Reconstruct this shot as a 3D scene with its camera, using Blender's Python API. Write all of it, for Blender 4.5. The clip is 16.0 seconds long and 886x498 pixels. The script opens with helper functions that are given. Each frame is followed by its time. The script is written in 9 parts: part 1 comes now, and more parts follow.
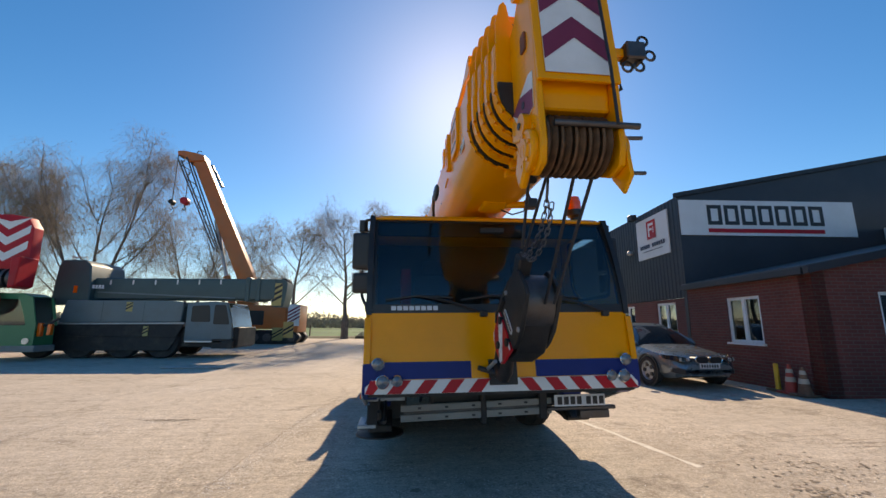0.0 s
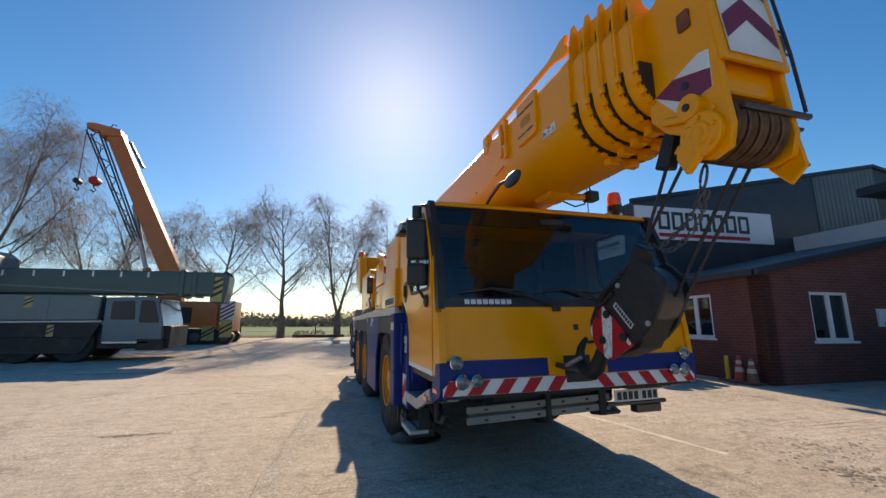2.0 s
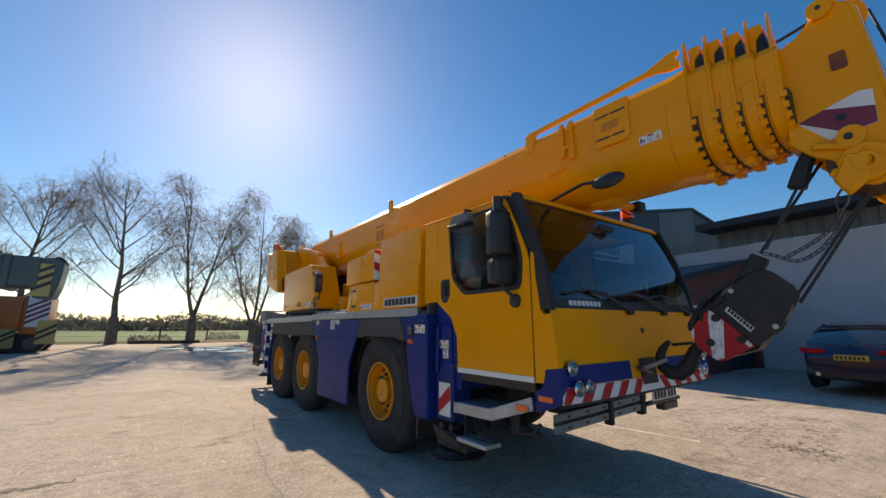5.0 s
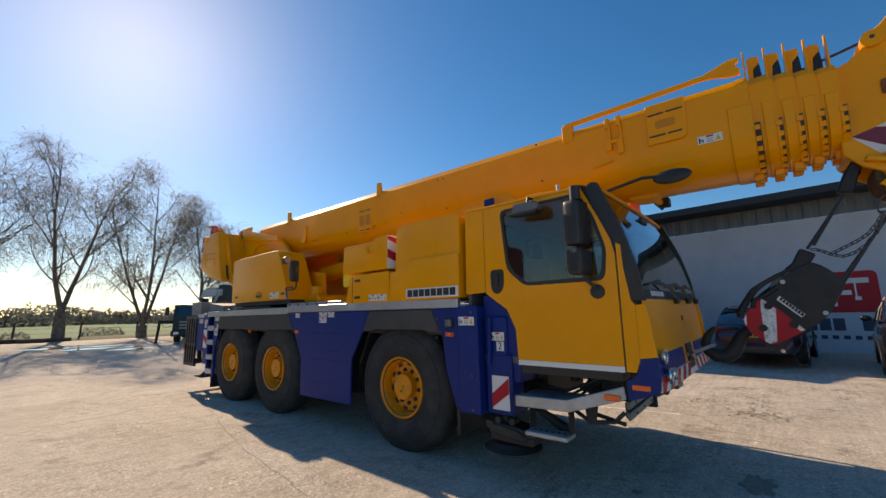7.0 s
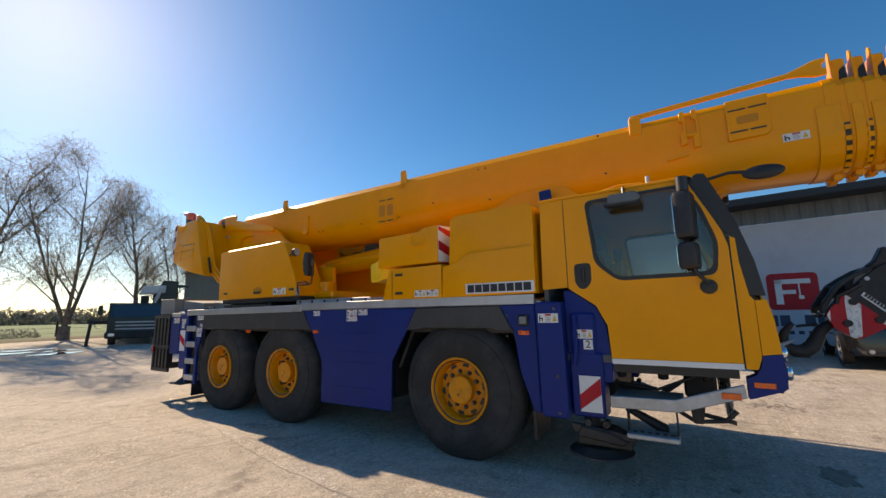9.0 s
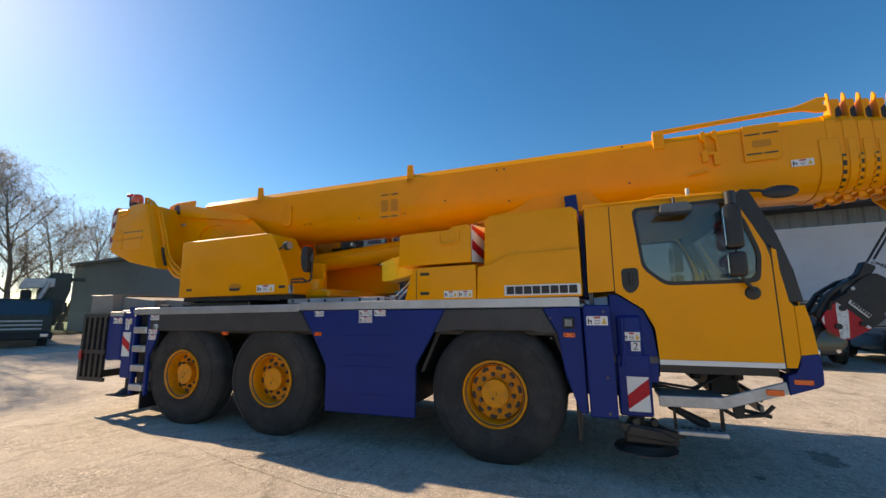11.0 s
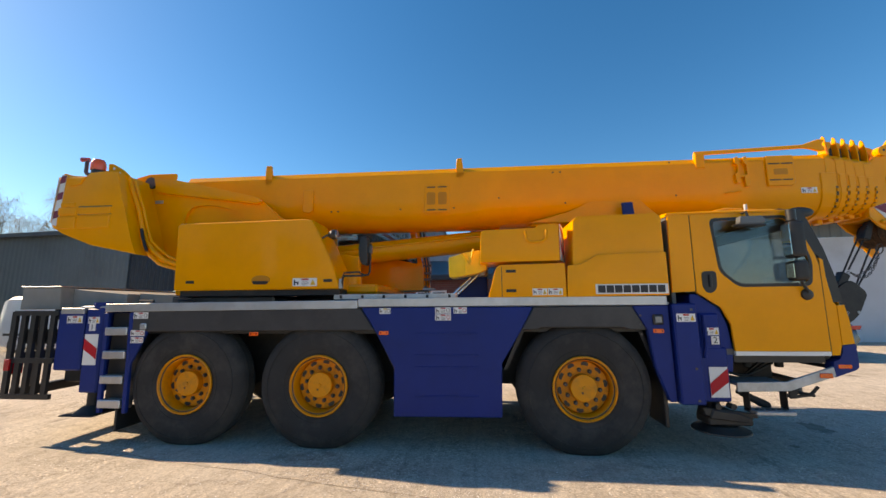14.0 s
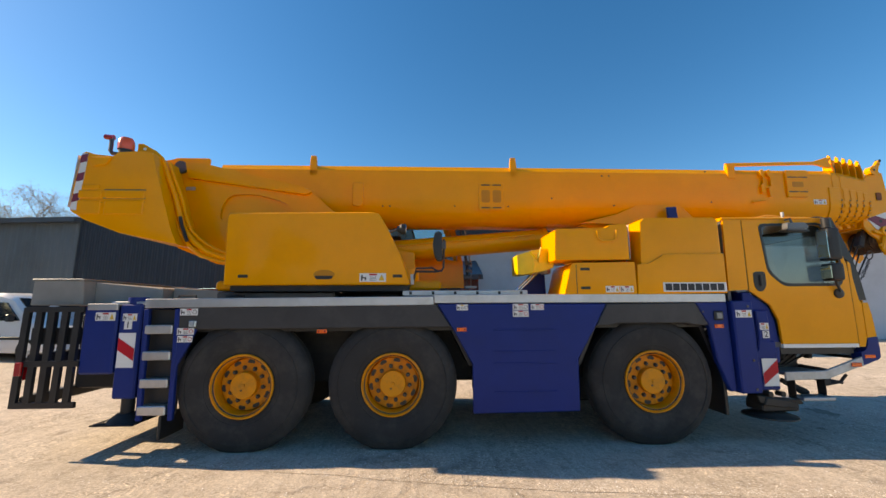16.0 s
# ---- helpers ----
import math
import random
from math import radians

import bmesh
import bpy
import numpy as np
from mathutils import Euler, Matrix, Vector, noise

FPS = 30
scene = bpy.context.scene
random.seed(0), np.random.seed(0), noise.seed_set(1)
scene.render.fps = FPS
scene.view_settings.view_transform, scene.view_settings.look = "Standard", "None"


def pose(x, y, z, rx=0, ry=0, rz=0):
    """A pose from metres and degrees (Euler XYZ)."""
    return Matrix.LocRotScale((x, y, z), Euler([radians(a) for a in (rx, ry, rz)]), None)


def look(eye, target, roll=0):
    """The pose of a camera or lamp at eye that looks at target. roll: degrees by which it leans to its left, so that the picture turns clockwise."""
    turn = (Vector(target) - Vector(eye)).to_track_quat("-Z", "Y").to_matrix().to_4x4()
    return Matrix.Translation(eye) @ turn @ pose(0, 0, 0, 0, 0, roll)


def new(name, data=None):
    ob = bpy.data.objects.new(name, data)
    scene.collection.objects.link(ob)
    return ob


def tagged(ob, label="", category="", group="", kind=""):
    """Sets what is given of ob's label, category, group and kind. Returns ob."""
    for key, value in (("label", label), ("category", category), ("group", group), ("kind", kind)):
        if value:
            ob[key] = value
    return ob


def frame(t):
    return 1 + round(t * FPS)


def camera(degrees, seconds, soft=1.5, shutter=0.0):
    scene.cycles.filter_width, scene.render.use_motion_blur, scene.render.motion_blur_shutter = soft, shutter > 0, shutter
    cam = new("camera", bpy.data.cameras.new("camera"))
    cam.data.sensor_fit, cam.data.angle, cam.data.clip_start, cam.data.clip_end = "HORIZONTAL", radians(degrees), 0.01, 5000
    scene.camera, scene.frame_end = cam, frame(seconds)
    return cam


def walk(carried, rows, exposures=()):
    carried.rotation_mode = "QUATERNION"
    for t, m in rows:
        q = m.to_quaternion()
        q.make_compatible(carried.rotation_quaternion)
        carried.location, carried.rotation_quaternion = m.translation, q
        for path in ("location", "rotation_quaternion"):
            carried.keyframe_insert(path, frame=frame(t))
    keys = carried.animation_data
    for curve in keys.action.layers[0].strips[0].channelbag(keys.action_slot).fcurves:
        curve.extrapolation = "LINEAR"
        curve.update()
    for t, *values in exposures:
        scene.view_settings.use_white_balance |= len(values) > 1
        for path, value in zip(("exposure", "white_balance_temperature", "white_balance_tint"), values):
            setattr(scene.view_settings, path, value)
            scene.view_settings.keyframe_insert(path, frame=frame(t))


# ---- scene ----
cam = camera(96.1, 16.0)
PATH = [
    (0, (0.112, 0.064, 1.523), (0.339, 2.015, 1.896), 0.5),
    (0.5, (-0.199, 0.14, 1.514), (0.116, 2.08, 1.886), 0.4),
    (1, (-0.518, 0.236, 1.502), (-0.118, 2.16, 1.873), 0.4),
    (1.5, (-0.794, 0.398, 1.48), (-0.315, 2.304, 1.85), 0.3),
    (2, (-1.072, 0.609, 1.489), (-0.507, 2.492, 1.855), 0.3),
    (2.5, (-1.369, 0.777, 1.483), (-0.705, 2.628, 1.847), 0.3),
    (3, (-1.634, 0.986, 1.463), (-0.859, 2.792, 1.829), 0.2),
    (3.5, (-1.899, 1.228, 1.473), (-1.017, 2.986, 1.839), 0.2),
    (3.7, (-2.005, 1.301, 1.471), (-1.082, 3.038, 1.831), 0.2),
    (5.8, (-3.015, 2.269, 1.44), (-1.679, 3.711, 1.808), 0.0),
    (6, (-3.115, 2.398, 1.477), (-1.733, 3.803, 1.822), -0.3),
    (6.5, (-3.289, 2.703, 1.48), (-1.84, 4.036, 1.829), -0.3),
    (7, (-3.521, 2.987, 1.495), (-2.008, 4.251, 1.831), -0.6),
    (7.5, (-3.666, 3.268, 1.477), (-2.113, 4.482, 1.812), -0.6),
    (8, (-3.75, 3.6, 1.491), (-2.168, 4.777, 1.826), -0.6),
    (8.5, (-3.913, 3.916, 1.498), (-2.286, 5.031, 1.824), -0.7),
    (9, (-3.992, 4.234, 1.493), (-2.32, 5.28, 1.82), -0.8),
    (9.2, (-4.004, 4.374, 1.516), (-2.313, 5.393, 1.836), -0.8),
    (11.3, (-4.497, 5.621, 1.517), (-2.628, 6.254, 1.84), -0.5),
    (11.5, (-4.563, 5.762, 1.515), (-2.678, 6.352, 1.834), -0.6),
    (12, (-4.685, 6.108, 1.509), (-2.775, 6.607, 1.83), -0.4),
    (12.5, (-4.714, 6.479, 1.509), (-2.785, 6.9, 1.829), -0.4),
    (13, (-4.757, 6.852, 1.485), (-2.811, 7.183, 1.807), -0.4),
    (13.5, (-4.768, 7.209, 1.503), (-2.809, 7.461, 1.821), -0.4),
    (14, (-4.76, 7.584, 1.512), (-2.794, 7.766, 1.83), -0.3),
    (14.5, (-4.797, 7.946, 1.471), (-2.827, 8.07, 1.796), -0.3),
    (15, (-4.818, 8.325, 1.467), (-2.846, 8.385, 1.794), -0.3),
    (15.5, (-4.779, 8.711, 1.474), (-2.806, 8.701, 1.801), -0.3),
    (16, (-4.775, 9.096, 1.457), (-2.804, 9.01, 1.783), -0.3),
]
walk(cam, [(t, look(eye, target, roll)) for t, eye, target, roll in PATH],
     [(0, 0.72, 8300, 14), (3.5, 0.53, 8300, 14), (7, 0.57, 8400, 14), (9, 0.70, 8500, 14), (12.5, 1.03, 8950, 13), (16, 1.10, 9150, 14)])

# ---- world and light ----
SUN = Vector((0.14, 0.84, 0.53)).normalized()
SUN_EL, SUN_AZ = math.asin(SUN.z), math.atan2(SUN.x, SUN.y)
world = bpy.data.worlds.new("sky")
scene.world = world
world.use_nodes = True
wn = world.node_tree
wn.nodes.clear()
sky = wn.nodes.new("ShaderNodeTexSky")
sky.sky_type, sky.sun_disc = "NISHITA", False
sky.sun_elevation, sky.sun_rotation = SUN_EL, SUN_AZ
sky.air_density, sky.dust_density, sky.ozone_density, sky.altitude = 1.0, 0.32, 5.0, 300
bg = wn.nodes.new("ShaderNodeBackground")
bg.inputs["Strength"].default_value = 0.104
wo = wn.nodes.new("ShaderNodeOutputWorld")
hs = wn.nodes.new("ShaderNodeHueSaturation")
hs.inputs["Saturation"].default_value = 1.28
wn.links.new(sky.outputs["Color"], hs.inputs["Color"])
wn.links.new(hs.outputs["Color"], bg.inputs["Color"])
wn.links.new(bg.outputs["Background"], wo.inputs["Surface"])
sun = new("sun", bpy.data.lights.new("sun", "SUN"))
sun.data.energy, sun.data.angle, sun.data.color = 3.6, radians(0.55), (1.0, 0.90, 0.76)
sun.matrix_world = look(SUN * 50, (0, 0, 0))


# ---- materials ----
def node(tree, kind, **ins):
    n = tree.nodes.new(kind)
    for key, value in ins.items():
        n.inputs[key.replace("_", " ")].default_value = value
    return n


def surf(name, col, var=0.12, scale=3.0, rough=0.5, metal=0.0, bump=0.05, bscale=60.0, coat=0.0, dirt=None, damt=0.3, dscale=1.2, rvar=0.1, spec=0.5):
    """A worn surface: base colour that drifts at two scales, patches of dirt, fine relief."""
    m = bpy.data.materials.new(name)
    m.use_nodes = True
    t = m.node_tree
    b = t.nodes["Principled BSDF"]
    co = t.nodes.new("ShaderNodeTexCoord")
    n1 = node(t, "ShaderNodeTexNoise", Scale=scale, Detail=6.0, Roughness=0.6)
    n2 = node(t, "ShaderNodeTexNoise", Scale=bscale, Detail=3.0)
    t.links.new(co.outputs["Object"], n1.inputs["Vector"])
    t.links.new(co.outputs["Object"], n2.inputs["Vector"])
    r1 = t.nodes.new("ShaderNodeValToRGB")
    lo, hi = [c * (1 - var) for c in col], [min(1, c * (1 + var)) for c in col]
    r1.color_ramp.elements[0].position, r1.color_ramp.elements[1].position = 0.3, 0.7
    r1.color_ramp.elements[0].color, r1.color_ramp.elements[1].color = (*lo, 1), (*hi, 1)
    t.links.new(n1.outputs["Fac"], r1.inputs["Fac"])
    out = r1.outputs["Color"]
    if dirt:
        n3 = node(t, "ShaderNodeTexNoise", Scale=dscale, Detail=8.0, Roughness=0.7)
        t.links.new(co.outputs["Object"], n3.inputs["Vector"])
        r3 = t.nodes.new("ShaderNodeValToRGB")
        r3.color_ramp.elements[0].position, r3.color_ramp.elements[1].position = 0.48, 0.72
        r3.color_ramp.elements[0].color, r3.color_ramp.elements[1].color = (0, 0, 0, 1), (damt, damt, damt, 1)
        t.links.new(n3.outputs["Fac"], r3.inputs["Fac"])
        mx = t.nodes.new("ShaderNodeMix")
        mx.data_type = "RGBA"
        t.links.new(r3.outputs["Color"], mx.inputs[0])
        t.links.new(out, mx.inputs[6])
        mx.inputs[7].default_value = (*dirt, 1)
        out = mx.outputs[2]
    t.links.new(out, b.inputs["Base Color"])
    mr = node(t, "ShaderNodeMapRange", To_Min=max(0.02, rough - rvar), To_Max=min(1, rough + rvar))
    t.links.new(n1.outputs["Fac"], mr.inputs["Value"])
    t.links.new(mr.outputs["Result"], b.inputs["Roughness"])
    b.inputs["Metallic"].default_value = metal
    b.inputs["Specular IOR Level"].default_value = spec
    b.inputs["Coat Weight"].default_value = coat
    b.inputs["Coat Roughness"].default_value = 0.08
    if bump:
        bp = node(t, "ShaderNodeBump", Strength=bump, Distance=0.01)
        t.links.new(n2.outputs["Fac"], bp.inputs["Height"])
        t.links.new(bp.outputs["Normal"], b.inputs["Normal"])
    return m


def glass(name, tint, gloss=1.5, rough=0.01):
    """A thin pane: tinted see-through, mirror-like at a slant."""
    m = bpy.data.materials.new(name)
    m.use_nodes = True
    t = m.node_tree
    t.nodes.clear()
    o = t.nodes.new("ShaderNodeOutputMaterial")
    tr = node(t, "ShaderNodeBsdfTransparent", Color=(*tint, 1))
    gl = node(t, "ShaderNodeBsdfGlossy", Color=(0.95, 0.97, 1.0, 1), Roughness=rough)
    lw = node(t, "ShaderNodeLayerWeight", Blend=0.5)
    pw = t.nodes.new("ShaderNodeMath")
    pw.operation = "POWER"
    pw.inputs[1].default_value = 4.0
    fr = node(t, "ShaderNodeMapRange", To_Min=((gloss - 1) / (gloss + 1)) ** 2, To_Max=0.9)
    t.links.new(lw.outputs["Facing"], pw.inputs[0])
    t.links.new(pw.outputs[0], fr.inputs["Value"])
    mx = t.nodes.new("ShaderNodeMixShader")
    t.links.new(fr.outputs["Result"], mx.inputs[0])
    t.links.new(tr.outputs[0], mx.inputs[1])
    t.links.new(gl.outputs[0], mx.inputs[2])
    t.links.new(mx.outputs[0], o.inputs["Surface"])
    return m


def ground_surface():
    """Old yard concrete: drifting tone, brushed ribs, cracks, stains, grit."""
    m = bpy.data.materials.new("yard_concrete")
    m.use_nodes = True
    t = m.node_tree
    b = t.nodes["Principled BSDF"]
    co = t.nodes.new("ShaderNodeTexCoord")
    L = t.links.new

    def noise_tex(scale, detail=6.0, rough=0.6, stretch=None):
        n = node(t, "ShaderNodeTexNoise", Scale=scale, Detail=detail, Roughness=rough)
        if stretch:
            mp = node(t, "ShaderNodeMapping", Scale=stretch)
            L(co.outputs["Object"], mp.inputs["Vector"])
            L(mp.outputs["Vector"], n.inputs["Vector"])
        else:
            L(co.outputs["Object"], n.inputs["Vector"])
        return n

    def ramp(src, stops):
        r = t.nodes.new("ShaderNodeValToRGB")
        while len(r.color_ramp.elements) < len(stops):
            r.color_ramp.elements.new(0.5)
        for e, (p, c) in zip(r.color_ramp.elements, stops):
            e.position, e.color = p, (*c, 1)
        L(src, r.inputs["Fac"])
        return r.outputs["Color"]

    def mix(kind, fac, a, c):
        x = t.nodes.new("ShaderNodeMix")
        x.data_type, x.blend_type = "RGBA", kind
        if isinstance(fac, float):
            x.inputs[0].default_value = fac
        else:
            L(fac, x.inputs[0])
        L(a, x.inputs[6])
        L(c, x.inputs[7])
        return x.outputs[2]

    tone = ramp(noise_tex(0.35, 8.0, 0.65).outputs["Fac"], [(0.3, (0.47, 0.405, 0.335)), (0.5, (0.585, 0.51, 0.43)), (0.72, (0.65, 0.575, 0.495))])
    grit = ramp(noise_tex(22.0, 8.0, 0.75).outputs["Fac"], [(0.32, (0.74, 0.72, 0.70)), (0.55, (1, 1, 1)), (0.8, (1.1, 1.08, 1.05))])
    col = mix("MULTIPLY", 1.0, tone, grit)
    fine = ramp(noise_tex(48.0, 5.0, 0.8).outputs["Fac"], [(0.34, (0.5, 0.48, 0.47)), (0.5, (1, 1, 1)), (0.68, (1.6, 1.57, 1.5))])
    col = mix("MULTIPLY", 0.55, col, fine)
    patchy = ramp(noise_tex(5.0, 8.0, 0.72).outputs["Fac"], [(0.36, (0.66, 0.65, 0.64)), (0.52, (1, 1, 1)), (0.7, (1.14, 1.13, 1.12))])
    col = mix("MULTIPLY", 0.55, col, patchy)
    chips = node(t, "ShaderNodeTexVoronoi", Scale=50.0)
    L(co.outputs["Object"], chips.inputs["Vector"])
    worn = noise_tex(0.8, 5.0, 0.6)
    where = node(t, "ShaderNodeMapRange", From_Min=0.42, From_Max=0.62, To_Min=0.0, To_Max=0.85)
    L(worn.outputs["Fac"], where.inputs["Value"])
    col = mix("MULTIPLY", where.outputs["Result"], col, ramp(chips.outputs["Color"], [(0.12, (0.55, 0.53, 0.5)), (0.35, (0.95, 0.95, 0.95)), (0.75, (1.0, 1.0, 1.0)), (0.92, (1.7, 1.68, 1.62))]))
    ribs = noise_tex(1.0, 4.0, 0.5, (0.6, 14.0, 1.0))
    col = mix("MULTIPLY", 0.4, col, ramp(ribs.outputs["Fac"], [(0.35, (0.72, 0.7, 0.68)), (0.6, (1, 1, 1))]))
    stain = noise_tex(0.9, 9.0, 0.72)
    col = mix("MULTIPLY", 0.8, col, ramp(stain.outputs["Fac"], [(0.30, (0.35, 0.33, 0.31)), (0.42, (1, 1, 1))]))
    vo = node(t, "ShaderNodeTexVoronoi", Scale=0.33)
    vo.feature = "DISTANCE_TO_EDGE"
    warp = noise_tex(1.6, 6.0, 0.7)
    va = t.nodes.new("ShaderNodeVectorMath")
    va.operation = "MULTIPLY_ADD"
    va.inputs[1].default_value = (0.9, 0.9, 0.0)
    L(warp.outputs["Color"], va.inputs[0])
    L(co.outputs["Object"], va.inputs[2])
    L(va.outputs["Vector"], vo.inputs["Vector"])
    crack = ramp(vo.outputs["Distance"], [(0.0, (0.5, 0.47, 0.44)), (0.006, (0.75, 0.74, 0.73)), (0.012, (1, 1, 1))])
    col = mix("MULTIPLY", 0.35, col, crack)
    peb = node(t, "ShaderNodeTexVoronoi", Scale=26.0)
    L(co.outputs["Object"], peb.inputs["Vector"])
    col = mix("MULTIPLY", 0.4, col, ramp(peb.outputs["Distance"], [(0.05, (0.66, 0.64, 0.62)), (0.22, (1, 1, 1))]))
    L(col, b.inputs["Base Color"])
    b.inputs["Specular IOR Level"].default_value = 0.25
    mr = node(t, "ShaderNodeMapRange", To_Min=0.78, To_Max=1.0)
    L(stain.outputs["Fac"], mr.inputs["Value"])
    L(mr.outputs["Result"], b.inputs["Roughness"])
    b1 = node(t, "ShaderNodeBump", Strength=0.7, Distance=0.012)
    b2 = node(t, "ShaderNodeBump", Strength=0.3, Distance=0.018)
    b3 = node(t, "ShaderNodeBump", Strength=0.5, Distance=0.015)
    L(noise_tex(40.0, 9.0, 0.85).outputs["Fac"], b1.inputs["Height"])
    L(ribs.outputs["Fac"], b2.inputs["Height"])
    L(crack, b3.inputs["Height"])
    L(b1.outputs["Normal"], b2.inputs["Normal"])
    L(b2.outputs["Normal"], b3.inputs["Normal"])
    L(b3.outputs["Normal"], b.inputs["Normal"])
    return m


def brick_surface():
    m = bpy.data.materials.new("red_brick")
    m.use_nodes = True
    t = m.node_tree
    b = t.nodes["Principled BSDF"]
    co = t.nodes.new("ShaderNodeTexCoord")
    sep = t.nodes.new("ShaderNodeSeparateXYZ")
    add = node(t, "ShaderNodeMath")
    com = t.nodes.new("ShaderNodeCombineXYZ")
    br = node(t, "ShaderNodeTexBrick", Color1=(0.215, 0.058, 0.046, 1), Color2=(0.165, 0.046, 0.04, 1), Mortar=(0.17, 0.11, 0.095, 1), Scale=1.0,
              Mortar_Size=0.008, Brick_Width=0.225, Row_Height=0.075, Bias=0.1)
    ns = node(t, "ShaderNodeTexNoise", Scale=1.3, Detail=7.0)
    mx = t.nodes.new("ShaderNodeMix")
    mx.data_type, mx.blend_type = "RGBA", "MULTIPLY"
    mx.inputs[0].default_value = 0.6
    rp = t.nodes.new("ShaderNodeValToRGB")
    rp.color_ramp.elements[0].position, rp.color_ramp.elements[1].position = 0.3, 0.7
    rp.color_ramp.elements[0].color = (0.6, 0.58, 0.56, 1)
    L = t.links.new
    L(co.outputs["Object"], sep.inputs[0])
    L(sep.outputs["X"], add.inputs[0])
    L(sep.outputs["Y"], add.inputs[1])
    L(add.outputs[0], com.inputs["X"])
    L(sep.outputs["Z"], com.inputs["Y"])
    L(com.outputs[0], br.inputs["Vector"])
    L(co.outputs["Object"], ns.inputs["Vector"])
    L(ns.outputs["Fac"], rp.inputs["Fac"])
    L(br.outputs["Color"], mx.inputs[6])
    L(rp.outputs["Color"], mx.inputs[7])
    L(mx.outputs[2], b.inputs["Base Color"])
    bp = node(t, "ShaderNodeBump", Strength=0.5, Distance=0.008)
    bp.invert = True
    L(br.outputs["Fac"], bp.inputs["Height"])
    L(bp.outputs["Normal"], b.inputs["Normal"])
    b.inputs["Roughness"].default_value = 0.85
    return m


YELLOW = surf("crane_yellow", (0.93, 0.348, 0.002), 0.05, 1.2, 0.32, 0, 0.015, 25, 0.2, (0.6, 0.24, 0.006), 0.2, 1.6, spec=0.18)
RIMPAINT = surf("rim_orange", (0.80, 0.275, 0.004), 0.1, 3.0, 0.42, 0, 0.04, 30, 0.1, (0.16, 0.09, 0.04), 0.5, 6.0, spec=0.3)
ORANGE = surf("far_crane_orange", (0.52, 0.135, 0.025), 0.1, 1.0, 0.45, 0, 0.02, 20, 0.1, (0.3, 0.15, 0.06), 0.4)
BLUE = surf("crane_blue", (0.002, 0.023, 0.17), 0.12, 1.5, 0.45, 0, 0.02, 25, 0.0, (0.01, 0.022, 0.10), 0.4, 1.8, spec=0.25)
CHARCOAL = surf("fender_plastic", (0.035, 0.035, 0.037), 0.2, 2.0, 0.6, 0, 0.08, 120, 0, (0.09, 0.085, 0.08), 0.6)
BLACK = surf("black_plastic", (0.016, 0.016, 0.018), 0.2, 3.0, 0.45, 0, 0.06, 140, 0, (0.05, 0.048, 0.045), 0.4)
CHASSIS = surf("chassis_black", (0.02, 0.02, 0.022), 0.3, 3.0, 0.6, 0.2, 0.15, 50, 0, (0.09, 0.075, 0.06), 0.6)
RUBBER = surf("tyre_rubber", (0.026, 0.025, 0.025), 0.25, 4.0, 0.85, 0, 0.2, 90, 0, (0.085, 0.075, 0.066), 0.6, 3.0)
ALU = surf("brushed_aluminium", (0.52, 0.53, 0.55), 0.1, 3.0, 0.42, 0.85, 0.05, 90, 0, (0.3, 0.29, 0.27), 0.5, 2.0)
GALV = surf("galvanised_steel", (0.42, 0.44, 0.46), 0.18, 9.0, 0.5, 0.7, 0.06, 70, 0, (0.25, 0.23, 0.2), 0.5)
STEEL = surf("dark_steel", (0.11, 0.11, 0.115), 0.3, 5.0, 0.45, 0.8, 0.12, 60, 0, (0.12, 0.07, 0.04), 0.5)
IRON = surf("hook_black", (0.018, 0.018, 0.02), 0.3, 4.0, 0.55, 0.3, 0.12, 60, 0, (0.10, 0.09, 0.08), 0.4)
ROPE = surf("wire_rope", (0.05, 0.05, 0.055), 0.3, 80.0, 0.5, 0.7, 0.3, 300)
RED = surf("sign_red", (0.50, 0.010, 0.022), 0.12, 2.0, 0.45, 0, 0.03, 40, 0.05, (0.28, 0.03, 0.03), 0.35, spec=0.25)
PURPLE = surf("faded_red", (0.20, 0.022, 0.055), 0.12, 2.0, 0.5, 0, 0.03, 40)
WHITE = surf("sign_white", (0.74, 0.74, 0.73), 0.06, 2.0, 0.45, 0, 0.03, 40, 0.1, (0.42, 0.4, 0.37), 0.35)
BOARD = surf("sign_board_white", (0.66, 0.68, 0.71), 0.05, 1.0, 0.5, 0, 0.02, 30, 0, (0.45, 0.45, 0.45), 0.25)
UPVC = surf("white_upvc", (0.78, 0.79, 0.8), 0.04, 2.0, 0.35, 0, 0.02, 30)
INK = surf("printed_black", (0.02, 0.021, 0.026), 0.1, 5.0, 0.5, 0, 0, 30)
NAVY = surf("printed_navy", (0.03, 0.045, 0.085), 0.1, 5.0, 0.5, 0, 0, 30)
SEALRED = surf("sticker_red", (0.5, 0.03, 0.03), 0.1, 5.0, 0.5, 0, 0, 30)
SEALYEL = surf("sticker_yellow", (0.7, 0.42, 0.03), 0.1, 5.0, 0.5, 0, 0, 30)
AMBER = surf("amber_lens", (0.92, 0.125, 0.008), 0.1, 30.0, 0.2, 0, 0.1, 200, 0.6)
BEACON = surf("beacon_orange", (0.85, 0.10, 0.015), 0.08, 20.0, 0.18, 0, 0.15, 120, 0.7)
TAIL = surf("tail_lamp_red", (0.40, 0.008, 0.012), 0.1, 30.0, 0.15, 0, 0.1, 150, 0.8)
LENS = surf("lamp_lens", (0.55, 0.58, 0.6), 0.25, 40.0, 0.12, 0.6, 0.25, 90, 0.8)
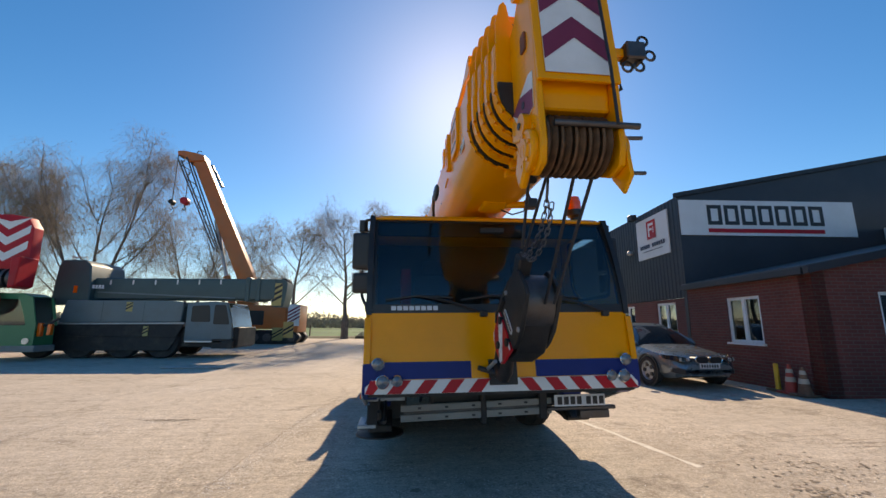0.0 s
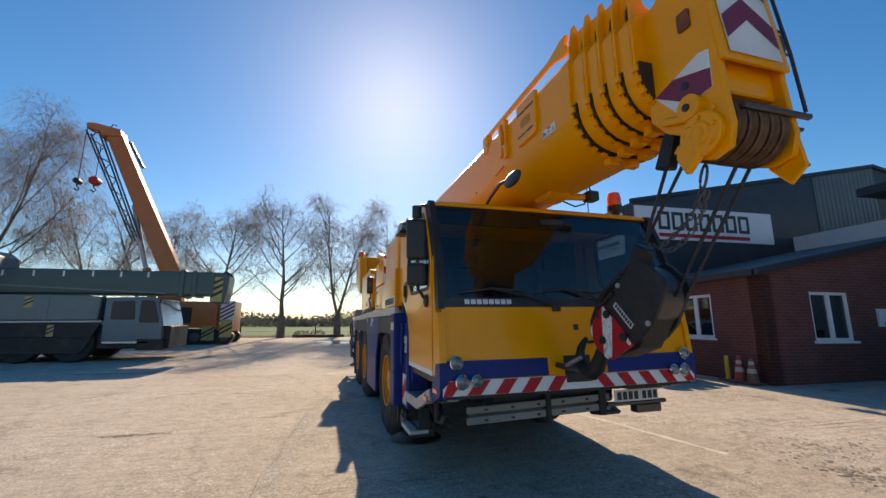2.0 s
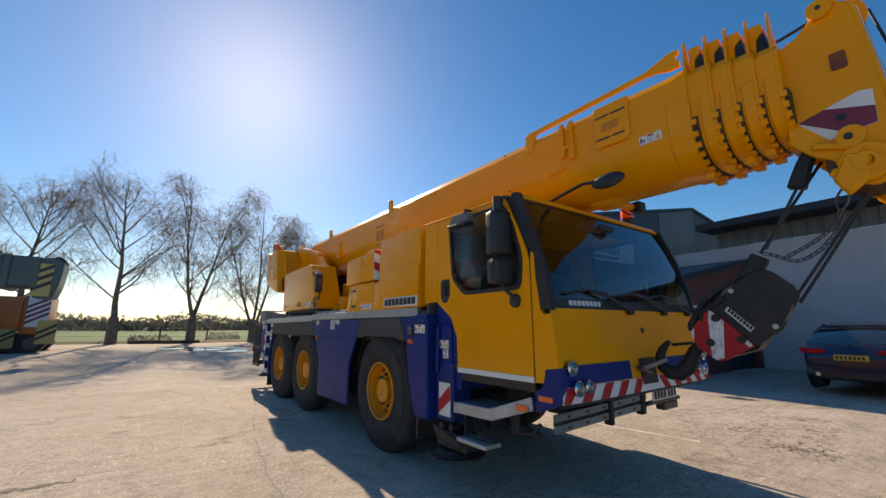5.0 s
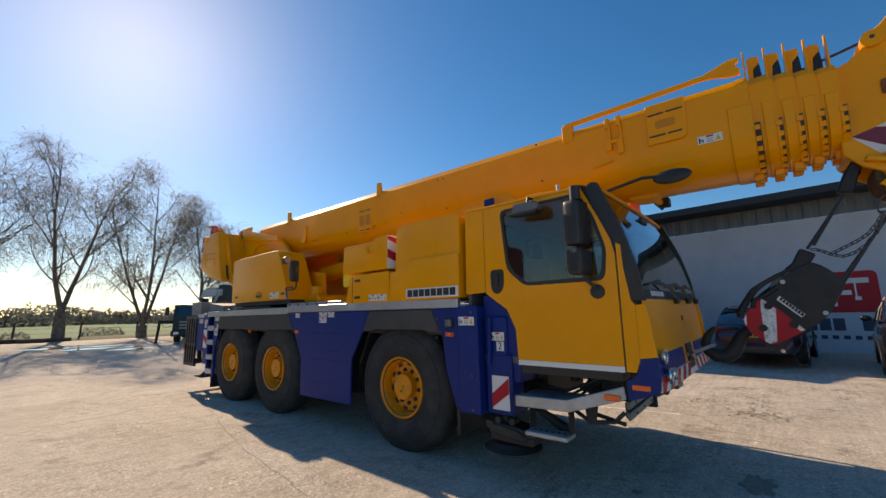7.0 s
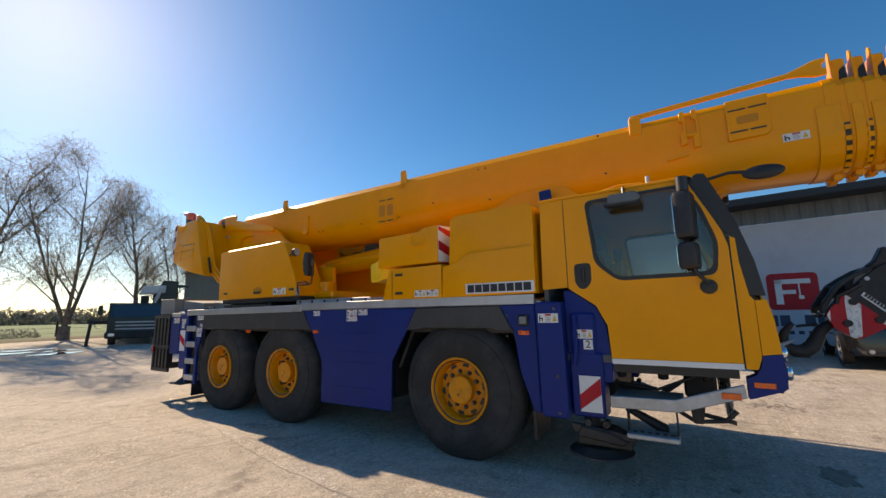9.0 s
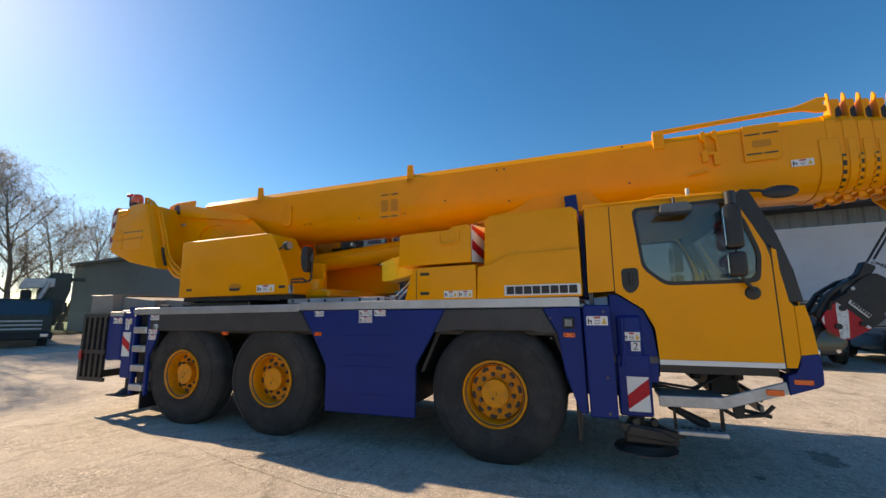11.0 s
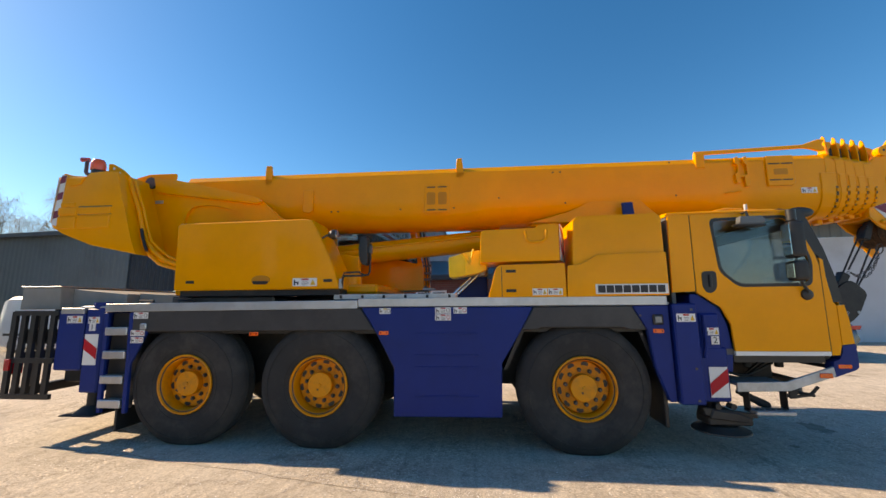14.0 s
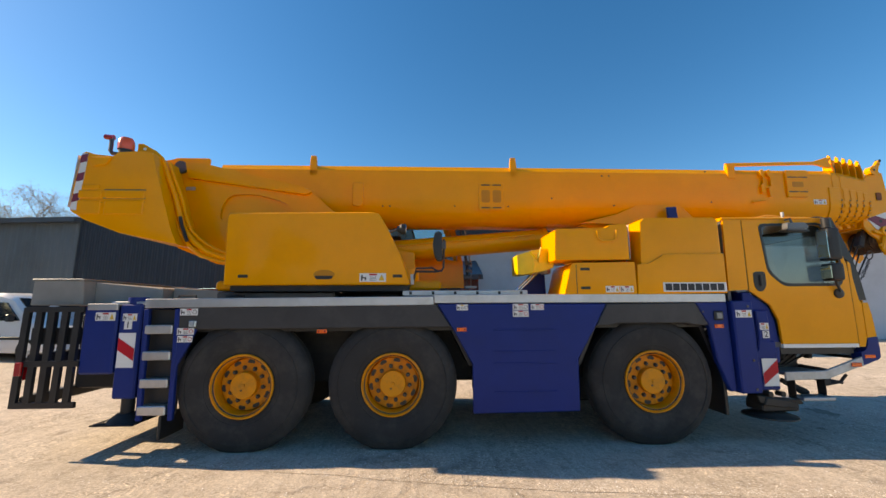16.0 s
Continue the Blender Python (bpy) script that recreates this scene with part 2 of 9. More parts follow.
RECESS = surf("rusty_recess", (0.20, 0.055, 0.02), 0.3, 12.0, 0.7, 0, 0.2, 60, 0, (0.30, 0.10, 0.02), 0.5, 9.0)
# Disc darker than the rim: brake dust plus the dish's shade put into colour
SHADEDRIM = surf("shaded_dusty_rim", (0.70, 0.24, 0.005), 0.2, 8.0, 0.5, 0, 0.1, 40, 0, (0.10, 0.06, 0.03), 0.45, 14.0, spec=0.3)
LAMPGLASS = surf("headlight_glass", (0.16, 0.18, 0.20), 0.3, 60.0, 0.08, 0.3, 0.2, 120, 0.8)
CHROME = surf("chrome", (0.7, 0.72, 0.74), 0.05, 5.0, 0.08, 1.0, 0, 30)
MIRROR = surf("mirror_glass", (0.75, 0.78, 0.8), 0.02, 5.0, 0.03, 1.0, 0, 30, rvar=0.01)
MIRRORGREY = surf("mirror_shell_grey", (0.13, 0.13, 0.13), 0.15, 4.0, 0.38, 0, 0.03, 90, 0.2, (0.22, 0.21, 0.2), 0.4)
GLASS = glass("tinted_glass", (0.76, 0.84, 0.84), 1.55)
SCREEN = glass("windscreen_glass", (0.60, 0.67, 0.69), 1.55)
WINDOWGLASS = glass("window_glass", (0.3, 0.34, 0.36), 1.7)
CABGREY = surf("cab_trim_grey", (0.10, 0.105, 0.11), 0.2, 6.0, 0.7, 0, 0.05, 80)
SEATCLOTH = surf("seat_cloth", (0.05, 0.052, 0.06), 0.3, 20.0, 0.95, 0, 0.2, 250)
BRICK = brick_surface()
CLAD = surf("dark_cladding", (0.028, 0.034, 0.046), 0.15, 0.8, 0.5, 0.2, 0.02, 30, 0, (0.06, 0.065, 0.07), 0.4, 0.5)
CLADGREY = surf("grey_cladding", (0.13, 0.15, 0.16), 0.12, 0.5, 0.6, 0.1, 0.02, 30, 0, (0.07, 0.075, 0.08), 0.5, 0.4)
RENDERWALL = surf("painted_render", (0.50, 0.52, 0.56), 0.06, 0.6, 0.8, 0, 0.15, 35, 0, (0.36, 0.37, 0.39), 0.5, 0.7)
FASCIA = surf("dark_fascia", (0.018, 0.02, 0.025), 0.15, 1.0, 0.5, 0.1, 0.03, 30)
ROOFSHEET = surf("roof_sheet", (0.09, 0.10, 0.11), 0.2, 1.0, 0.6, 0.2, 0.05, 20)
DOORDARK = surf("dark_door", (0.012, 0.013, 0.016), 0.2, 2.0, 0.4, 0, 0.03, 40)
CONEGREY = surf("cone_sleeve", (0.45, 0.42, 0.36), 0.15, 6.0, 0.6, 0, 0.05, 40, 0, (0.25, 0.2, 0.15), 0.5, 6.0)
CARSILVER = surf("car_blue_silver", (0.20, 0.25, 0.28), 0.04, 2.0, 0.28, 0.5, 0, 30, 0.8)
CARNAVY = surf("car_navy", (0.018, 0.024, 0.05), 0.06, 2.0, 0.25, 0.4, 0, 30, 0.8)
CARGREY = surf("car_grey", (0.10, 0.115, 0.13), 0.05, 2.0, 0.25, 0.6, 0, 30, 0.8)
CARBLACK = surf("car_black", (0.012, 0.012, 0.014), 0.05, 2.0, 0.2, 0.2, 0, 30, 0.8)
VANWHITE = surf("van_white", (0.72, 0.73, 0.74), 0.04, 1.5, 0.35, 0, 0.01, 30, 0.3, (0.4, 0.38, 0.35), 0.3)
SLATE = surf("grey_blue_paint", (0.10, 0.16, 0.185), 0.1, 1.0, 0.45, 0, 0.02, 20, 0.15, (0.10, 0.11, 0.11), 0.5)
SLATEDARK = surf("dark_slate_paint", (0.04, 0.085, 0.09), 0.15, 1.0, 0.5, 0, 0.02, 20, 0.1)
GREEN = surf("green_cab_paint", (0.02, 0.20, 0.085), 0.1, 1.0, 0.4, 0, 0.02, 20, 0.2)
BARK = surf("birch_bark", (0.13, 0.115, 0.10), 0.5, 6.0, 0.9, 0, 0.5, 30, 0, (0.25, 0.24, 0.22), 0.5, 4.0)
TWIG = surf("birch_twig", (0.24, 0.19, 0.15), 0.3, 2.0, 0.9, 0, 0, 30)
LEAF = surf("spring_buds", (0.30, 0.26, 0.17), 0.3, 1.0, 0.8, 0, 0, 30)
# Base lightened: haze over the distant wood is put into the colour
HEDGE = surf("far_wood", (0.24, 0.245, 0.21), 0.4, 0.3, 0.95, 0, 0.3, 3.0)
for m in (TWIG, LEAF, HEDGE):
    t = m.node_tree
    tl = t.nodes.new("ShaderNodeBsdfTranslucent")
    ms = t.nodes.new("ShaderNodeMixShader")
    ms.inputs[0].default_value = 0.45
    b = t.nodes["Principled BSDF"]
    t.links.new(b.inputs["Base Color"].links[0].from_socket, tl.inputs["Color"])
    t.links.new(b.outputs[0], ms.inputs[1])
    t.links.new(tl.outputs[0], ms.inputs[2])
    t.links.new(ms.outputs[0], t.nodes["Material Output"].inputs["Surface"])
GRASS = surf("field_grass", (0.05, 0.125, 0.018), 0.3, 0.25, 0.95, 0, 0.3, 8.0, 0, (0.065, 0.125, 0.028), 0.6, 0.05)
VERGE = surf("verge_earth", (0.11, 0.10, 0.055), 0.35, 1.5, 0.95, 0, 0.4, 12.0, 0, (0.07, 0.10, 0.03), 0.7, 2.0)
TIMBER = surf("weathered_post", (0.10, 0.08, 0.06), 0.3, 8.0, 0.9, 0, 0.3, 40)
PUDDLE = surf("standing_water", (0.04, 0.036, 0.03), 0.1, 2.0, 0.05, 0, 0.01, 10, rvar=0.03)
DUSTY = surf("dusty_grey_paint", (0.26, 0.25, 0.23), 0.15, 2.0, 0.7, 0, 0.05, 40, 0, (0.17, 0.16, 0.14), 0.5)
CHIPPED = surf("chipped_white", (0.74, 0.74, 0.73), 0.05, 2.0, 0.5, 0, 0.1, 60, 0, (0.05, 0.03, 0.03), 0.95, 30.0)
# Crane yellow darkened: shade inside recesses and holes put into the colour
SHADEYELLOW = surf("recess_shade_yellow", (0.58, 0.215, 0.004), 0.1, 2.0, 0.6, 0, 0.03, 30)
WORN = surf("worn_sheave", (0.16, 0.085, 0.045), 0.5, 14.0, 0.6, 0.5, 0.2, 60, 0, (0.03, 0.028, 0.026), 0.8, 8.0)
CONCRETE = ground_surface()


# ---- mesh helpers ----
def gz(x, y):
    """Height of the yard: it climbs gently to the workshop and to the line of trees."""
    s = min(1.0, max(0.0, (y - 13.5) / 21.0))
    return 0.0172 * max(0.0, min(x + 0.17, 15.0)) + 0.30 * s * s * (3 - 2 * s)


def lie(x, y):
    """Height of the uneven slab surface itself."""
    near = -17 < x < 16 and -6 < y < 36 and not (-0.6 < x < 3.0 and 5.3 < y < 12.3)
    n = noise.noise(Vector((x * 0.22, y * 0.22, 3.1))) * 0.012 + noise.noise(Vector((x * 1.3, y * 1.3, 7.7))) * 0.004
    return gz(x, y) + (n if near else 0.0)


def box(bm, x0, x1, y0, y1, z0, z1, bev=0.0, seg=1):
    m = Matrix.LocRotScale(((x0 + x1) / 2, (y0 + y1) / 2, (z0 + z1) / 2), None, (abs(x1 - x0), abs(y1 - y0), abs(z1 - z0)))
    vs = bmesh.ops.create_cube(bm, size=1, matrix=m)["verts"]
    if bev:
        es = list({e for v in vs for e in v.link_edges})
        bmesh.ops.bevel(bm, geom=es, offset=bev, segments=seg, profile=0.7, affect="EDGES")
    return bm


def prism(bm, pts, axis, a, b, bev=0.0, seg=1):
    """A polygon extruded along an axis from a to b; pts are (y,z), (x,z) or (x,y)."""
    def at(p, w):
        return {"x": (w, p[0], p[1]), "y": (p[0], w, p[1]), "z": (p[0], p[1], w)}[axis]
    va = [bm.verts.new(at(p, a)) for p in pts]
    vb = [bm.verts.new(at(p, b)) for p in pts]
    fs = [bm.faces.new(va), bm.faces.new(vb[::-1])]
    n = len(pts)
    for i in range(n):
        fs.append(bm.faces.new((va[i], vb[i], vb[(i + 1) % n], va[(i + 1) % n])))
    bmesh.ops.recalc_face_normals(bm, faces=fs)
    if bev:
        es = list({e for f in fs for e in f.edges})
        bmesh.ops.bevel(bm, geom=es, offset=bev, segments=seg, profile=0.7, affect="EDGES")
    return bm


def cyl(bm, p0, p1, r, r2=None, seg=14, caps=True):
    p0, p1 = Vector(p0), Vector(p1)
    d = p1 - p0
    m = Matrix.Translation((p0 + p1) / 2) @ d.to_track_quat("Z", "Y").to_matrix().to_4x4()
    bmesh.ops.create_cone(bm, cap_ends=caps, segments=seg, radius1=r, radius2=r if r2 is None else r2, depth=d.length, matrix=m)
    return bm


def tube(bm, pts, r, seg=7):
    """A bent round bar through the points."""
    pts = [Vector(p) for p in pts]
    rings = []
    for i, p in enumerate(pts):
        d = (pts[min(i + 1, len(pts) - 1)] - pts[max(i - 1, 0)]).normalized()
        q = d.to_track_quat("Z", "Y")
        rings.append([bm.verts.new(p + q @ Vector((r * math.cos(2 * math.pi * k / seg), r * math.sin(2 * math.pi * k / seg), 0))) for k in range(seg)])
    for a, b in zip(rings, rings[1:]):
        for k in range(seg):
            bm.faces.new((a[k], a[(k + 1) % seg], b[(k + 1) % seg], b[k]))
    bm.faces.new(rings[0][::-1])
    bm.faces.new(rings[-1])
    return bm


def lathe(bm, prof, c, axis="x", seg=40, caps=None):
    """A profile of (radius, offset along the axis) spun round an axis through c."""
    rings = []
    for r, h in prof:
        ring = []
        for k in range(seg):
            a = 2 * math.pi * k / seg
            u, w = r * math.cos(a), r * math.sin(a)
            p = {"x": (h, u, w), "y": (w, h, u), "z": (u, w, h)}[axis]
            ring.append(bm.verts.new(Vector(c) + Vector(p)))
        rings.append(ring)
    for a, b in zip(rings, rings[1:]):
        for k in range(seg):
            bm.faces.new((a[k], a[(k + 1) % seg], b[(k + 1) % seg], b[k]))
    if caps is False:
        for k in range(seg):
            bm.faces.new((rings[-1][k], rings[-1][(k + 1) % seg], rings[0][(k + 1) % seg], rings[0][k]))
    bmesh.ops.recalc_face_normals(bm, faces=bm.faces[:])
    return bm


def ball(bm, c, r, sx=1.0, sy=1.0, sz=1.0, sub=2):
    bmesh.ops.create_icosphere(bm, subdivisions=sub, radius=r, matrix=Matrix.LocRotScale(c, None, (sx, sy, sz)))
    return bm


def rounded(pts, r, n=4):
    """A polygon with its corners rounded."""
    out = []
    for i, p in enumerate(pts):
        p, a, b = Vector(p), Vector(pts[i - 1]), Vector(pts[(i + 1) % len(pts)])
        ra, rb = min(r, (a - p).length * 0.45), min(r, (b - p).length * 0.45)
        s, e = p + (a - p).normalized() * ra, p + (b - p).normalized() * rb
        for k in range(n + 1):
            t = k / n
            q = s * (1 - t) ** 2 + p * 2 * t * (1 - t) + e * t * t
            out.append((q.x, q.y))
    return out


def B():
    return bmesh.new()


def plate(outer, holes, axis, a, b):
    """A flat plate with holes, between a and b along an axis."""
    bm = B()
    def at(p):
        return {"x": (a, p[0], p[1]), "y": (p[0], a, p[1])}[axis]
    es = []
    for loop in [outer, *holes]:
        vs = [bm.verts.new(at(p)) for p in loop]
        es += [bm.edges.new((vs[i], vs[(i + 1) % len(vs)])) for i in range(len(vs))]
    bmesh.ops.triangle_fill(bm, use_beauty=True, use_dissolve=True, edges=es)
    r = bmesh.ops.extrude_face_region(bm, geom=bm.faces[:])
    d = (b - a, 0, 0) if axis == "x" else (0, b - a, 0)
    bmesh.ops.translate(bm, vec=d, verts=[v for v in r["geom"] if isinstance(v, bmesh.types.BMVert)])
    bmesh.ops.recalc_face_normals(bm, faces=bm.faces[:])
    return bm


def make(name, bm, mat, smooth=True):
    me = bpy.data.meshes.new(name)
    bm.to_mesh(me)
    bm.free()
    for m in mat if isinstance(mat, (list, tuple)) else [mat]:
        me.materials.append(m)
    if smooth and len(me.polygons):
        me.polygons.foreach_set("use_smooth", [True] * len(me.polygons))
        me.set_sharp_from_angle(angle=radians(32))
    return me


def thing(name, loc, label, category, group="", rot=(0, 0, 0)):
    """An Empty at a thing's base; its parts are given in upright world coordinates."""
    e = new(name)
    e.empty_display_size = 0.2
    e.location, e.rotation_euler = loc, [radians(a) for a in rot]
    return tagged(e, label, category, group)


def part(name, bm, mat, parent, label="", smooth=True):
    o = new(name, make(name, bm, mat, smooth))
    o.parent = parent
    if parent.type == "EMPTY":
        o.matrix_parent_inverse = Matrix.Translation(-Vector(parent.location))
    return tagged(o, label)


def single(name, bm, mat, label, category, kind="", group="", smooth=True):
    return tagged(new(name, make(name, bm, mat, smooth)), label, category, group, kind)


def stripes(name, parent, corners, n, slant, first=0, red=None, white=None, lift=0.004):
    """A white board between four corners (bl, br, tr, tl) with slanted red bands laid on it."""
    bl, br, tr, tl = [Vector(c) for c in corners]
    nor = (br - bl).cross(tl - bl).normalized()
    bm = B()
    lo = [bm.verts.new(p) for p in (bl, br, tr, tl)]
    hi = [bm.verts.new(p + nor * lift) for p in (bl, br, tr, tl)]
    bm.faces.new(hi)
    bm.faces.new(lo[::-1])
    for i in range(4):
        bm.faces.new((lo[i], lo[(i + 1) % 4], hi[(i + 1) % 4], hi[i]))
    board = part(name, bm, white or WHITE, parent, "red and white striped warning board", False)
    def at(u, v):
        return bl.lerp(br, u).lerp(tl.lerp(tr, u), v) + nor * (lift * 1.8)
    w = 1.0 / n
    k = first
    while k * w < 1.0 + abs(slant):
        u0, u1 = k * w, k * w + w / 2
        low = [(u0, 0.0), (u1, 0.0), (u1 + slant, 1.0), (u0 + slant, 1.0)]
        k += 1
        poly = clip_unit(low)
        if len(poly) > 2:
            bm = B()
            bm.faces.new([bm.verts.new(at(*p)) for p in poly])
            part("red_stripe", bm, red or RED, board, "", False)
    return board


def clip_unit(poly):
    """The part of a polygon between u = 0 and u = 1."""
    for lim, sign in ((0.0, 1), (1.0, -1)):
        out = []
        for i, p in enumerate(poly):
            q = poly[(i + 1) % len(poly)]
            pin, qin = sign * (p[0] - lim) >= 0, sign * (q[0] - lim) >= 0
            if pin:
                out.append(p)
            if pin != qin:
                s = (lim - p[0]) / (q[0] - p[0])
                out.append((lim, p[1] + s * (q[1] - p[1])))
        poly = out
        if not poly:
            break
    return poly


def flat(bm, o, u, v, rects):
    """Flat rectangles (u0, v0, u1, v1) in the plane at o with unit directions u and v."""
    o, u, v = Vector(o), Vector(u), Vector(v)
    for a, b, c, d in rects:
        bm.faces.new([bm.verts.new(o + u * s + v * w) for s, w in ((a, b), (c, b), (c, d), (a, d))])
    return bm


def sticker(parent, c, w, h, mark="t", band=None, nx=-1):
    """A white warning label on a side facing -x: frame, header band, dark pictogram shapes and text bars."""
    x, y, z = c
    u = (0, -1, 0)
    bm = box(B(), x - 0.003, x + 0.001, y - w / 2, y + w / 2, z - h / 2, z + h / 2)
    s = part("warning_label", bm, WHITE, parent, "white warning label with pictograms", False)
    o = (x - 0.0045, y + w / 2, z - h / 2)
    bm = flat(B(), o, u, (0, 0, 1), [(w * 0.36, h * 0.74, w * 0.66, h * 0.95)])
    part("header_band", bm, band or SEALRED, s, "", False)
    rects = [(w * 0.06, h * 0.12, w * 0.12, h * 0.8), (w * 0.12, h * 0.4, w * 0.26, h * 0.55), (w * 0.2, h * 0.15, w * 0.25, h * 0.45)]
    rects += [(w * 0.38, h * (0.15 + 0.18 * k), w * 0.64, h * (0.2 + 0.18 * k)) for k in range(3)]
    part("pictogram", flat(B(), o, u, (0, 0, 1), rects), INK, s, "", False)
    bm = B()
    if mark == "t":
        bm.faces.new([bm.verts.new((o[0], y + w / 2 - w * a, z - h / 2 + h * b)) for a, b in ((0.72, 0.15), (0.95, 0.15), (0.835, 0.85))])
        part("triangle", bm, SEALYEL, s, "", False)
    else:
        lathe(bm, [(h * 0.32, -0.0005), (h * 0.32, 0.0005), (h * 0.24, 0.0005), (h * 0.24, -0.0005)], (o[0], y + w / 2 - w * 0.83, z), "x", 16)
        part("ring", bm, INK if mark == "r" else SEALRED, s, "", False)
    return s


def brand_bars(parent, o, u, v, w, h, n, mat):
    """A brand name as plain blocks of its size and colour."""
    step = w / n
    rects = [(k * step + step * 0.05, 0, k * step + step * 0.93, h) for k in range(n)]
    for q in rects:
        part("brand_block", flat(B(), o, u, v, [q]), mat, parent, "", False)


# ---- the setting: yard, field, workshop ----
def build_ground():
    def axis(fine0, fine1, step, far):
        a = list(np.arange(fine0, fine1 + 1e-6, step))
        d, lo, hi = step, [], []
        p, q = fine0, fine1
        while p > -far:
            d *= 1.35
            p -= d
            q += d
            lo.append(p)
            hi.append(q)
        return lo[::-1] + a + hi
    xs, ys = axis(-16, 15, 0.25, 1500), axis(-5, 37, 0.25, 1500)
    verts, faces, mats = [], [], []
    for y in ys:
        for x in xs:
            near = -17 < x < 16 and -6 < y < 36
            n = noise.noise(Vector((x * 0.22, y * 0.22, 3.1))) * 0.012 + noise.noise(Vector((x * 1.3, y * 1.3, 7.7))) * 0.004
            z = gz(x, y) + (n if near and not (-0.6 < x < 3.0 and 5.3 < y < 12.3) else 0.0)
            if y > 36.5:
                z += 0.05 + noise.noise(Vector((x * 0.03, y * 0.03, 0))) * 0.25
            verts.append((x, y, z))
    w = len(xs)
    for j in range(len(ys) - 1):
        for i in range(w - 1):
            a = j * w + i
            faces.append((a, a + 1, a + w + 1, a + w))
            mats.append(1 if ys[j] > 36.4 else 0)
    me = bpy.data.meshes.new("ground")
    me.from_pydata(verts, [], faces)
    me.materials.append(CONCRETE)
    me.materials.append(GRASS)
    me.polygons.foreach_set("material_index", mats)
    me.polygons.foreach_set("use_smooth", [True] * len(faces))
    tagged(new("ground", me), "worn pale concrete yard running out to a green field", "ground", kind="structure")


build_ground()


def flat_blob(name, cx, cy, rx, ry, mat, seed, lift, label, category):
    """A flat irregular patch that lies on the yard."""
    rng = random.Random(seed)
    bm = B()
    ring = []
    for k in range(64):
        a = 2 * math.pi * k / 64
        s = 1 + 0.6 * noise.noise(Vector((math.cos(a) * 2.2, math.sin(a) * 2.2, seed * 3.3))) + rng.uniform(-0.14, 0.14)
        x, y = cx + rx * s * math.cos(a), cy + ry * s * math.sin(a)
        ring.append(bm.verts.new((x, y, lie(x, y) + lift)))
    bm.faces.new(ring)
    return single(name, bm, mat, label, category, smooth=False)


for cx, cy, rx, ry, sd in ((0.2, 27.0, 0.95, 0.4, 1), (1.55, 25.4, 0.75, 0.33, 2), (-0.9, 28.4, 1.0, 0.3, 3), (1.0, 28.2, 1.2, 0.25, 5), (2.0, 26.7, 0.6, 0.22, 6), (3.3, 26.6, 0.45, 0.12, 7), (-0.2, 29.6, 1.5, 0.2, 8)):
    flat_blob("puddle", cx, cy, rx, ry, PUDDLE, sd, 0.02, "shallow bright puddle lying on the worn concrete", "puddle")


def slab_joint(points, w, seed):
    """A worn joint between slabs, filled with pale grit."""
    bm = B()
    prev = None
    for k in range(len(points) - 1):
        a, b = Vector(points[k]), Vector(points[k + 1])
        n = max(2, int((b - a).length / 0.12))
        side = Vector((-(b - a).y, (b - a).x)).normalized()
        for i in range(n + 1):
            p = a.lerp(b, i / n)
            j = noise.noise(Vector((p.x * 1.7, p.y * 1.7, seed))) * 0.09
            ww = w * (1 + 0.6 * noise.noise(Vector((p.x * 3, p.y * 3, seed + 5))))
            q = [p + side * (j + s * ww) for s in (-0.5, 0.5)]
            cur = [bm.verts.new((v.x, v.y, lie(v.x, v.y) + 0.003)) for v in q]
            if prev:
                bm.faces.new((prev[0], cur[0], cur[1], prev[1]))
            prev = cur
    return bm


JOINT = [(-1.9, 1.5), (-1.62, 4.2), (-1.5, 5.4), (-1.35, 6.9), (-1.2, 8.0), (-0.5, 11.3), (-0.25, 12.7)]
GROOVE = surf("joint_dirt", (0.30, 0.24, 0.18), 0.4, 14.0, 0.95, 0, 0.8, 60)
single("slab_joint", slab_joint(JOINT, 0.009, 3.1), GROOVE, "gritty joint between yard slabs", "joint", kind="structure", smooth=False)

LINE = surf("worn_line_paint", (0.66, 0.62, 0.55), 0.15, 9.0, 0.8, 0, 0.3, 60, 0, (0.45, 0.38, 0.3), 0.7, 7.0)
single("painted_line", slab_joint([(3.02, 6.5), (3.16, 5.75), (3.25, 4.9), (3.42, 4.3)], 0.075, 8.4), LINE, "worn pale line painted on the concrete", "marking", kind="structure", smooth=False)
OIL = surf("oil_stain", (0.27, 0.225, 0.175), 0.35, 8.0, 0.8, 0, 0.4, 60, 0, (0.29, 0.235, 0.18), 0.6, 9.0)
flat_blob("oil_stain", 1.09, 3.30, 0.24, 0.12, OIL, 14, 0.006, "faint dark oil stain soaked into the yard concrete", "stain")
flat_blob("oil_stain", 0.35, 4.1, 0.06, 0.04, OIL, 15, 0.006, "small dark oil drip on the yard concrete", "stain")
PITTED = surf("pitted_concrete", (0.25, 0.205, 0.16), 0.5, 16.0, 0.95, 0, 1.0, 45)


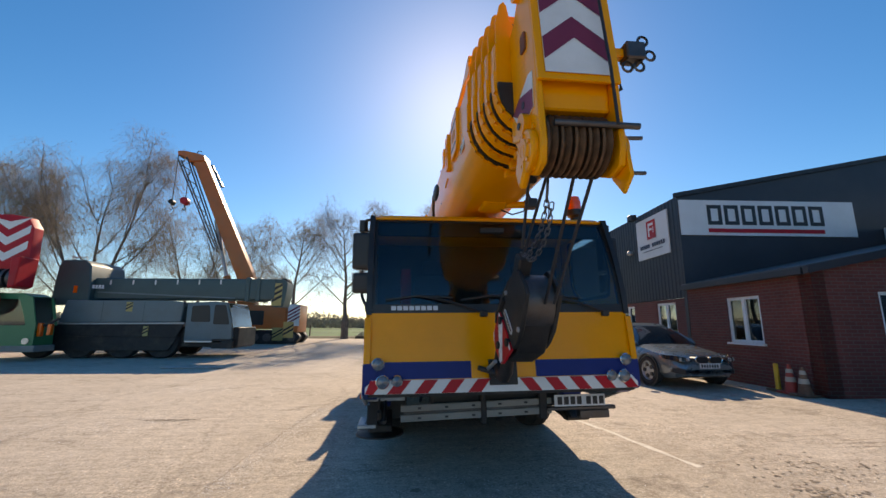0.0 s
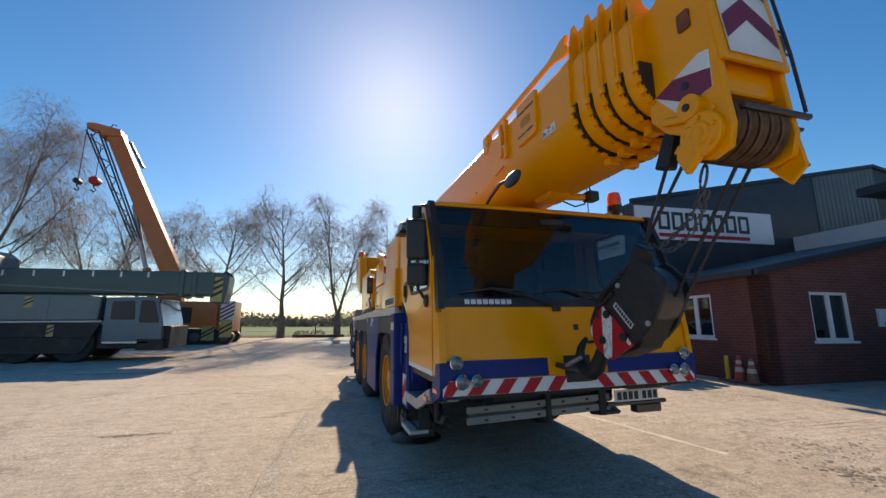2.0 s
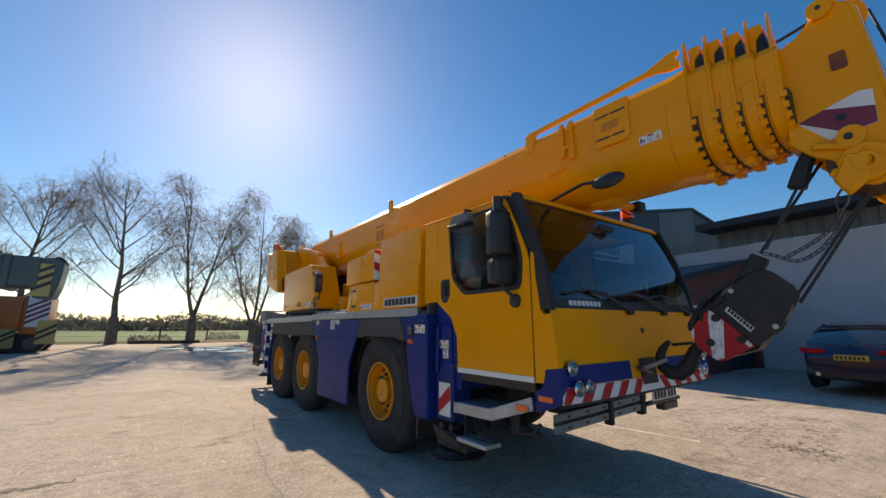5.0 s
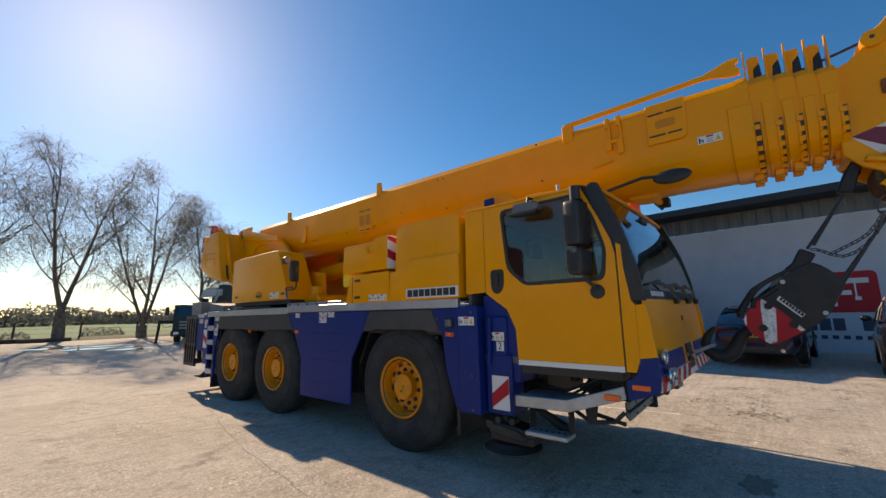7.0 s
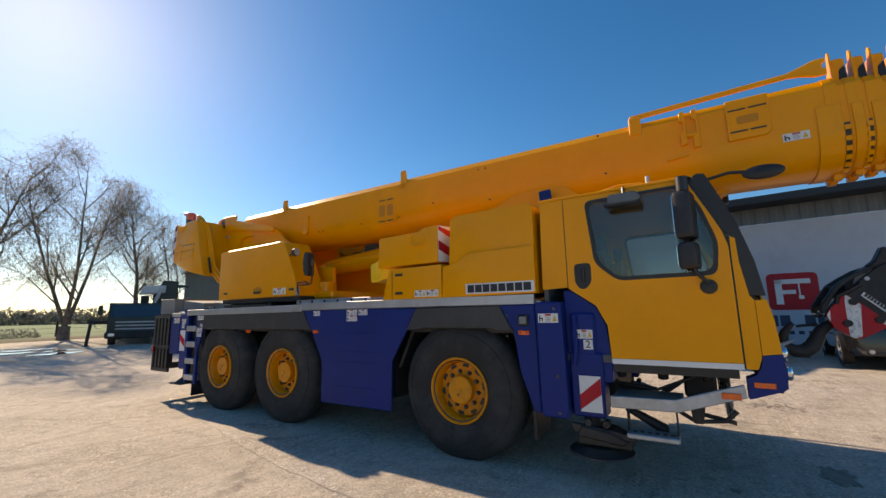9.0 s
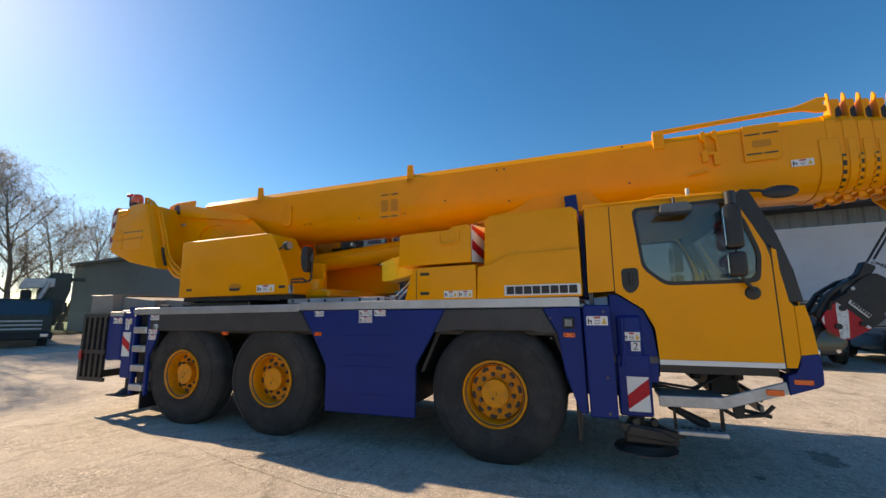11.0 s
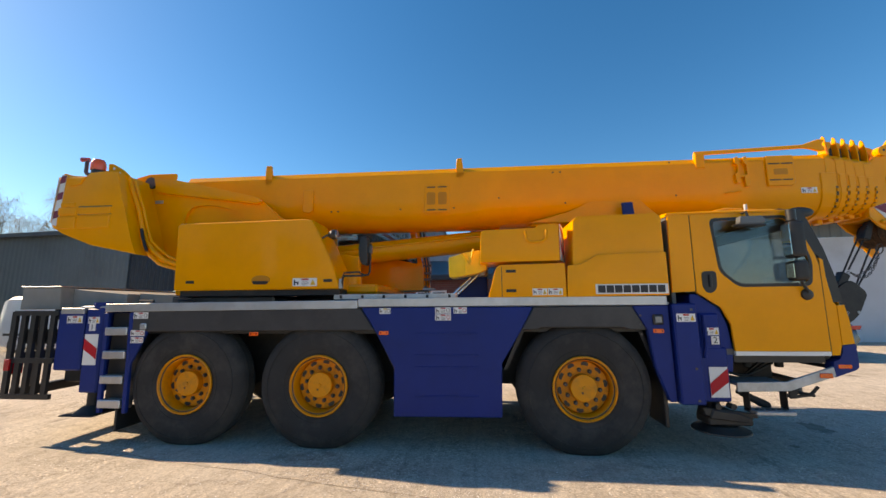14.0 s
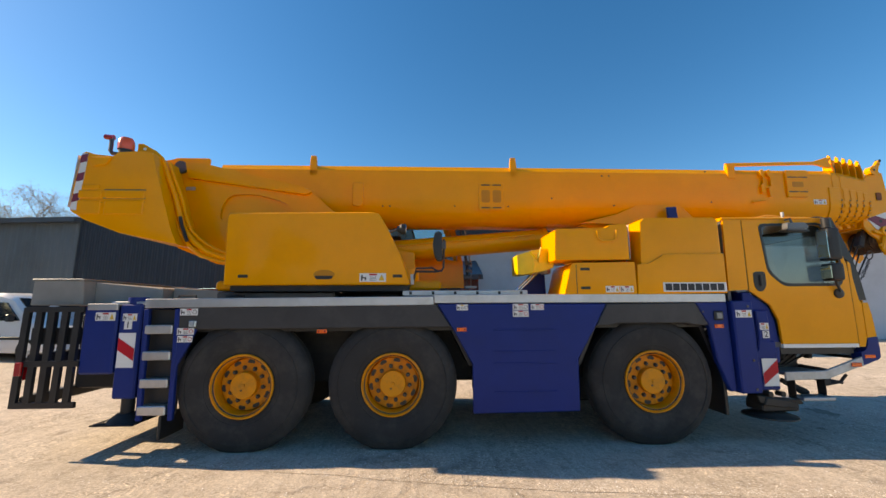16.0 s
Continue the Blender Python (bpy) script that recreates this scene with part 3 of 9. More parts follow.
def pits(cx, cy, sx, sy, n, seed):
    """A scatter of small ragged pits where the slab's skin has come away."""
    rng = random.Random(seed)
    bm = B()
    for _ in range(n):
        x, y = rng.gauss(cx, sx), rng.gauss(cy, sy)
        r, st, tw = rng.uniform(0.005, 0.02), rng.uniform(1.0, 2.2), rng.uniform(0, 3.1)
        ring = []
        for k in range(7):
            a = 2 * math.pi * k / 7
            q = r * rng.uniform(0.6, 1.25)
            u, v = q * st * math.cos(a), q * math.sin(a)
            px, py = x + u * math.cos(tw) - v * math.sin(tw), y + u * math.sin(tw) + v * math.cos(tw)
            ring.append(bm.verts.new((px, py, lie(px, py) + 0.0045)))
        bm.faces.new(ring)
    single("surface_pits", bm, PITTED, "scatter of small dark pits in the yard concrete", "pits", kind="stuff", smooth=False)


for cx, cy, sx, sy, n, sd in ((4.6, 4.1, 0.4, 0.22, 110, 31), (3.95, 3.48, 0.17, 0.2, 170, 32), (6.4, 2.4, 0.5, 0.25, 80, 33), (-3.38, 7.23, 0.22, 0.035, 110, 34), (5.0, 3.45, 0.3, 0.15, 50, 35)):
    pits(cx, cy, sx, sy, n, sd)
for k in range(5):
    single("scrape_mark", slab_joint([(4.7 + 0.25 * k, 5.15 - 0.16 * k), (6.2 + 0.3 * k, 5.12 - 0.2 * k)], 0.008, 40 + k), GROOVE, "long scrape in the yard concrete", "scrape", kind="structure", smooth=False)

# verge bank and low logs at the yard's far edge
bm = B()
n = 60
rows = []
for k in range(n + 1):
    x = -60 + 100 * k / n
    e = noise.noise(Vector((x * 0.35, 0, 2)))
    rows.append([bm.verts.new((x, y, gz(x, 36) + z)) for y, z in
                 ((35.0 + 0.5 * e, -0.02), (35.5 + 0.4 * e, 0.13 + 0.05 * e), (36.2, 0.17 + 0.06 * e), (37.2, 0.04))])
for a, b in zip(rows, rows[1:]):
    for i in range(3):
        bm.faces.new((a[i], b[i], b[i + 1], a[i + 1]))
single("verge", bm, VERGE, "low earth and grass bank along the field", "verge", kind="structure")

# distant woods beyond the field
def far_wood(y, x0, x1, h, seed, name, label):
    bm = B()
    rng = random.Random(seed)
    x = x0
    while x < x1:
        w = rng.uniform(5, 14)
        hh = h * (0.7 + 0.5 * noise.noise(Vector((x * 0.012, seed, 0))) + rng.uniform(0, 0.15))
        for k in range(5):
            ball(bm, (x + rng.uniform(-w, w) * 0.5, y + rng.uniform(-6, 6), hh * rng.uniform(0.1, 0.5)), hh * rng.uniform(0.3, 0.42), rng.uniform(1.0, 1.7), 1, rng.uniform(0.7, 1.1), 2)
        x += w * 0.45
    for v in bm.verts:
        v.co += Vector((noise.noise(v.co * 0.6), 0, noise.noise(v.co * 0.6 + Vector((9, 9, 9))))) * 1.1
    return single(name, bm, HEDGE, label, "woodland", kind="stuff", smooth=False)


far_wood(330, -420, 420, 8.0, 3, "far_woods", "dark line of distant woods behind the field")
far_wood(240, -60, -30, 5.0, 8, "far_trees", "lone rounded trees far out in the field")



def scrub(y, x0, x1, h, count, size, seed, name, label):
    """A ragged belt of bare bushes: small leaning slips of twig."""
    rng = random.Random(seed)
    vs, fs = [], []
    for k in range(count):
        x = rng.uniform(x0, x1)
        top = h * min(1, 2.2 * math.sin(math.pi * (x - x0) / (x1 - x0)) ** 0.7) * (0.75 + 0.45 * noise.noise(Vector((x * 0.07, seed, 0))) + 0.3 * noise.noise(Vector((x * 1.4, seed, 4))))
        z = gz(x, 36) + top * rng.random() ** 1.2
        c = Vector((x, y + rng.uniform(-7, 7) * size, z))
        b = len(vs)
        for i in range(3):
            vs.append(c + Vector((rng.gauss(0, size), rng.gauss(0, size), rng.gauss(0, size))))
        fs.append((b, b + 1, b + 2))
    me = bpy.data.meshes.new(name)
    me.from_pydata(vs, [], fs)
    me.materials.append(HEDGE)
    tagged(new(name, me), label, "hedge", kind="stuff")


scrub(115, -170, 150, 4.2, 60000, 0.22, 5, "far_hedge", "bare brown-grey hedge across the far side of the field")
for x0, x1, sd in ((-3.4, -0.6, 9), (1.6, 4.0, 12)):
    scrub(38.6, x0, x1, 0.75, 900, 0.05, sd, "fence_scrub", "thin bare bushes growing along the field fence")

# ---- workshop: tall clad hall, brick lean-to, rendered hall ----
U, V = Vector((0.9956, -0.094, 0)), Vector((0.094, 0.9956, 0))
K = Vector((8.62, 7.32, 0))            # free corner of the brick lean-to
C0 = K + V * 4.1                         # where it meets the tall hall
BR = K + U * 6.5                        # where it meets the rendered hall


def slab(bm, a, b, z0, z1, thick, inward, z0b=None, z1b=None):
    """A wall from a to b in plan; inward: direction of its thickness; the top may slope."""
    i = Vector(inward) * thick
    z0b, z1b = z0 if z0b is None else z0b, z1 if z1b is None else z1b
    pts = [(a, z0), (b, z0b), (b, z1b), (a, z1)]
    f = [bm.verts.new((p.x, p.y, z)) for p, z in pts]
    g = [bm.verts.new((p.x + i.x, p.y + i.y, z)) for p, z in pts]
    fs = [bm.faces.new(f), bm.faces.new(g[::-1])]
    for k in range(4):
        fs.append(bm.faces.new((f[k], g[k], g[(k + 1) % 4], f[(k + 1) % 4])))
    bmesh.ops.recalc_face_normals(bm, faces=fs)
    return bm


def wall_with_holes(bm, a, b, z0, za, zb, thick, inward, holes):
    """A wall from a to b whose top runs from za to zb, with openings (s0, s1, h0, h1) along it."""
    d = (b - a)
    L = d.length
    d = d / L
    top = lambda s: za + (zb - za) * s / L
    cuts = sorted({0.0, L, *[s for h in holes for s in h[:2]]})
    for s0, s1 in zip(cuts, cuts[1:]):
        hs = [h for h in holes if h[0] <= s0 + 1e-6 and h[1] >= s1 - 1e-6]
        p, q = a + d * s0, a + d * s1
        if hs:
            h = hs[0]
            if h[2] > z0 + 0.01:
                slab(bm, p, q, z0, h[2], thick, inward)
            slab(bm, p, q, h[3], top(s0), thick, inward, h[3], top(s1))
        else:
            slab(bm, p, q, z0, top(s0), thick, inward, z0, top(s1))
    return bm


def window(name, a, d, w, z0, z1, out, split=(0.5,), label="white framed double window in the brick wall"):
    """A framed window starting at a, running w along d, facing out, set into its opening."""
    e = thing(name, (a.x, a.y, z0), label, "window")
    e["kind"] = "structure"
    i = -Vector(out)
    fw, dep = 0.07, 0.09
    def bar(s0, s1, h0, h1, off=0.03, dd=dep):
        bm = B()
        p, q = a + d * s0 + i * off, a + d * s1 + i * off
        slab(bm, p, q, h0, h1, dd, i)
        return bm
    for s0, s1, h0, h1 in ((0, w, z0, z0 + fw), (0, w, z1 - fw, z1), (0, fw, z0 + fw, z1 - fw), (w - fw, w, z0 + fw, z1 - fw)):
        part("window_frame", bar(s0, s1, h0, h1), UPVC, e, "", False)
    edges = [0.0, *split, 1.0]
    for k in split:
        part("mullion", bar(w * k - 0.05, w * k + 0.05, z0 + fw, z1 - fw, 0.025), UPVC, e, "", False)
    for k0, k1 in zip(edges, edges[1:]):
        g = bar(w * k0 + (fw if k0 == 0 else 0.05), w * k1 - (fw if k1 == 1 else 0.05), z0 + fw, z1 - fw, 0.07, 0.006)
        part("pane", g, WINDOWGLASS, e, "", False)
    part("window_sill", bar(-0.06, w + 0.06, z0 - 0.05, z0, -0.06, 0.16), UPVC, e, "", False)
    inside = bar(-0.1, w + 0.1, z0 - 0.1, z1 + 0.1, 0.9, 0.02)
    part("blind", inside, CABGREY, e, "", False)
    return e


G = -0.1                                   # foundations reach below the yard
# brick lean-to
bm = B()
side_holes = [(1.40, 2.49, 1.14, 2.28)]
wall_with_holes(bm, K, C0, G, 2.66, 2.72, 0.3, U, side_holes)
wall_front = wall_with_holes(B(), K, BR, G, 2.66, 4.0, 0.3, V, [(1.36, 2.53, 1.12, 2.27), (4.12, 6.26, 0.1, 2.28)])
single("wall_west", bm, BRICK, "red brick side wall of the workshop lean-to", "wall", kind="structure", smooth=False)
single("wall_south", wall_front, BRICK, "red brick front wall with a sloping top", "wall", kind="structure", smooth=False)
window("window_1", K + V * 1.40, V, 1.09, 1.14, 2.28, -U)
window("window_2", K + U * 1.36, U, 1.17, 1.12, 2.27, -V)
d1 = thing("door_1", (K + U * 5.2).to_tuple()[:2] + (0.1,), "dark double entrance door set back in the brick wall", "door")
d1["kind"] = "structure"
for a, b in ((4.13, 5.18), (5.20, 6.25)):
    part("door_leaf", slab(B(), K + U * a + V * 0.16, K + U * b + V * 0.16, 0.1, 2.27, 0.05, V), DOORDARK, d1, "", False)
for a in (5.08, 5.26):
    part("door_handle", slab(B(), K + U * a + V * 0.11, K + U * (a + 0.03) + V * 0.11, 1.0, 1.3, 0.03, V), STEEL, d1, "", False)
# sloping roof of the lean-to with its dark edge
bm = B()
o1, o2 = K - U * 0.18 - V * 0.15, BR - V * 0.15
slab(bm, o1, o2, 2.62, 2.78, 0.12, V, 3.98, 4.14)
single("roof_edge", bm, CLAD, "dark edge trim along the sloping lean-to roof", "trim", kind="structure", smooth=False)
bm = slab(B(), K - U * 0.2 + V * 0.0, C0 - U * 0.2, 2.62, 2.76, 0.1, U, 2.62, 2.76)
single("gutter", bm, CLAD, "dark gutter along the lean-to eaves", "gutter", kind="structure", smooth=False)
bm = B()
q = [K - U * 0.15 - V * 0.1, BR - V * 0.1, BR + V * 4.3, C0 - U * 0.15]
zs = [2.74, 4.09, 4.09, 2.74]
f = [bm.verts.new((p.x, p.y, z)) for p, z in zip(q, zs)]
g = [bm.verts.new((p.x, p.y, z + 0.06)) for p, z in zip(q, zs)]
bm.faces.new(f[::-1])
bm.faces.new(g)
for k in range(4):
    bm.faces.new((f[k], f[(k + 1) % 4], g[(k + 1) % 4], g[k]))
single("lean_to_roof", bm, ROOFSHEET, "dark sheet roof over the brick lean-to", "roof", kind="structure", smooth=False)


def ribbed(bm, a, b, z0, za, zb, out, pitch=0.2, depth=0.035):
    """Trapezoidal sheet cladding from a to b, upright ribs, sloping top."""
    d = b - a
    L = d.length
    d = d / L
    o = Vector(out)
    s, prof = 0.0, []
    while s < L:
        prof += [(s, 0), (s + pitch * 0.35, 0), (s + pitch * 0.5, depth), (s + pitch * 0.85, depth)]
        s += pitch
    prof = [p for p in prof if p[0] < L] + [(L, 0)]
    prev = None
    for s, e in prof:
        p = a + d * s + o * e
        cur = (bm.verts.new((p.x, p.y, z0)), bm.verts.new((p.x, p.y, za + (zb - za) * s / L)))
        if prev:
            bm.faces.new((prev[0], cur[0], cur[1], prev[1]))
        prev = cur
    return bm


EAVE, RIDGE = 5.62, 7.85
R0 = C0 + U * 11.2
R1 = C0 + U * 22.4
bm = ribbed(B(), C0, C0 + V * 10.3, 2.42, EAVE, EAVE, -U, 0.2, 0.02)
slab(bm, C0 + U * 0.02, C0 + V * 10.3 + U * 0.02, 2.42, EAVE, 0.12, U)
single("wall_clad_west", bm, CLAD, "dark ribbed sheet cladding above a brick base", "wall", kind="structure", smooth=False)
bm = wall_with_holes(B(), C0 + V * 0.001, C0 + V * 10.3, G, 2.40, 2.40, 0.25, U, [(0.64, 1.73, 0.2, 2.30), (3.3, 4.3, 1.15, 2.28)])
single("wall_brick_base", bm, BRICK, "red brick base under the ribbed cladding", "wall", kind="structure", smooth=False)
window("window_3", C0 + V * 0.64, V, 1.09, 0.25, 2.30, -U, (0.5,), "tall white framed glazed door in the brick base")
window("window_4", C0 + V * 3.3, V, 1.0, 1.15, 2.28, -U)
bm = slab(B(), C0 - V * 0.005 - U * 0.01, R0 - V * 0.005, G, EAVE, 0.15, V, G, RIDGE)
slab(bm, R0 - V * 0.005, R1, G, RIDGE, 0.15, V, G, EAVE)
single("gable_wall", bm, CLAD, "smooth dark gable wall of the tall hall", "wall", kind="structure", smooth=False)
bm = ribbed(B(), C0 + U * 8.0 - V * 0.02, R0 - V * 0.02, 4.0, EAVE + (RIDGE - EAVE) * 8.0 / 11.2 - 0.05, RIDGE - 0.05, -V, 0.22, 0.03)
single("gable_cladding", bm, CLADGREY, "grey ribbed cladding on the upper gable", "wall", kind="structure", smooth=False)
bm = slab(B(), C0 - U * 0.12 - V * 0.08, R0 - V * 0.08, EAVE - 0.02, EAVE + 0.12, 0.1, V, RIDGE - 0.02, RIDGE + 0.12)
slab(bm, R0 - V * 0.08, R1 - V * 0.08, RIDGE - 0.02, RIDGE + 0.12, 0.1, V, EAVE - 0.02, EAVE + 0.12)
single("verge_trim", bm, FASCIA, "dark flashing along the gable roof edge", "trim", kind="structure", smooth=False)
bm = slab(B(), C0 + U * 0.001, C0 + V * 10.3, EAVE, EAVE + 0.04, 11.2, U)
for v in bm.verts:
    s = (v.co - C0).dot(U)
    v.co.z += (RIDGE - EAVE) * max(0.0, s) / 11.2
single("roof_west", bm, ROOFSHEET, "dark sheet roof of the tall hall", "roof", kind="structure", smooth=False)
# sign boards
def board(name, a, d, w, z0, z1, out, label):
    bm = slab(B(), a + Vector(out) * 0.06, a + d * w + Vector(out) * 0.06, z0, z1, 0.05, -Vector(out))
    e = thing(name, (a.x, a.y, z0), label, "sign")
    part("panel", bm, BOARD, e, "", False)
    return e


s = board("sign_board", C0 + U * 0.01, U, 5.68, 4.37, 5.52, -V, "wide white sign board with dark blocks and a red line")
o = C0 + U * 0.01 - V * 0.068
for k in range(7):
    a, w = 0.87 + 0.552 * k, 0.47
    rects = [(a, 0.34, a + 0.12, 0.99), (a + w - 0.12, 0.34, a + w, 0.99), (a + 0.12, 0.34, a + w - 0.12, 0.46), (a + 0.12, 0.87, a + w - 0.12, 0.99)]
    part("brand_block", flat(B(), (o.x, o.y, 4.37), U, (0, 0, 1), rects), INK, s, "", False)
part("red_line", flat(B(), (o.x, o.y, 4.37), U, (0, 0, 1), [(0.86, 0.09, 4.62, 0.22)]), RED, s, "", False)
s = board("sign_board", C0 + V * 0.56, V, 2.01, 3.93, 5.40, -U, "white sign with a red logo block on the cladding")
o = C0 + V * 0.56 - U * 0.075
part("logo_block", flat(B(), (o.x, o.y, 3.93), V, (0, 0, 1), [(0.70, 0.66, 1.28, 1.33)]), RED, s, "", False)
o -= U * 0.004
part("logo_mark", flat(B(), (o.x, o.y, 3.93), V, (0, 0, 1), [(1.09, 0.76, 1.17, 1.23), (0.82, 1.14, 1.09, 1.23), (0.92, 0.97, 1.09, 1.04), (0.82, 0.86, 0.86, 1.10)]), WHITE, s, "", False)
for k in range(12):
    if k != 6:
        part("brand_block", flat(B(), (o.x, o.y, 3.93), V, (0, 0, 1), [(0.20 + 0.135 * k, 0.36, 0.20 + 0.135 * k + 0.105, 0.50)]), NAVY, s, "", False)
part("brand_bar", flat(B(), (o.x, o.y, 3.93), V, (0, 0, 1), [(0.35, 0.24, 1.62, 0.265)]), NAVY, s, "", False)
s = board("door_sign", K + U * 3.31, U, 0.74, 1.46, 1.89, -V, "small white company sign beside the door")
o = K + U * 3.34 - V * 0.066
part("logo_block", flat(B(), (o.x, o.y, 1.42), U, (0, 0, 1), [(0.2, 0.2, 0.42, 0.42)]), RED, s, "", False)
part("brand_bars", flat(B(), (o.x, o.y, 1.42), U, (0, 0, 1), [(0.1, 0.09, 0.52, 0.14)]), NAVY, s, "", False)
s = board("door_sign", K + U * 4.95, U, 0.24, 2.38, 2.5, -V, "small white label over the door")
# lamps on the walls
def wall_lamp(a, out, z, name, label):
    e = thing(name, (a.x, a.y, z), label, "lamp")
    o = Vector(out)
    p = Vector((a.x, a.y, z))
    part("bracket", cyl(B(), p, p + o * 0.14, 0.03), STEEL, e)
    part("body", ball(B(), p + o * 0.16, 0.12, 1, 1, 0.9), GALV, e)
    return e


wall_lamp(K + U * 5.92, -V, 3.2, "bulkhead_lamp", "round grey bulkhead lamp on the brick wall")
wall_lamp(C0 + V * 3.0, -U, 4.3, "bulkhead_lamp", "round pale lamp on the ribbed cladding")
e = thing("flood_light", (C0 - U * 0.25 + V * 2.2).to_tuple()[:2] + (5.45,), "dark floodlight under the eaves", "lamp")
p = C0 - U * 0.1 + V * 2.2
part("arm", cyl(B(), (p.x + 0.1, p.y, 5.4), (p.x - 0.25, p.y, 5.5), 0.02), STEEL, e)
part("head", box(B(), p.x - 0.42, p.x - 0.2, p.y - 0.15, p.y + 0.15, 5.38, 5.6, 0.02), BLACK, e)

# rendered hall
W0 = BR.copy()
W1 = W0 - V * 24
WT = 4.67
bm = slab(B(), W0, W1, G, WT, 0.3, U)
single("wall_render", bm, RENDERWALL, "grey-white painted render wall with scuffs", "wall", kind="structure", smooth=False)
bm = slab(B(), W0 + V * 4.0 + U * 0.02, W0, 4.0, WT, 0.28, U)
single("wall_render_upper", bm, RENDERWALL, "painted render above the lean-to roof", "wall", kind="structure", smooth=False)
bm = ribbed(B(), W1 - U * 0.02, W0 + V * 1.0 - U * 0.02, WT, 5.34, 5.34, -U, 0.42, 0.03)
single("clad_band", bm, CLADGREY, "dark ribbed band under the roof edge", "wall", kind="structure", smooth=False)
bm = B()
prof = [(-1.1, 5.27), (-1.1, 5.51), (0.3, 5.65), (12, 7.75), (12, 7.65), (0.3, 5.45), (0.1, 5.27)]
for k, (s0, z0) in enumerate(prof):
    s1, z1 = prof[(k + 1) % len(prof)]
    a, b = W0 + V * 1.2, W1
    pa = [a + U * s0, b + U * s0, b + U * s1, a + U * s1]
    bm.faces.new([bm.verts.new((p.x, p.y, z)) for p, z in zip(pa, (z0, z0, z1, z1))])
for end in (W0 + V * 1.2, W1):
    bm.faces.new([bm.verts.new((end.x + U.x * s0, end.y + U.y * s0, z0)) for s0, z0 in prof])
bmesh.ops.remove_doubles(bm, verts=bm.verts[:], dist=0.001)
single("roof_render_hall", bm, FASCIA, "dark overhanging roof edge of the rendered hall", "roof", kind="structure", smooth=False)
# painted company logo on the render
e = thing("painted_logo", (W0 - V * 5.2).to_tuple()[:2] + (1.0,), "red painted logo block with navy bars on the wall", "logo")
o = W0 - V * 4.76 - U * 0.006
bm = B()
pr = []
for cx, cz, a0 in ((0.15, 0.15, 180), (1.25, 0.15, 270), (1.25, 1.15, 0), (0.15, 1.15, 90)):
    pr += [(cx + 0.15 * math.cos(radians(a0 + d)), cz + 0.15 * math.sin(radians(a0 + d))) for d in (0, 30, 60, 90)]
bm.faces.new([bm.verts.new((o.x - V.x * s, o.y - V.y * s, 1.5 + z)) for s, z in pr])
part("logo_block", bm, RED, e, "", False)
o -= U * 0.004
part("logo_mark", flat(B(), (o.x, o.y, 1.5), -V, (0, 0, 1), [(0.22, 0.2, 0.42, 1.08), (0.22, 0.92, 1.2, 1.08), (0.42, 0.56, 0.78, 0.7), (0.86, 0.5, 0.9, 0.92), (0.84, 0.38, 0.98, 0.5), (0.7, 0.98, 1.18, 1.02)]), WHITE, e, "", False)
for k in range(12):
    if k != 6:
        part("brand_block", flat(B(), (o.x, o.y, 1.0), -V, (0, 0, 1), [(-1.42 + 0.332 * k, -0.07, -1.42 + 0.332 * k + 0.275, 0.32)]), NAVY, e, "", False)
for k in range(9):
    part("brand_bar", flat(B(), (o.x, o.y, 0.8), -V, (0, 0, 1), [(-0.35 + 0.26 * k, -0.14, -0.35 + 0.26 * k + 0.15, -0.02)]), NAVY, e, "", False)

# lower shed behind, further up the yard
S0, S1 = C0 + V * 10.3, C0 + V * 26.0
bm = ribbed(B(), S0 - U * 0.05, S1 - U * 0.05, 1.9, 4.85, 4.85, -U, 0.25, 0.012)
slab(bm, S0, S1, G, 4.85, 0.12, U)
single("wall_shed", bm, CLADGREY, "dark grey clad side of the rear shed", "wall", kind="structure", smooth=False)
bm = slab(B(), S1, S1 + U * 14, G, 4.85, 0.12, V, G, 6.6)
single("wall_shed_end", bm, CLADGREY, "dark grey end wall of the rear shed", "wall", kind="structure", smooth=False)
bm = slab(B(), S0 - U * 0.3, S1 - U * 0.3 + V * 0.2, 4.82, 5.0, 14, U, 4.82, 5.0)
for v in bm.verts:
    s = (v.co - S0).dot(U)
    v.co.z += 0.12 * max(0.0, s)
single("roof_shed", bm, ROOFSHEET, "dark sheet roof of the rear shed", "roof", kind="structure", smooth=False)


# ---- the yellow and blue mobile crane ----
CX = 1.145
crane = thing("mobile_crane", (CX, 8.2, 0.0227), "yellow and blue three-axle mobile crane with a telescopic boom", "crane", rot=(0, -0.985, 0))


def P(name, bm, mat, label="", parent=None, smooth=True):
    return part(name, bm, mat, parent or crane, label, smooth)


def mx(x):
    return 2 * CX - x


# chassis
P("chassis_frame", box(B(), 0.62, 1.67, 5.0, 13.0, 0.62, 1.32, 0.03), CHASSIS, "black chassis frame")
for y in (6.475, 9.465, 11.11):
    bm = cyl(B(), (0.1, y, 0.69), (2.19, y, 0.69), 0.11)
    ball(bm, (CX + 0.1, y, 0.69), 0.26, 0.8, 1, 1)
    P("axle", bm, CHASSIS)
    for x in (0.42, mx(0.42)):
        P("suspension_strut", cyl(B(), (x, y + 0.22, 0.72), (x, y + 0.12, 1.35), 0.06), STEEL)
P("fuel_tank", box(B(), 0.05, 0.62, 7.45, 8.5, 0.5, 1.3, 0.06, 2), CHASSIS)
P("tank", box(B(), 1.67, 2.3, 7.3, 8.6, 0.5, 1.3, 0.06, 2), CHASSIS)
P("drive_shaft", cyl(B(), (CX, 6.7, 0.75), (CX, 9.2, 0.75), 0.06), STEEL)

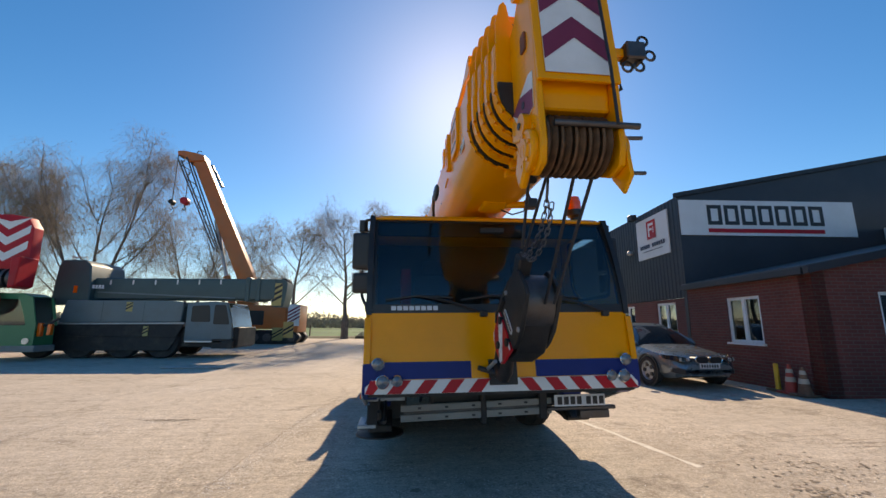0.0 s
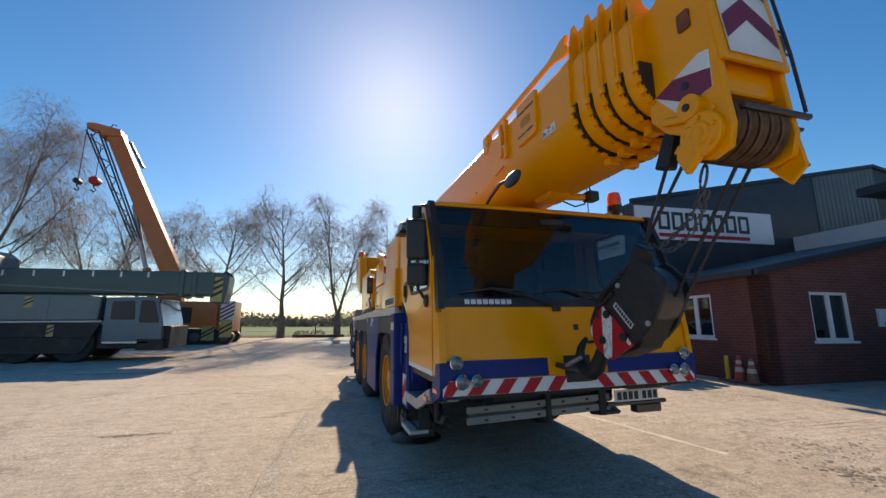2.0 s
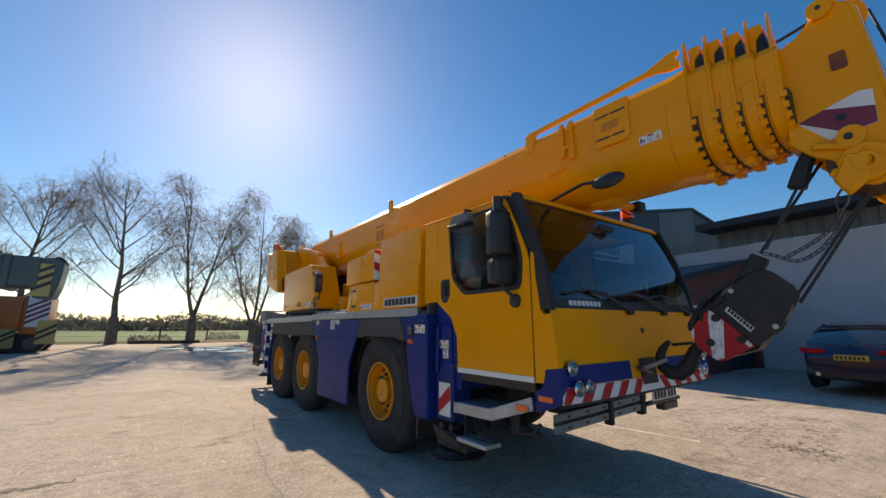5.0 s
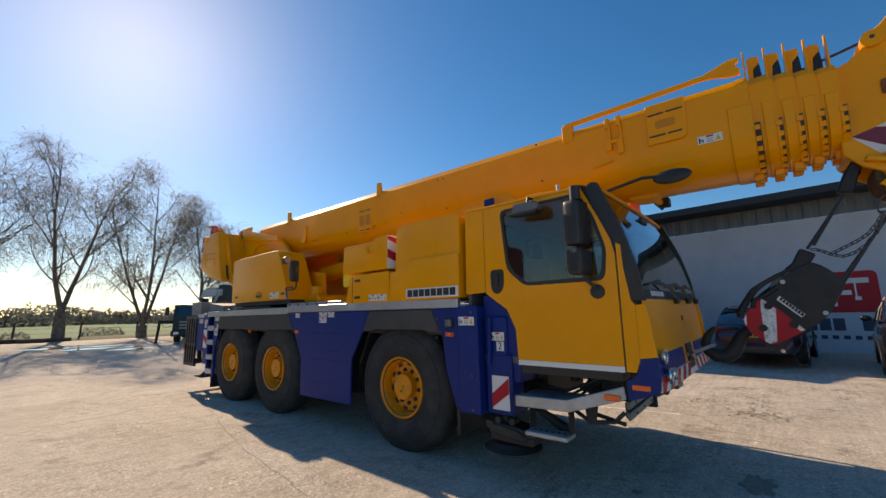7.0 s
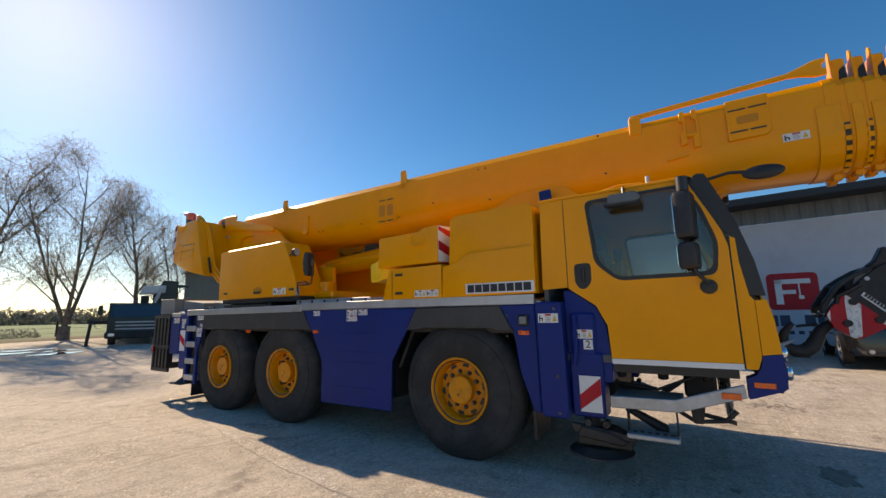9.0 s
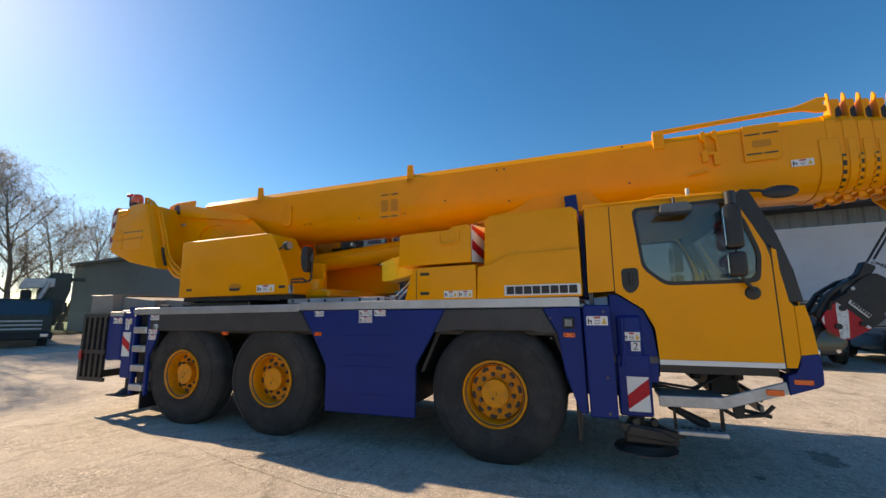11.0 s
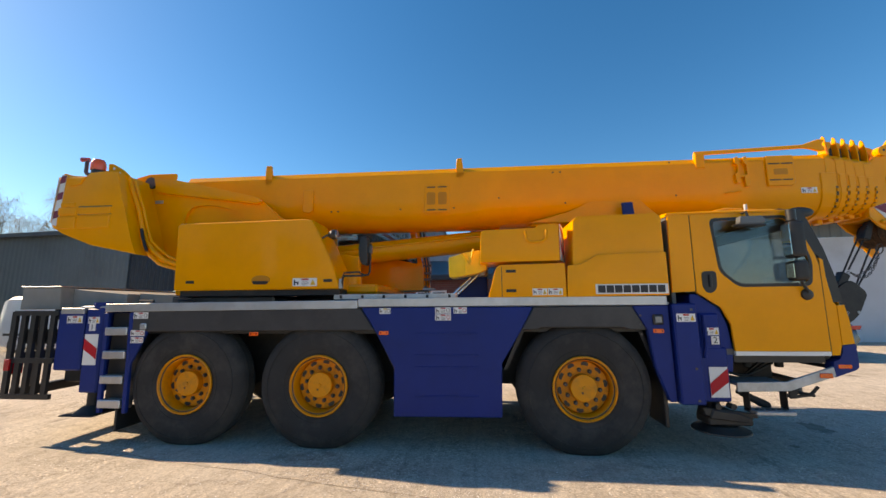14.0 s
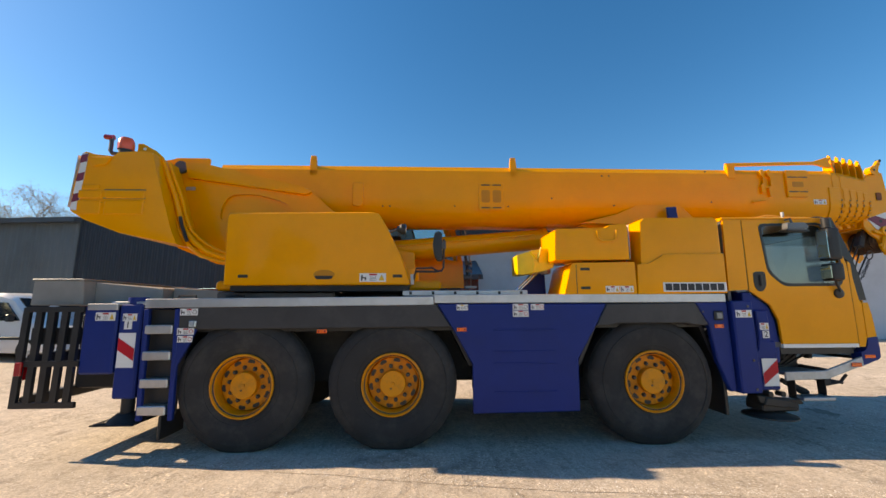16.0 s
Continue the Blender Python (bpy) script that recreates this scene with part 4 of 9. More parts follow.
# deck
P("deck_plate", box(B(), -0.12, 2.41, 5.52, 12.6, 1.60, 1.645, 0.01), GALV, "grey chequer plate deck")
for x0, x1 in ((-0.178, -0.12), (2.41, 2.468)):
    for ya, yb, za, zb in ((5.57, 9.0, 1.655, 1.655), (9.006, 12.19, 1.635, 1.615)):
        bm = prism(B(), [(ya, za - 0.045), (yb, zb - 0.045), (yb, zb + 0.055), (ya, za + 0.055)], "x", x0, x1, 0.006)
        P("deck_edge", bm, ALU, "pale aluminium deck edge strip")


def mirrored_prism(name, pts, x0, x1, mat, label="", bev=0.012):
    P(name, prism(B(), pts, "x", x0, x1, bev), mat, label)
    P(name, prism(B(), pts, "x", mx(x1), mx(x0), bev), mat, label)


# side skirts and fenders
mirrored_prism("side_skirt", [(8.967, 1.604), (8.80, 1.34), (8.57, 0.93), (8.57, 0.40), (7.37, 0.41), (7.36, 0.98), (7.14, 1.34), (7.00, 1.60)], -0.172, -0.13, BLUE, "blue side skirt panel")
for z in (0.62, 0.93, 1.06, 1.3):
    P("skirt_bead", box(B(), -0.178, -0.17, 7.62, 8.33, z, z + 0.018, 0.003), BLUE)
mirrored_prism("rear_fender", [(11.82, 1.578), (8.97, 1.594), (8.803, 1.34), (11.82, 1.33)], -0.170, -0.06, CHARCOAL, "dark grey plastic fender")
mirrored_prism("front_fender", [(6.997, 1.60), (7.137, 1.345), (6.98, 1.345), (6.9, 1.37), (6.05, 1.37), (5.97, 1.345), (5.80, 1.345), (5.94, 1.605)], -0.174, -0.06, CHARCOAL, "dark grey plastic fender")
mirrored_prism("fender_panel", [(5.937, 1.605), (5.56, 1.61), (5.545, 0.60), (5.62, 0.60), (5.74, 0.95), (5.797, 1.345)], -0.176, -0.10, BLUE, "blue fender panel")
for k in range(3):
    P("bolt", cyl(B(), (-0.182, 5.86, 1.50 - 0.1 * k), (-0.17, 5.86, 1.50 - 0.1 * k), 0.012, seg=8), STEEL)
P("mud_flap", box(B(), -0.12, 0.3, 5.62, 5.66, 0.33, 0.95, 0.008), BLACK)
P("mud_flap", box(B(), -0.14, 0.3, 11.93, 11.96, 0.17, 0.42, 0.008), BLACK)
P("mud_flap", box(B(), 2.0, 2.4, 11.9, 11.93, 0.30, 0.95, 0.008), BLACK)
P("inner_arch", prism(B(), [(5.7, 0.9), (5.85, 1.32), (7.1, 1.32), (7.3, 0.9), (7.34, 0.9), (7.13, 1.36), (5.82, 1.36), (5.66, 0.9)], "x", -0.06, 0.55), BLACK)
P("inner_arch", prism(B(), [(8.6, 0.9), (8.8, 1.3), (11.75, 1.3), (11.78, 0.9), (11.82, 0.9), (11.79, 1.34), (8.78, 1.34), (8.56, 0.9)], "x", -0.06, 0.55), BLACK)
# amber side markers and the square lamp
for y, z in ((10.25, 1.305), (8.69, 1.315), (5.685, 1.335)):
    m = P("side_marker", box(B(), -0.186, -0.172, y - 0.055, y + 0.055, z - 0.022, z + 0.022, 0.004), AMBER, "orange side marker")
    P("reflector_dots", flat(B(), (-0.1875, y + 0.055, z - 0.01), (0, -1, 0), (0, 0, 1), [(0.012, 0, 0.028, 0.02), (0.082, 0, 0.098, 0.02)]), TAIL, "", m, False)
P("square_lamp", box(B(), -0.20, -0.17, 5.63, 5.74, 1.40, 1.51, 0.012), BLACK)
P("lamp_glass", box(B(), -0.206, -0.198, 5.65, 5.72, 1.42, 1.49, 0.004), LAMPGLASS)

# wheels
WZ, WR = 0.715, 0.728


def wheel(x, y, sgn, deep):
    w = 0.36
    D = lambda d: d + deep
    o = lambda d: x + sgn * d
    prof = [(0.33, 0.03), (0.345, 0.012), (0.38, 0.0), (0.45, -0.016), (0.55, -0.02), (0.63, -0.006), (0.685, 0.022), (0.715, 0.06), (WR, 0.11)]
    prof += [(WR - 0.012, 0.113), (WR - 0.012, 0.125), (WR, 0.128), (WR, 0.232), (WR - 0.012, 0.235), (WR - 0.012, 0.247), (WR, 0.25), (0.715, w - 0.06), (0.66, w), (0.42, w), (0.33, w - 0.02)]
    bm = lathe(B(), [(r, sgn * h) for r, h in prof], (x, y, WZ), "x", 72, False)
    for r0, hh in ((0.405, -0.006), (0.60, -0.014)):
        lathe(bm, [(r0, sgn * hh), (r0 + 0.004, sgn * (hh - 0.005)), (r0 + 0.010, sgn * (hh - 0.004)), (r0 + 0.014, sgn * (hh + 0.01))], (x, y, WZ), "x", 72, False)
    for k in range(40):
        a = 2 * math.pi * k / 40
        m = Matrix.Translation((o(0.048), y, WZ)) @ Matrix.Rotation(a, 4, "X") @ Matrix.Translation((0, 0, 0.698)) @ Matrix.Rotation(-0.75 * sgn, 4, "Y") @ Matrix.Diagonal((0.05, 0.03, 0.012, 1))
        bmesh.ops.create_cube(bm, size=1, matrix=m)
    t = P("wheel", bm, RUBBER, "large black crane tyre on a yellow rim")
    rp = [(0.335, 0.03), (0.348, 0.004), (0.343, -0.012), (0.328, -0.016), (0.320, 0.0), (0.313, 0.012), (0.303, 0.016), (0.298, 0.03), (0.292, D(0.15)), (0.284, D(0.175))]
    P("rim", lathe(B(), [(r, sgn * h) for r, h in rp], (x, y, WZ), "x", 64), RIMPAINT, "yellow painted steel rim", t)
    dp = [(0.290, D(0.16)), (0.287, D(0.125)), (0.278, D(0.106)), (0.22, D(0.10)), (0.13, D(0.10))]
    P("wheel_disc", lathe(B(), [(r, sgn * h) for r, h in dp], (x, y, WZ), "x", 64), SHADEDRIM, "dirty yellow wheel disc with vent holes, darkened for the dish's shade", t)
    P("rim_lip", lathe(B(), [(0.319, 0.003), (0.315, 0.006), (0.309, 0.0115), (0.306, 0.013)], (x, y, WZ), "x", 64) if sgn > 0 else lathe(B(), [(0.319, -0.003), (0.315, -0.006), (0.309, -0.0115), (0.306, -0.013)], (x, y, WZ), "x", 64), BLACK, "", t)
    c = deep * 0.6
    hp = [(0.146, D(0.11)), (0.145, c + 0.03), (0.138, c + 0.022), (0.06, c + 0.019), (0.022, c + 0.019), (0.02, c + 0.012), (0.012, c + 0.010), (0.001, c + 0.010)]
    P("hub_cap", lathe(B(), [(r, sgn * h) for r, h in hp], (x, y, WZ), "x", 40), RIMPAINT, "yellow flat hub cap", t)
    P("cap_screw", cyl(B(), (o(c + 0.0185), y + 0.02, WZ - 0.05), (o(c + 0.015), y + 0.02, WZ - 0.05), 0.011, seg=10), CHARCOAL, "", t)
    for k in range(10):
        a = 2 * math.pi * k / 10 + 0.15
        cy_, cz_ = y + 0.188 * math.cos(a), WZ + 0.188 * math.sin(a)
        n = P("wheel_nut", cyl(B(), (o(D(0.105)), cy_, cz_), (o(D(0.085)), cy_, cz_), 0.024, seg=12), BLACK, "", t)
        P("stud", cyl(B(), (o(D(0.086)), cy_, cz_), (o(D(0.062)), cy_, cz_), 0.013, seg=6), STEEL, "", t)
        a += math.pi / 10
        m = Matrix.Translation((o(D(0.105)), y, WZ)) @ Matrix.Rotation(a, 4, "X") @ Matrix.Translation((0, 0.25, 0)) @ Matrix.Rotation(math.pi / 2, 4, "Y") @ Matrix.Diagonal((1.0, 0.68, 1, 1))
        bm = B()
        bmesh.ops.create_cone(bm, cap_ends=True, segments=16, radius1=0.040, radius2=0.040, depth=0.007, matrix=m)
        P("vent_hole", bm, BLACK, "", t)
    return t


for y in (6.475, 9.465, 11.11):
    wheel(-0.125, y, 1, 0.01 if y < 7 else 0.03)
    wheel(mx(-0.125), y, -1, 0.01 if y < 7 else 0.03)

# outriggers at the front left: blue box, jack column, striped board
P("jack_box", prism(B(), [(5.545, 1.625), (5.30, 1.625), (5.285, 0.585), (5.53, 0.585)], "x", -0.232, 0.1, 0.015), BLUE, "blue outrigger box")
P("jack_box", prism(B(), [(5.545, 1.625), (5.30, 1.625), (5.285, 0.585), (5.53, 0.585)], "x", mx(0.1), mx(-0.232), 0.015), BLUE, "blue outrigger box")
for z in (0.63, 0.95, 1.56):
    P("bolt", cyl(B(), (-0.24, 5.36, z), (-0.228, 5.36, z), 0.014, seg=8), STEEL)
for x in (-0.02, mx(-0.02)):
    P("jack_column", box(B(), x - 0.11, x + 0.11, 5.03, 5.25, 0.62, 1.52, 0.02), BLUE, "blue jack column")
    P("jack_sleeve", box(B(), x - 0.115, x + 0.12, 4.985, 5.27, 0.60, 1.16, 0.015), BLUE)
    P("jack_bracket", prism(B(), [(5.24, 0.44), (4.86, 0.40), (4.82, 0.44), (4.95, 0.50), (5.2, 0.53)], "x", x - 0.15, x + 0.14, 0.012), CHASSIS, "grimy steel jack bracket")
    P("jack_leg", cyl(B(), (x, 5.13, 0.62), (x, 5.13, 0.36), 0.07), CHASSIS)
    P("jack_plate", prism(B(), [(5.29, 0.545), (4.95, 0.515), (4.78, 0.49), (4.75, 0.45), (5.0, 0.43), (5.27, 0.47)], "x", x - 0.13, x - 0.09, 0.006), CHASSIS, "mud-caked steel jack plate")
    for dy in (-0.09, 0.06):
        P("jack_lug", cyl(B(), (x - 0.14, 5.08 + dy, 0.56), (x - 0.05, 5.08 + dy, 0.56), 0.03, seg=12), CHASSIS)
    if x > 1:
        continue
    P("jack_block", box(B(), x - 0.12, x + 0.14, 4.80, 5.24, 0.365, 0.45, 0.015), CHASSIS, "grimy steel block under the jack")
    P("jack_pad", lathe(B(), [(0.001, 0.35), (0.16, 0.35), (0.2, 0.325), (0.27, 0.31), (0.275, 0.295), (0.001, 0.295)], (x, 5.07, 0), "z", 32), CHASSIS, "dark dished outrigger pad")
P("jack_pipe", tube(B(), [(-0.15, 5.2, 1.5), (-0.16, 5.2, 1.2), (-0.15, 5.22, 1.05)], 0.02), BLUE)
stripes("warning_board", crane, [(-0.142, 5.195, 0.648), (-0.142, 5.01, 0.648), (-0.142, 5.01, 0.958), (-0.142, 5.195, 0.958)], 1, 0.0)
for b in [o for o in crane.children if o.name.startswith("warning_board")]:
    for k in list(b.children):
        bpy.data.objects.remove(k)
    bm = B()
    bm.faces.new([bm.verts.new((-0.150, y, z)) for y, z in ((5.195, 0.665), (5.01, 0.805), (5.01, 0.945), (5.195, 0.79))])
    part("red_stripe", bm, RED, b, "", False)
P("cab_corner_guard", prism(B(), [(5.30, 1.73), (5.22, 1.73), (5.0, 1.57), (4.93, 1.40), (4.90, 1.12), (4.92, 0.9), (5.30, 0.9)], "x", -0.095, 0.3, 0.01), BLUE)
sticker(crane, (-0.233, 5.42, 1.475), 0.19, 0.085)
sticker(crane, (-0.131, 5.125, 1.325), 0.15, 0.08)

def digit(txt, y, z, x, size):
    cu = bpy.data.curves.new("digit", "FONT")
    cu.body, cu.size, cu.extrude, cu.align_x, cu.align_y = txt, size, 0.001, "CENTER", "CENTER"
    tmp = bpy.data.objects.new("digit", cu)
    scene.collection.objects.link(tmp)
    me = bpy.data.meshes.new_from_object(tmp)
    bpy.data.objects.remove(tmp)
    me.transform(Matrix.Translation((x, y, z)) @ Matrix.Rotation(-math.pi / 2, 4, "Z") @ Matrix.Rotation(math.pi / 2, 4, "X"))
    me.materials.append(INK)
    o = new("digit", me)
    o.parent = crane
    o.matrix_parent_inverse = Matrix.Translation(-Vector(crane.location))


P("number_plaque", box(B(), -0.137, -0.131, 5.055, 5.135, 1.19, 1.275), WHITE, "", None, False)
digit("2", 5.095, 1.232, -0.139, 0.095)
# stickers along the flank
for y, z, w, h, mk, bd in ((8.68, 1.562, 0.13, 0.065, "r", SEALYEL), (8.01, 1.565, 0.18, 0.07, "r", None), (7.815, 1.565, 0.15, 0.07, "n", None), (8.01, 1.488, 0.18, 0.07, "n", None),
                           (11.71, 1.525, 0.19, 0.075, "r", None), (11.73, 1.315, 0.18, 0.07, "n", None), (11.73, 1.232, 0.16, 0.07, "n", None)):
    sticker(crane, (-0.175, y, z), w, h, mk, bd)
P("square_lamp", box(B(), -0.195, -0.165, 11.62, 11.7, 1.36, 1.43, 0.008), LENS)

# rear left: ladder, jack, tail rack, stowage box
for y0, y1 in ((12.15, 12.20), (11.82, 11.87)):
    P("ladder_rail", prism(B(), [(y0 - 0.0, 1.56), (y1, 1.56), (y1 - 0.02, 0.38), (y0 - 0.02, 0.38)], "x", -0.17, -0.12, 0.006), BLUE)
P("ladder_back", box(B(), -0.06, -0.05, 11.82, 12.18, 0.42, 1.55), BLACK)
for z in (1.336, 1.055, 0.765, 0.484):
    P("ladder_step", box(B(), -0.18, -0.05, 11.875, 12.17, z - 0.048, z + 0.048, 0.01), ALU, "pale aluminium ladder step")
P("rear_panel", prism(B(), [(11.82, 1.56), (11.52, 1.56), (11.70, 1.15), (11.80, 0.95), (11.82, 0.5), (11.86, 0.5), (11.86, 1.56)], "x", -0.165, -0.13, 0.006), BLUE)
for x in (-0.03, mx(-0.03)):
    P("jack_column", box(B(), x - 0.11, x + 0.11, 12.24, 12.48, 0.6, 1.62, 0.02), BLUE, "blue jack column")
    P("jack_cap", cyl(B(), (x, 12.36, 1.62), (x, 12.36, 1.69), 0.1), BLUE)
    P("jack_leg", cyl(B(), (x, 12.36, 0.6), (x, 12.36, 0.42), 0.065), CHASSIS)
    P("jack_foot", cyl(B(), (x, 12.36, 0.36), (x, 12.36, 0.44), 0.19, 0.09, 20), CHASSIS)
    P("jack_pad", box(B(), x - 0.2, x + 0.2, 12.16, 12.6, 0.345, 0.36, 0.006), CHASSIS, "dark outrigger pad")
b = stripes("warning_board", crane, [(-0.142, 12.455, 0.93), (-0.142, 12.275, 0.93), (-0.142, 12.275, 1.30), (-0.142, 12.455, 1.30)], 1, 0.0)
for k in list(b.children):
    bpy.data.objects.remove(k)
bm = B()
bm.faces.new([bm.verts.new((-0.150, y, z)) for y, z in ((12.455, 1.12), (12.275, 1.0), (12.275, 1.13), (12.455, 1.25))])
part("red_stripe", bm, RED, b, "", False)
P("number_plaque", box(B(), -0.147, -0.141, 12.33, 12.41, 1.34, 1.43), WHITE, "", None, False)
digit("1", 12.37, 1.385, -0.149, 0.10)
sticker(crane, (-0.142, 12.36, 1.47), 0.15, 0.08)
P("rear_bumper", box(B(), -0.14, 2.43, 12.5, 12.86, 0.86, 1.6, 0.02), BLUE, "blue rear carrier panel")
P("rear_edge", box(B(), -0.15, -0.11, 12.5, 12.82, 1.55, 1.62, 0.005), ALU)
sticker(crane, (-0.145, 12.62, 1.48), 0.21, 0.09)
# tail rack of dark bars
for z in (0.55, 0.98, 1.56):
    P("rack_bar", box(B(), -0.16, -0.12, 12.84, 13.45, z - 0.03, z + 0.03), BLACK)
for k in range(5):
    y = 12.88 + 0.135 * k
    P("rack_slat", prism(B(), [(y, 1.58), (y + 0.065, 1.58), (y + 0.085, 0.52), (y + 0.02, 0.52)], "x", -0.155, -0.115), BLACK)
P("rack_plate", box(B(), -0.1, -0.08, 12.9, 13.42, 1.18, 1.36), BLACK)
for k in range(4):
    P("rack_slat", box(B(), 0.1 + 0.6 * k, 0.18 + 0.6 * k, 13.4, 13.46, 0.55, 1.58), BLACK)
P("underrun_bar", box(B(), -0.1, 2.4, 13.36, 13.46, 0.52, 0.64, 0.01), BLACK)
P("tail_beam", box(B(), -0.12, 2.42, 13.3, 13.42, 0.96, 1.08, 0.01), CHASSIS)
for x in (-0.12, 2.3):
    P("tail_lamp", box(B(), x, x + 0.14, 13.44, 13.49, 0.80, 1.0, 0.01), TAIL, "red tail lamp")
P("tail_marker", box(B(), -0.19, -0.16, 13.40, 13.47, 0.86, 1.0, 0.005), TAIL)
P("rear_frame", box(B(), 0.5, 1.8, 12.9, 13.4, 0.6, 1.5, 0.02), CHASSIS)
P("stowage_box", prism(B(), [(13.53, 1.605), (12.96, 1.605), (12.98, 1.888), (13.52, 1.888)], "x", -0.05, 2.34, 0.01), DUSTY, "grey sheet metal stowage box")
P("stowage_lid", box(B(), -0.06, 2.35, 12.97, 13.535, 1.888, 1.903, 0.004), GALV)
P("stowage_tray", prism(B(), [(12.975, 1.61), (12.2, 1.655), (12.2, 1.80), (12.975, 1.875)], "x", 0.12, 2.2, 0.008), DUSTY, "grey sheet metal tray")
P("stowage_tray", prism(B(), [(12.19, 1.655), (11.6, 1.66), (11.6, 1.775), (12.19, 1.82)], "x", 0.3, 2.0, 0.008), DUSTY)
for y in (11.9, 11.35):
    P("deck_handle", tube(B(), [(0.1, y - 0.1, 1.645), (0.1, y - 0.1, 1.71), (0.1, y + 0.1, 1.71), (0.1, y + 0.1, 1.645)], 0.012), BLACK)
P("deck_box", box(B(), 0.15, 0.9, 10.2, 11.6, 1.645, 1.76, 0.02), STEEL)
# ladder stowed flat along the deck
P("stowed_ladder", box(B(), 0.02, 0.055, 7.87, 9.37, 1.70, 1.765, 0.006), ALU, "aluminium ladder lying along the deck")
P("stowed_ladder", box(B(), 0.33, 0.365, 7.87, 9.37, 1.70, 1.765, 0.006), ALU)
for k in range(6):
    P("rung", cyl(B(), (0.03, 7.95 + 0.265 * k, 1.735), (0.36, 7.95 + 0.265 * k, 1.735), 0.014, seg=8), ALU)
    P("rung_end", box(B(), 0.012, 0.02, 7.935 + 0.265 * k, 7.965 + 0.265 * k, 1.715, 1.752), BLACK)

# slewing ring and platform
P("slewing_ring", lathe(B(), [(0.72, 1.63), (0.78, 1.64), (0.78, 1.72), (0.7, 1.73), (0.70, 1.80), (0.001, 1.80)], (CX, 9.6, 0), "z", 48), CHASSIS)
P("platform", box(B(), 0.3, 2.1, 8.9, 11.7, 1.78, 1.9, 0.03), YELLOW)
cov = [(11.44, 1.825), (11.45, 2.655), (11.42, 2.69), (9.74, 2.71), (9.66, 2.69), (9.55, 2.50), (9.37, 2.12), (9.27, 1.83)]
P("platform_cover", prism(B(), cov, "x", -0.03, 0.48, 0.03, 3), YELLOW, "yellow bonnet over the winch")
P("cover_rail", box(B(), 0.02, 0.44, 9.3, 11.38, 1.76, 1.826), CHASSIS)
m = P("cover_handle", lathe(B(), [(0.001, -0.004), (0.12, -0.004), (0.125, 0.004), (0.001, 0.006)], (-0.03, 10.29, 1.95), "x", 24), SHADEYELLOW)
for v in m.data.vertices:
    v.co.z = 1.95 + (v.co.z - 1.95) * 0.46
P("handle_grip", prism(B(), rounded([(10.40, 1.935), (10.38, 1.895), (10.20, 1.895), (10.18, 1.935)], 0.02), "x", -0.04, -0.036, 0.001), BLACK)
for y in (11.22, 9.43):
    P("cover_latch", box(B(), -0.037, -0.028, y - 0.055, y + 0.055, 1.915, 1.95, 0.003), BLACK)
sticker(crane, (-0.031, 9.72, 1.915), 0.31, 0.1)
P("hand_rail", tube(B(), [(-0.05, 9.25, 1.83), (-0.08, 9.225, 1.95), (-0.1, 9.20, 1.98), (-0.1, 8.98, 1.978), (-0.1, 8.91, 1.99), (-0.1, 8.888, 2.03), (-0.1, 8.882, 2.36)], 0.013), BLACK)
P("hand_rail", tube(B(), [(-0.08, 9.225, 1.95), (-0.1, 9.205, 2.015), (-0.1, 9.02, 2.022), (-0.1, 8.96, 1.985)], 0.012), BLACK)
P("platform_mirror", prism(B(), rounded([(9.0, 2.17), (9.015, 2.30), (8.995, 2.43), (8.95, 2.45), (8.905, 2.43), (8.90, 2.10), (8.965, 2.10)], 0.03), "x", -0.17, -0.05, 0.015, 2), BLACK, "black mirror on a bent rail")
P("mirror_clamp", box(B(), -0.13, -0.09, 8.86, 8.91, 2.24, 2.34, 0.008), STEEL)
P("rail_foot", box(B(), -0.08, -0.02, 9.235, 9.275, 1.83, 1.95, 0.006), GALV)
P("slew_gear_housing", cyl(B(), (0.56, 9.34, 1.80), (0.56, 9.34, 2.06), 0.16, 0.155, 28), YELLOW, "round yellow slewing gear housing")
P("platform_wall", prism(B(), [(9.6, 1.84), (9.6, 2.36), (9.25, 2.30), (9.22, 1.84)], "x", 0.62, 0.70, 0.012), YELLOW, "yellow front plate of the slewing platform")
P("work_lamp", lathe(B(), [(0.06, 0.0), (0.065, 0.05), (0.03, 0.1), (0.001, 0.1)], (-0.02, 9.34, 2.50), "y", 20), BLACK)
P("work_lamp_glass", cyl(B(), (-0.02, 9.33, 2.50), (-0.02, 9.338, 2.50), 0.055), LENS)
P("work_lamp_arm", tube(B(), [(-0.02, 9.44, 2.50), (0.0, 9.50, 2.48), (0.0, 9.58, 2.44)], 0.014), STEEL)

# crane operator's cab on the far side
ocab = [(10.25, 1.85), (10.35, 3.0), (10.2, 3.24), (8.80, 3.24), (8.64, 2.90), (8.50, 2.26), (8.485, 1.87)]
opane = rounded([(10.2, 2.40), (10.25, 2.95), (10.12, 3.14), (8.88, 3.14), (8.735, 2.86), (8.60, 2.42), (8.585, 2.295), (8.955, 2.371)], 0.03, 3)
for x, nm in ((1.62, "operator_cab"), (2.40, "operator_cab_side")):
    w = P(nm, plate(ocab, [opane], "x", x, x + 0.05), YELLOW, "yellow operator cab beyond the boom", None, False)
    P("operator_window", plate(opane, [], "x", x + 0.02, x + 0.026), GLASS, "tinted cab side window", w, False)
P("operator_cab_floor", box(B(), 1.67, 2.40, 8.5, 10.25, 1.87, 1.95, 0.01), CHASSIS)
P("operator_cab_back", box(B(), 1.67, 2.40, 10.22, 10.26, 1.95, 3.2), YELLOW)
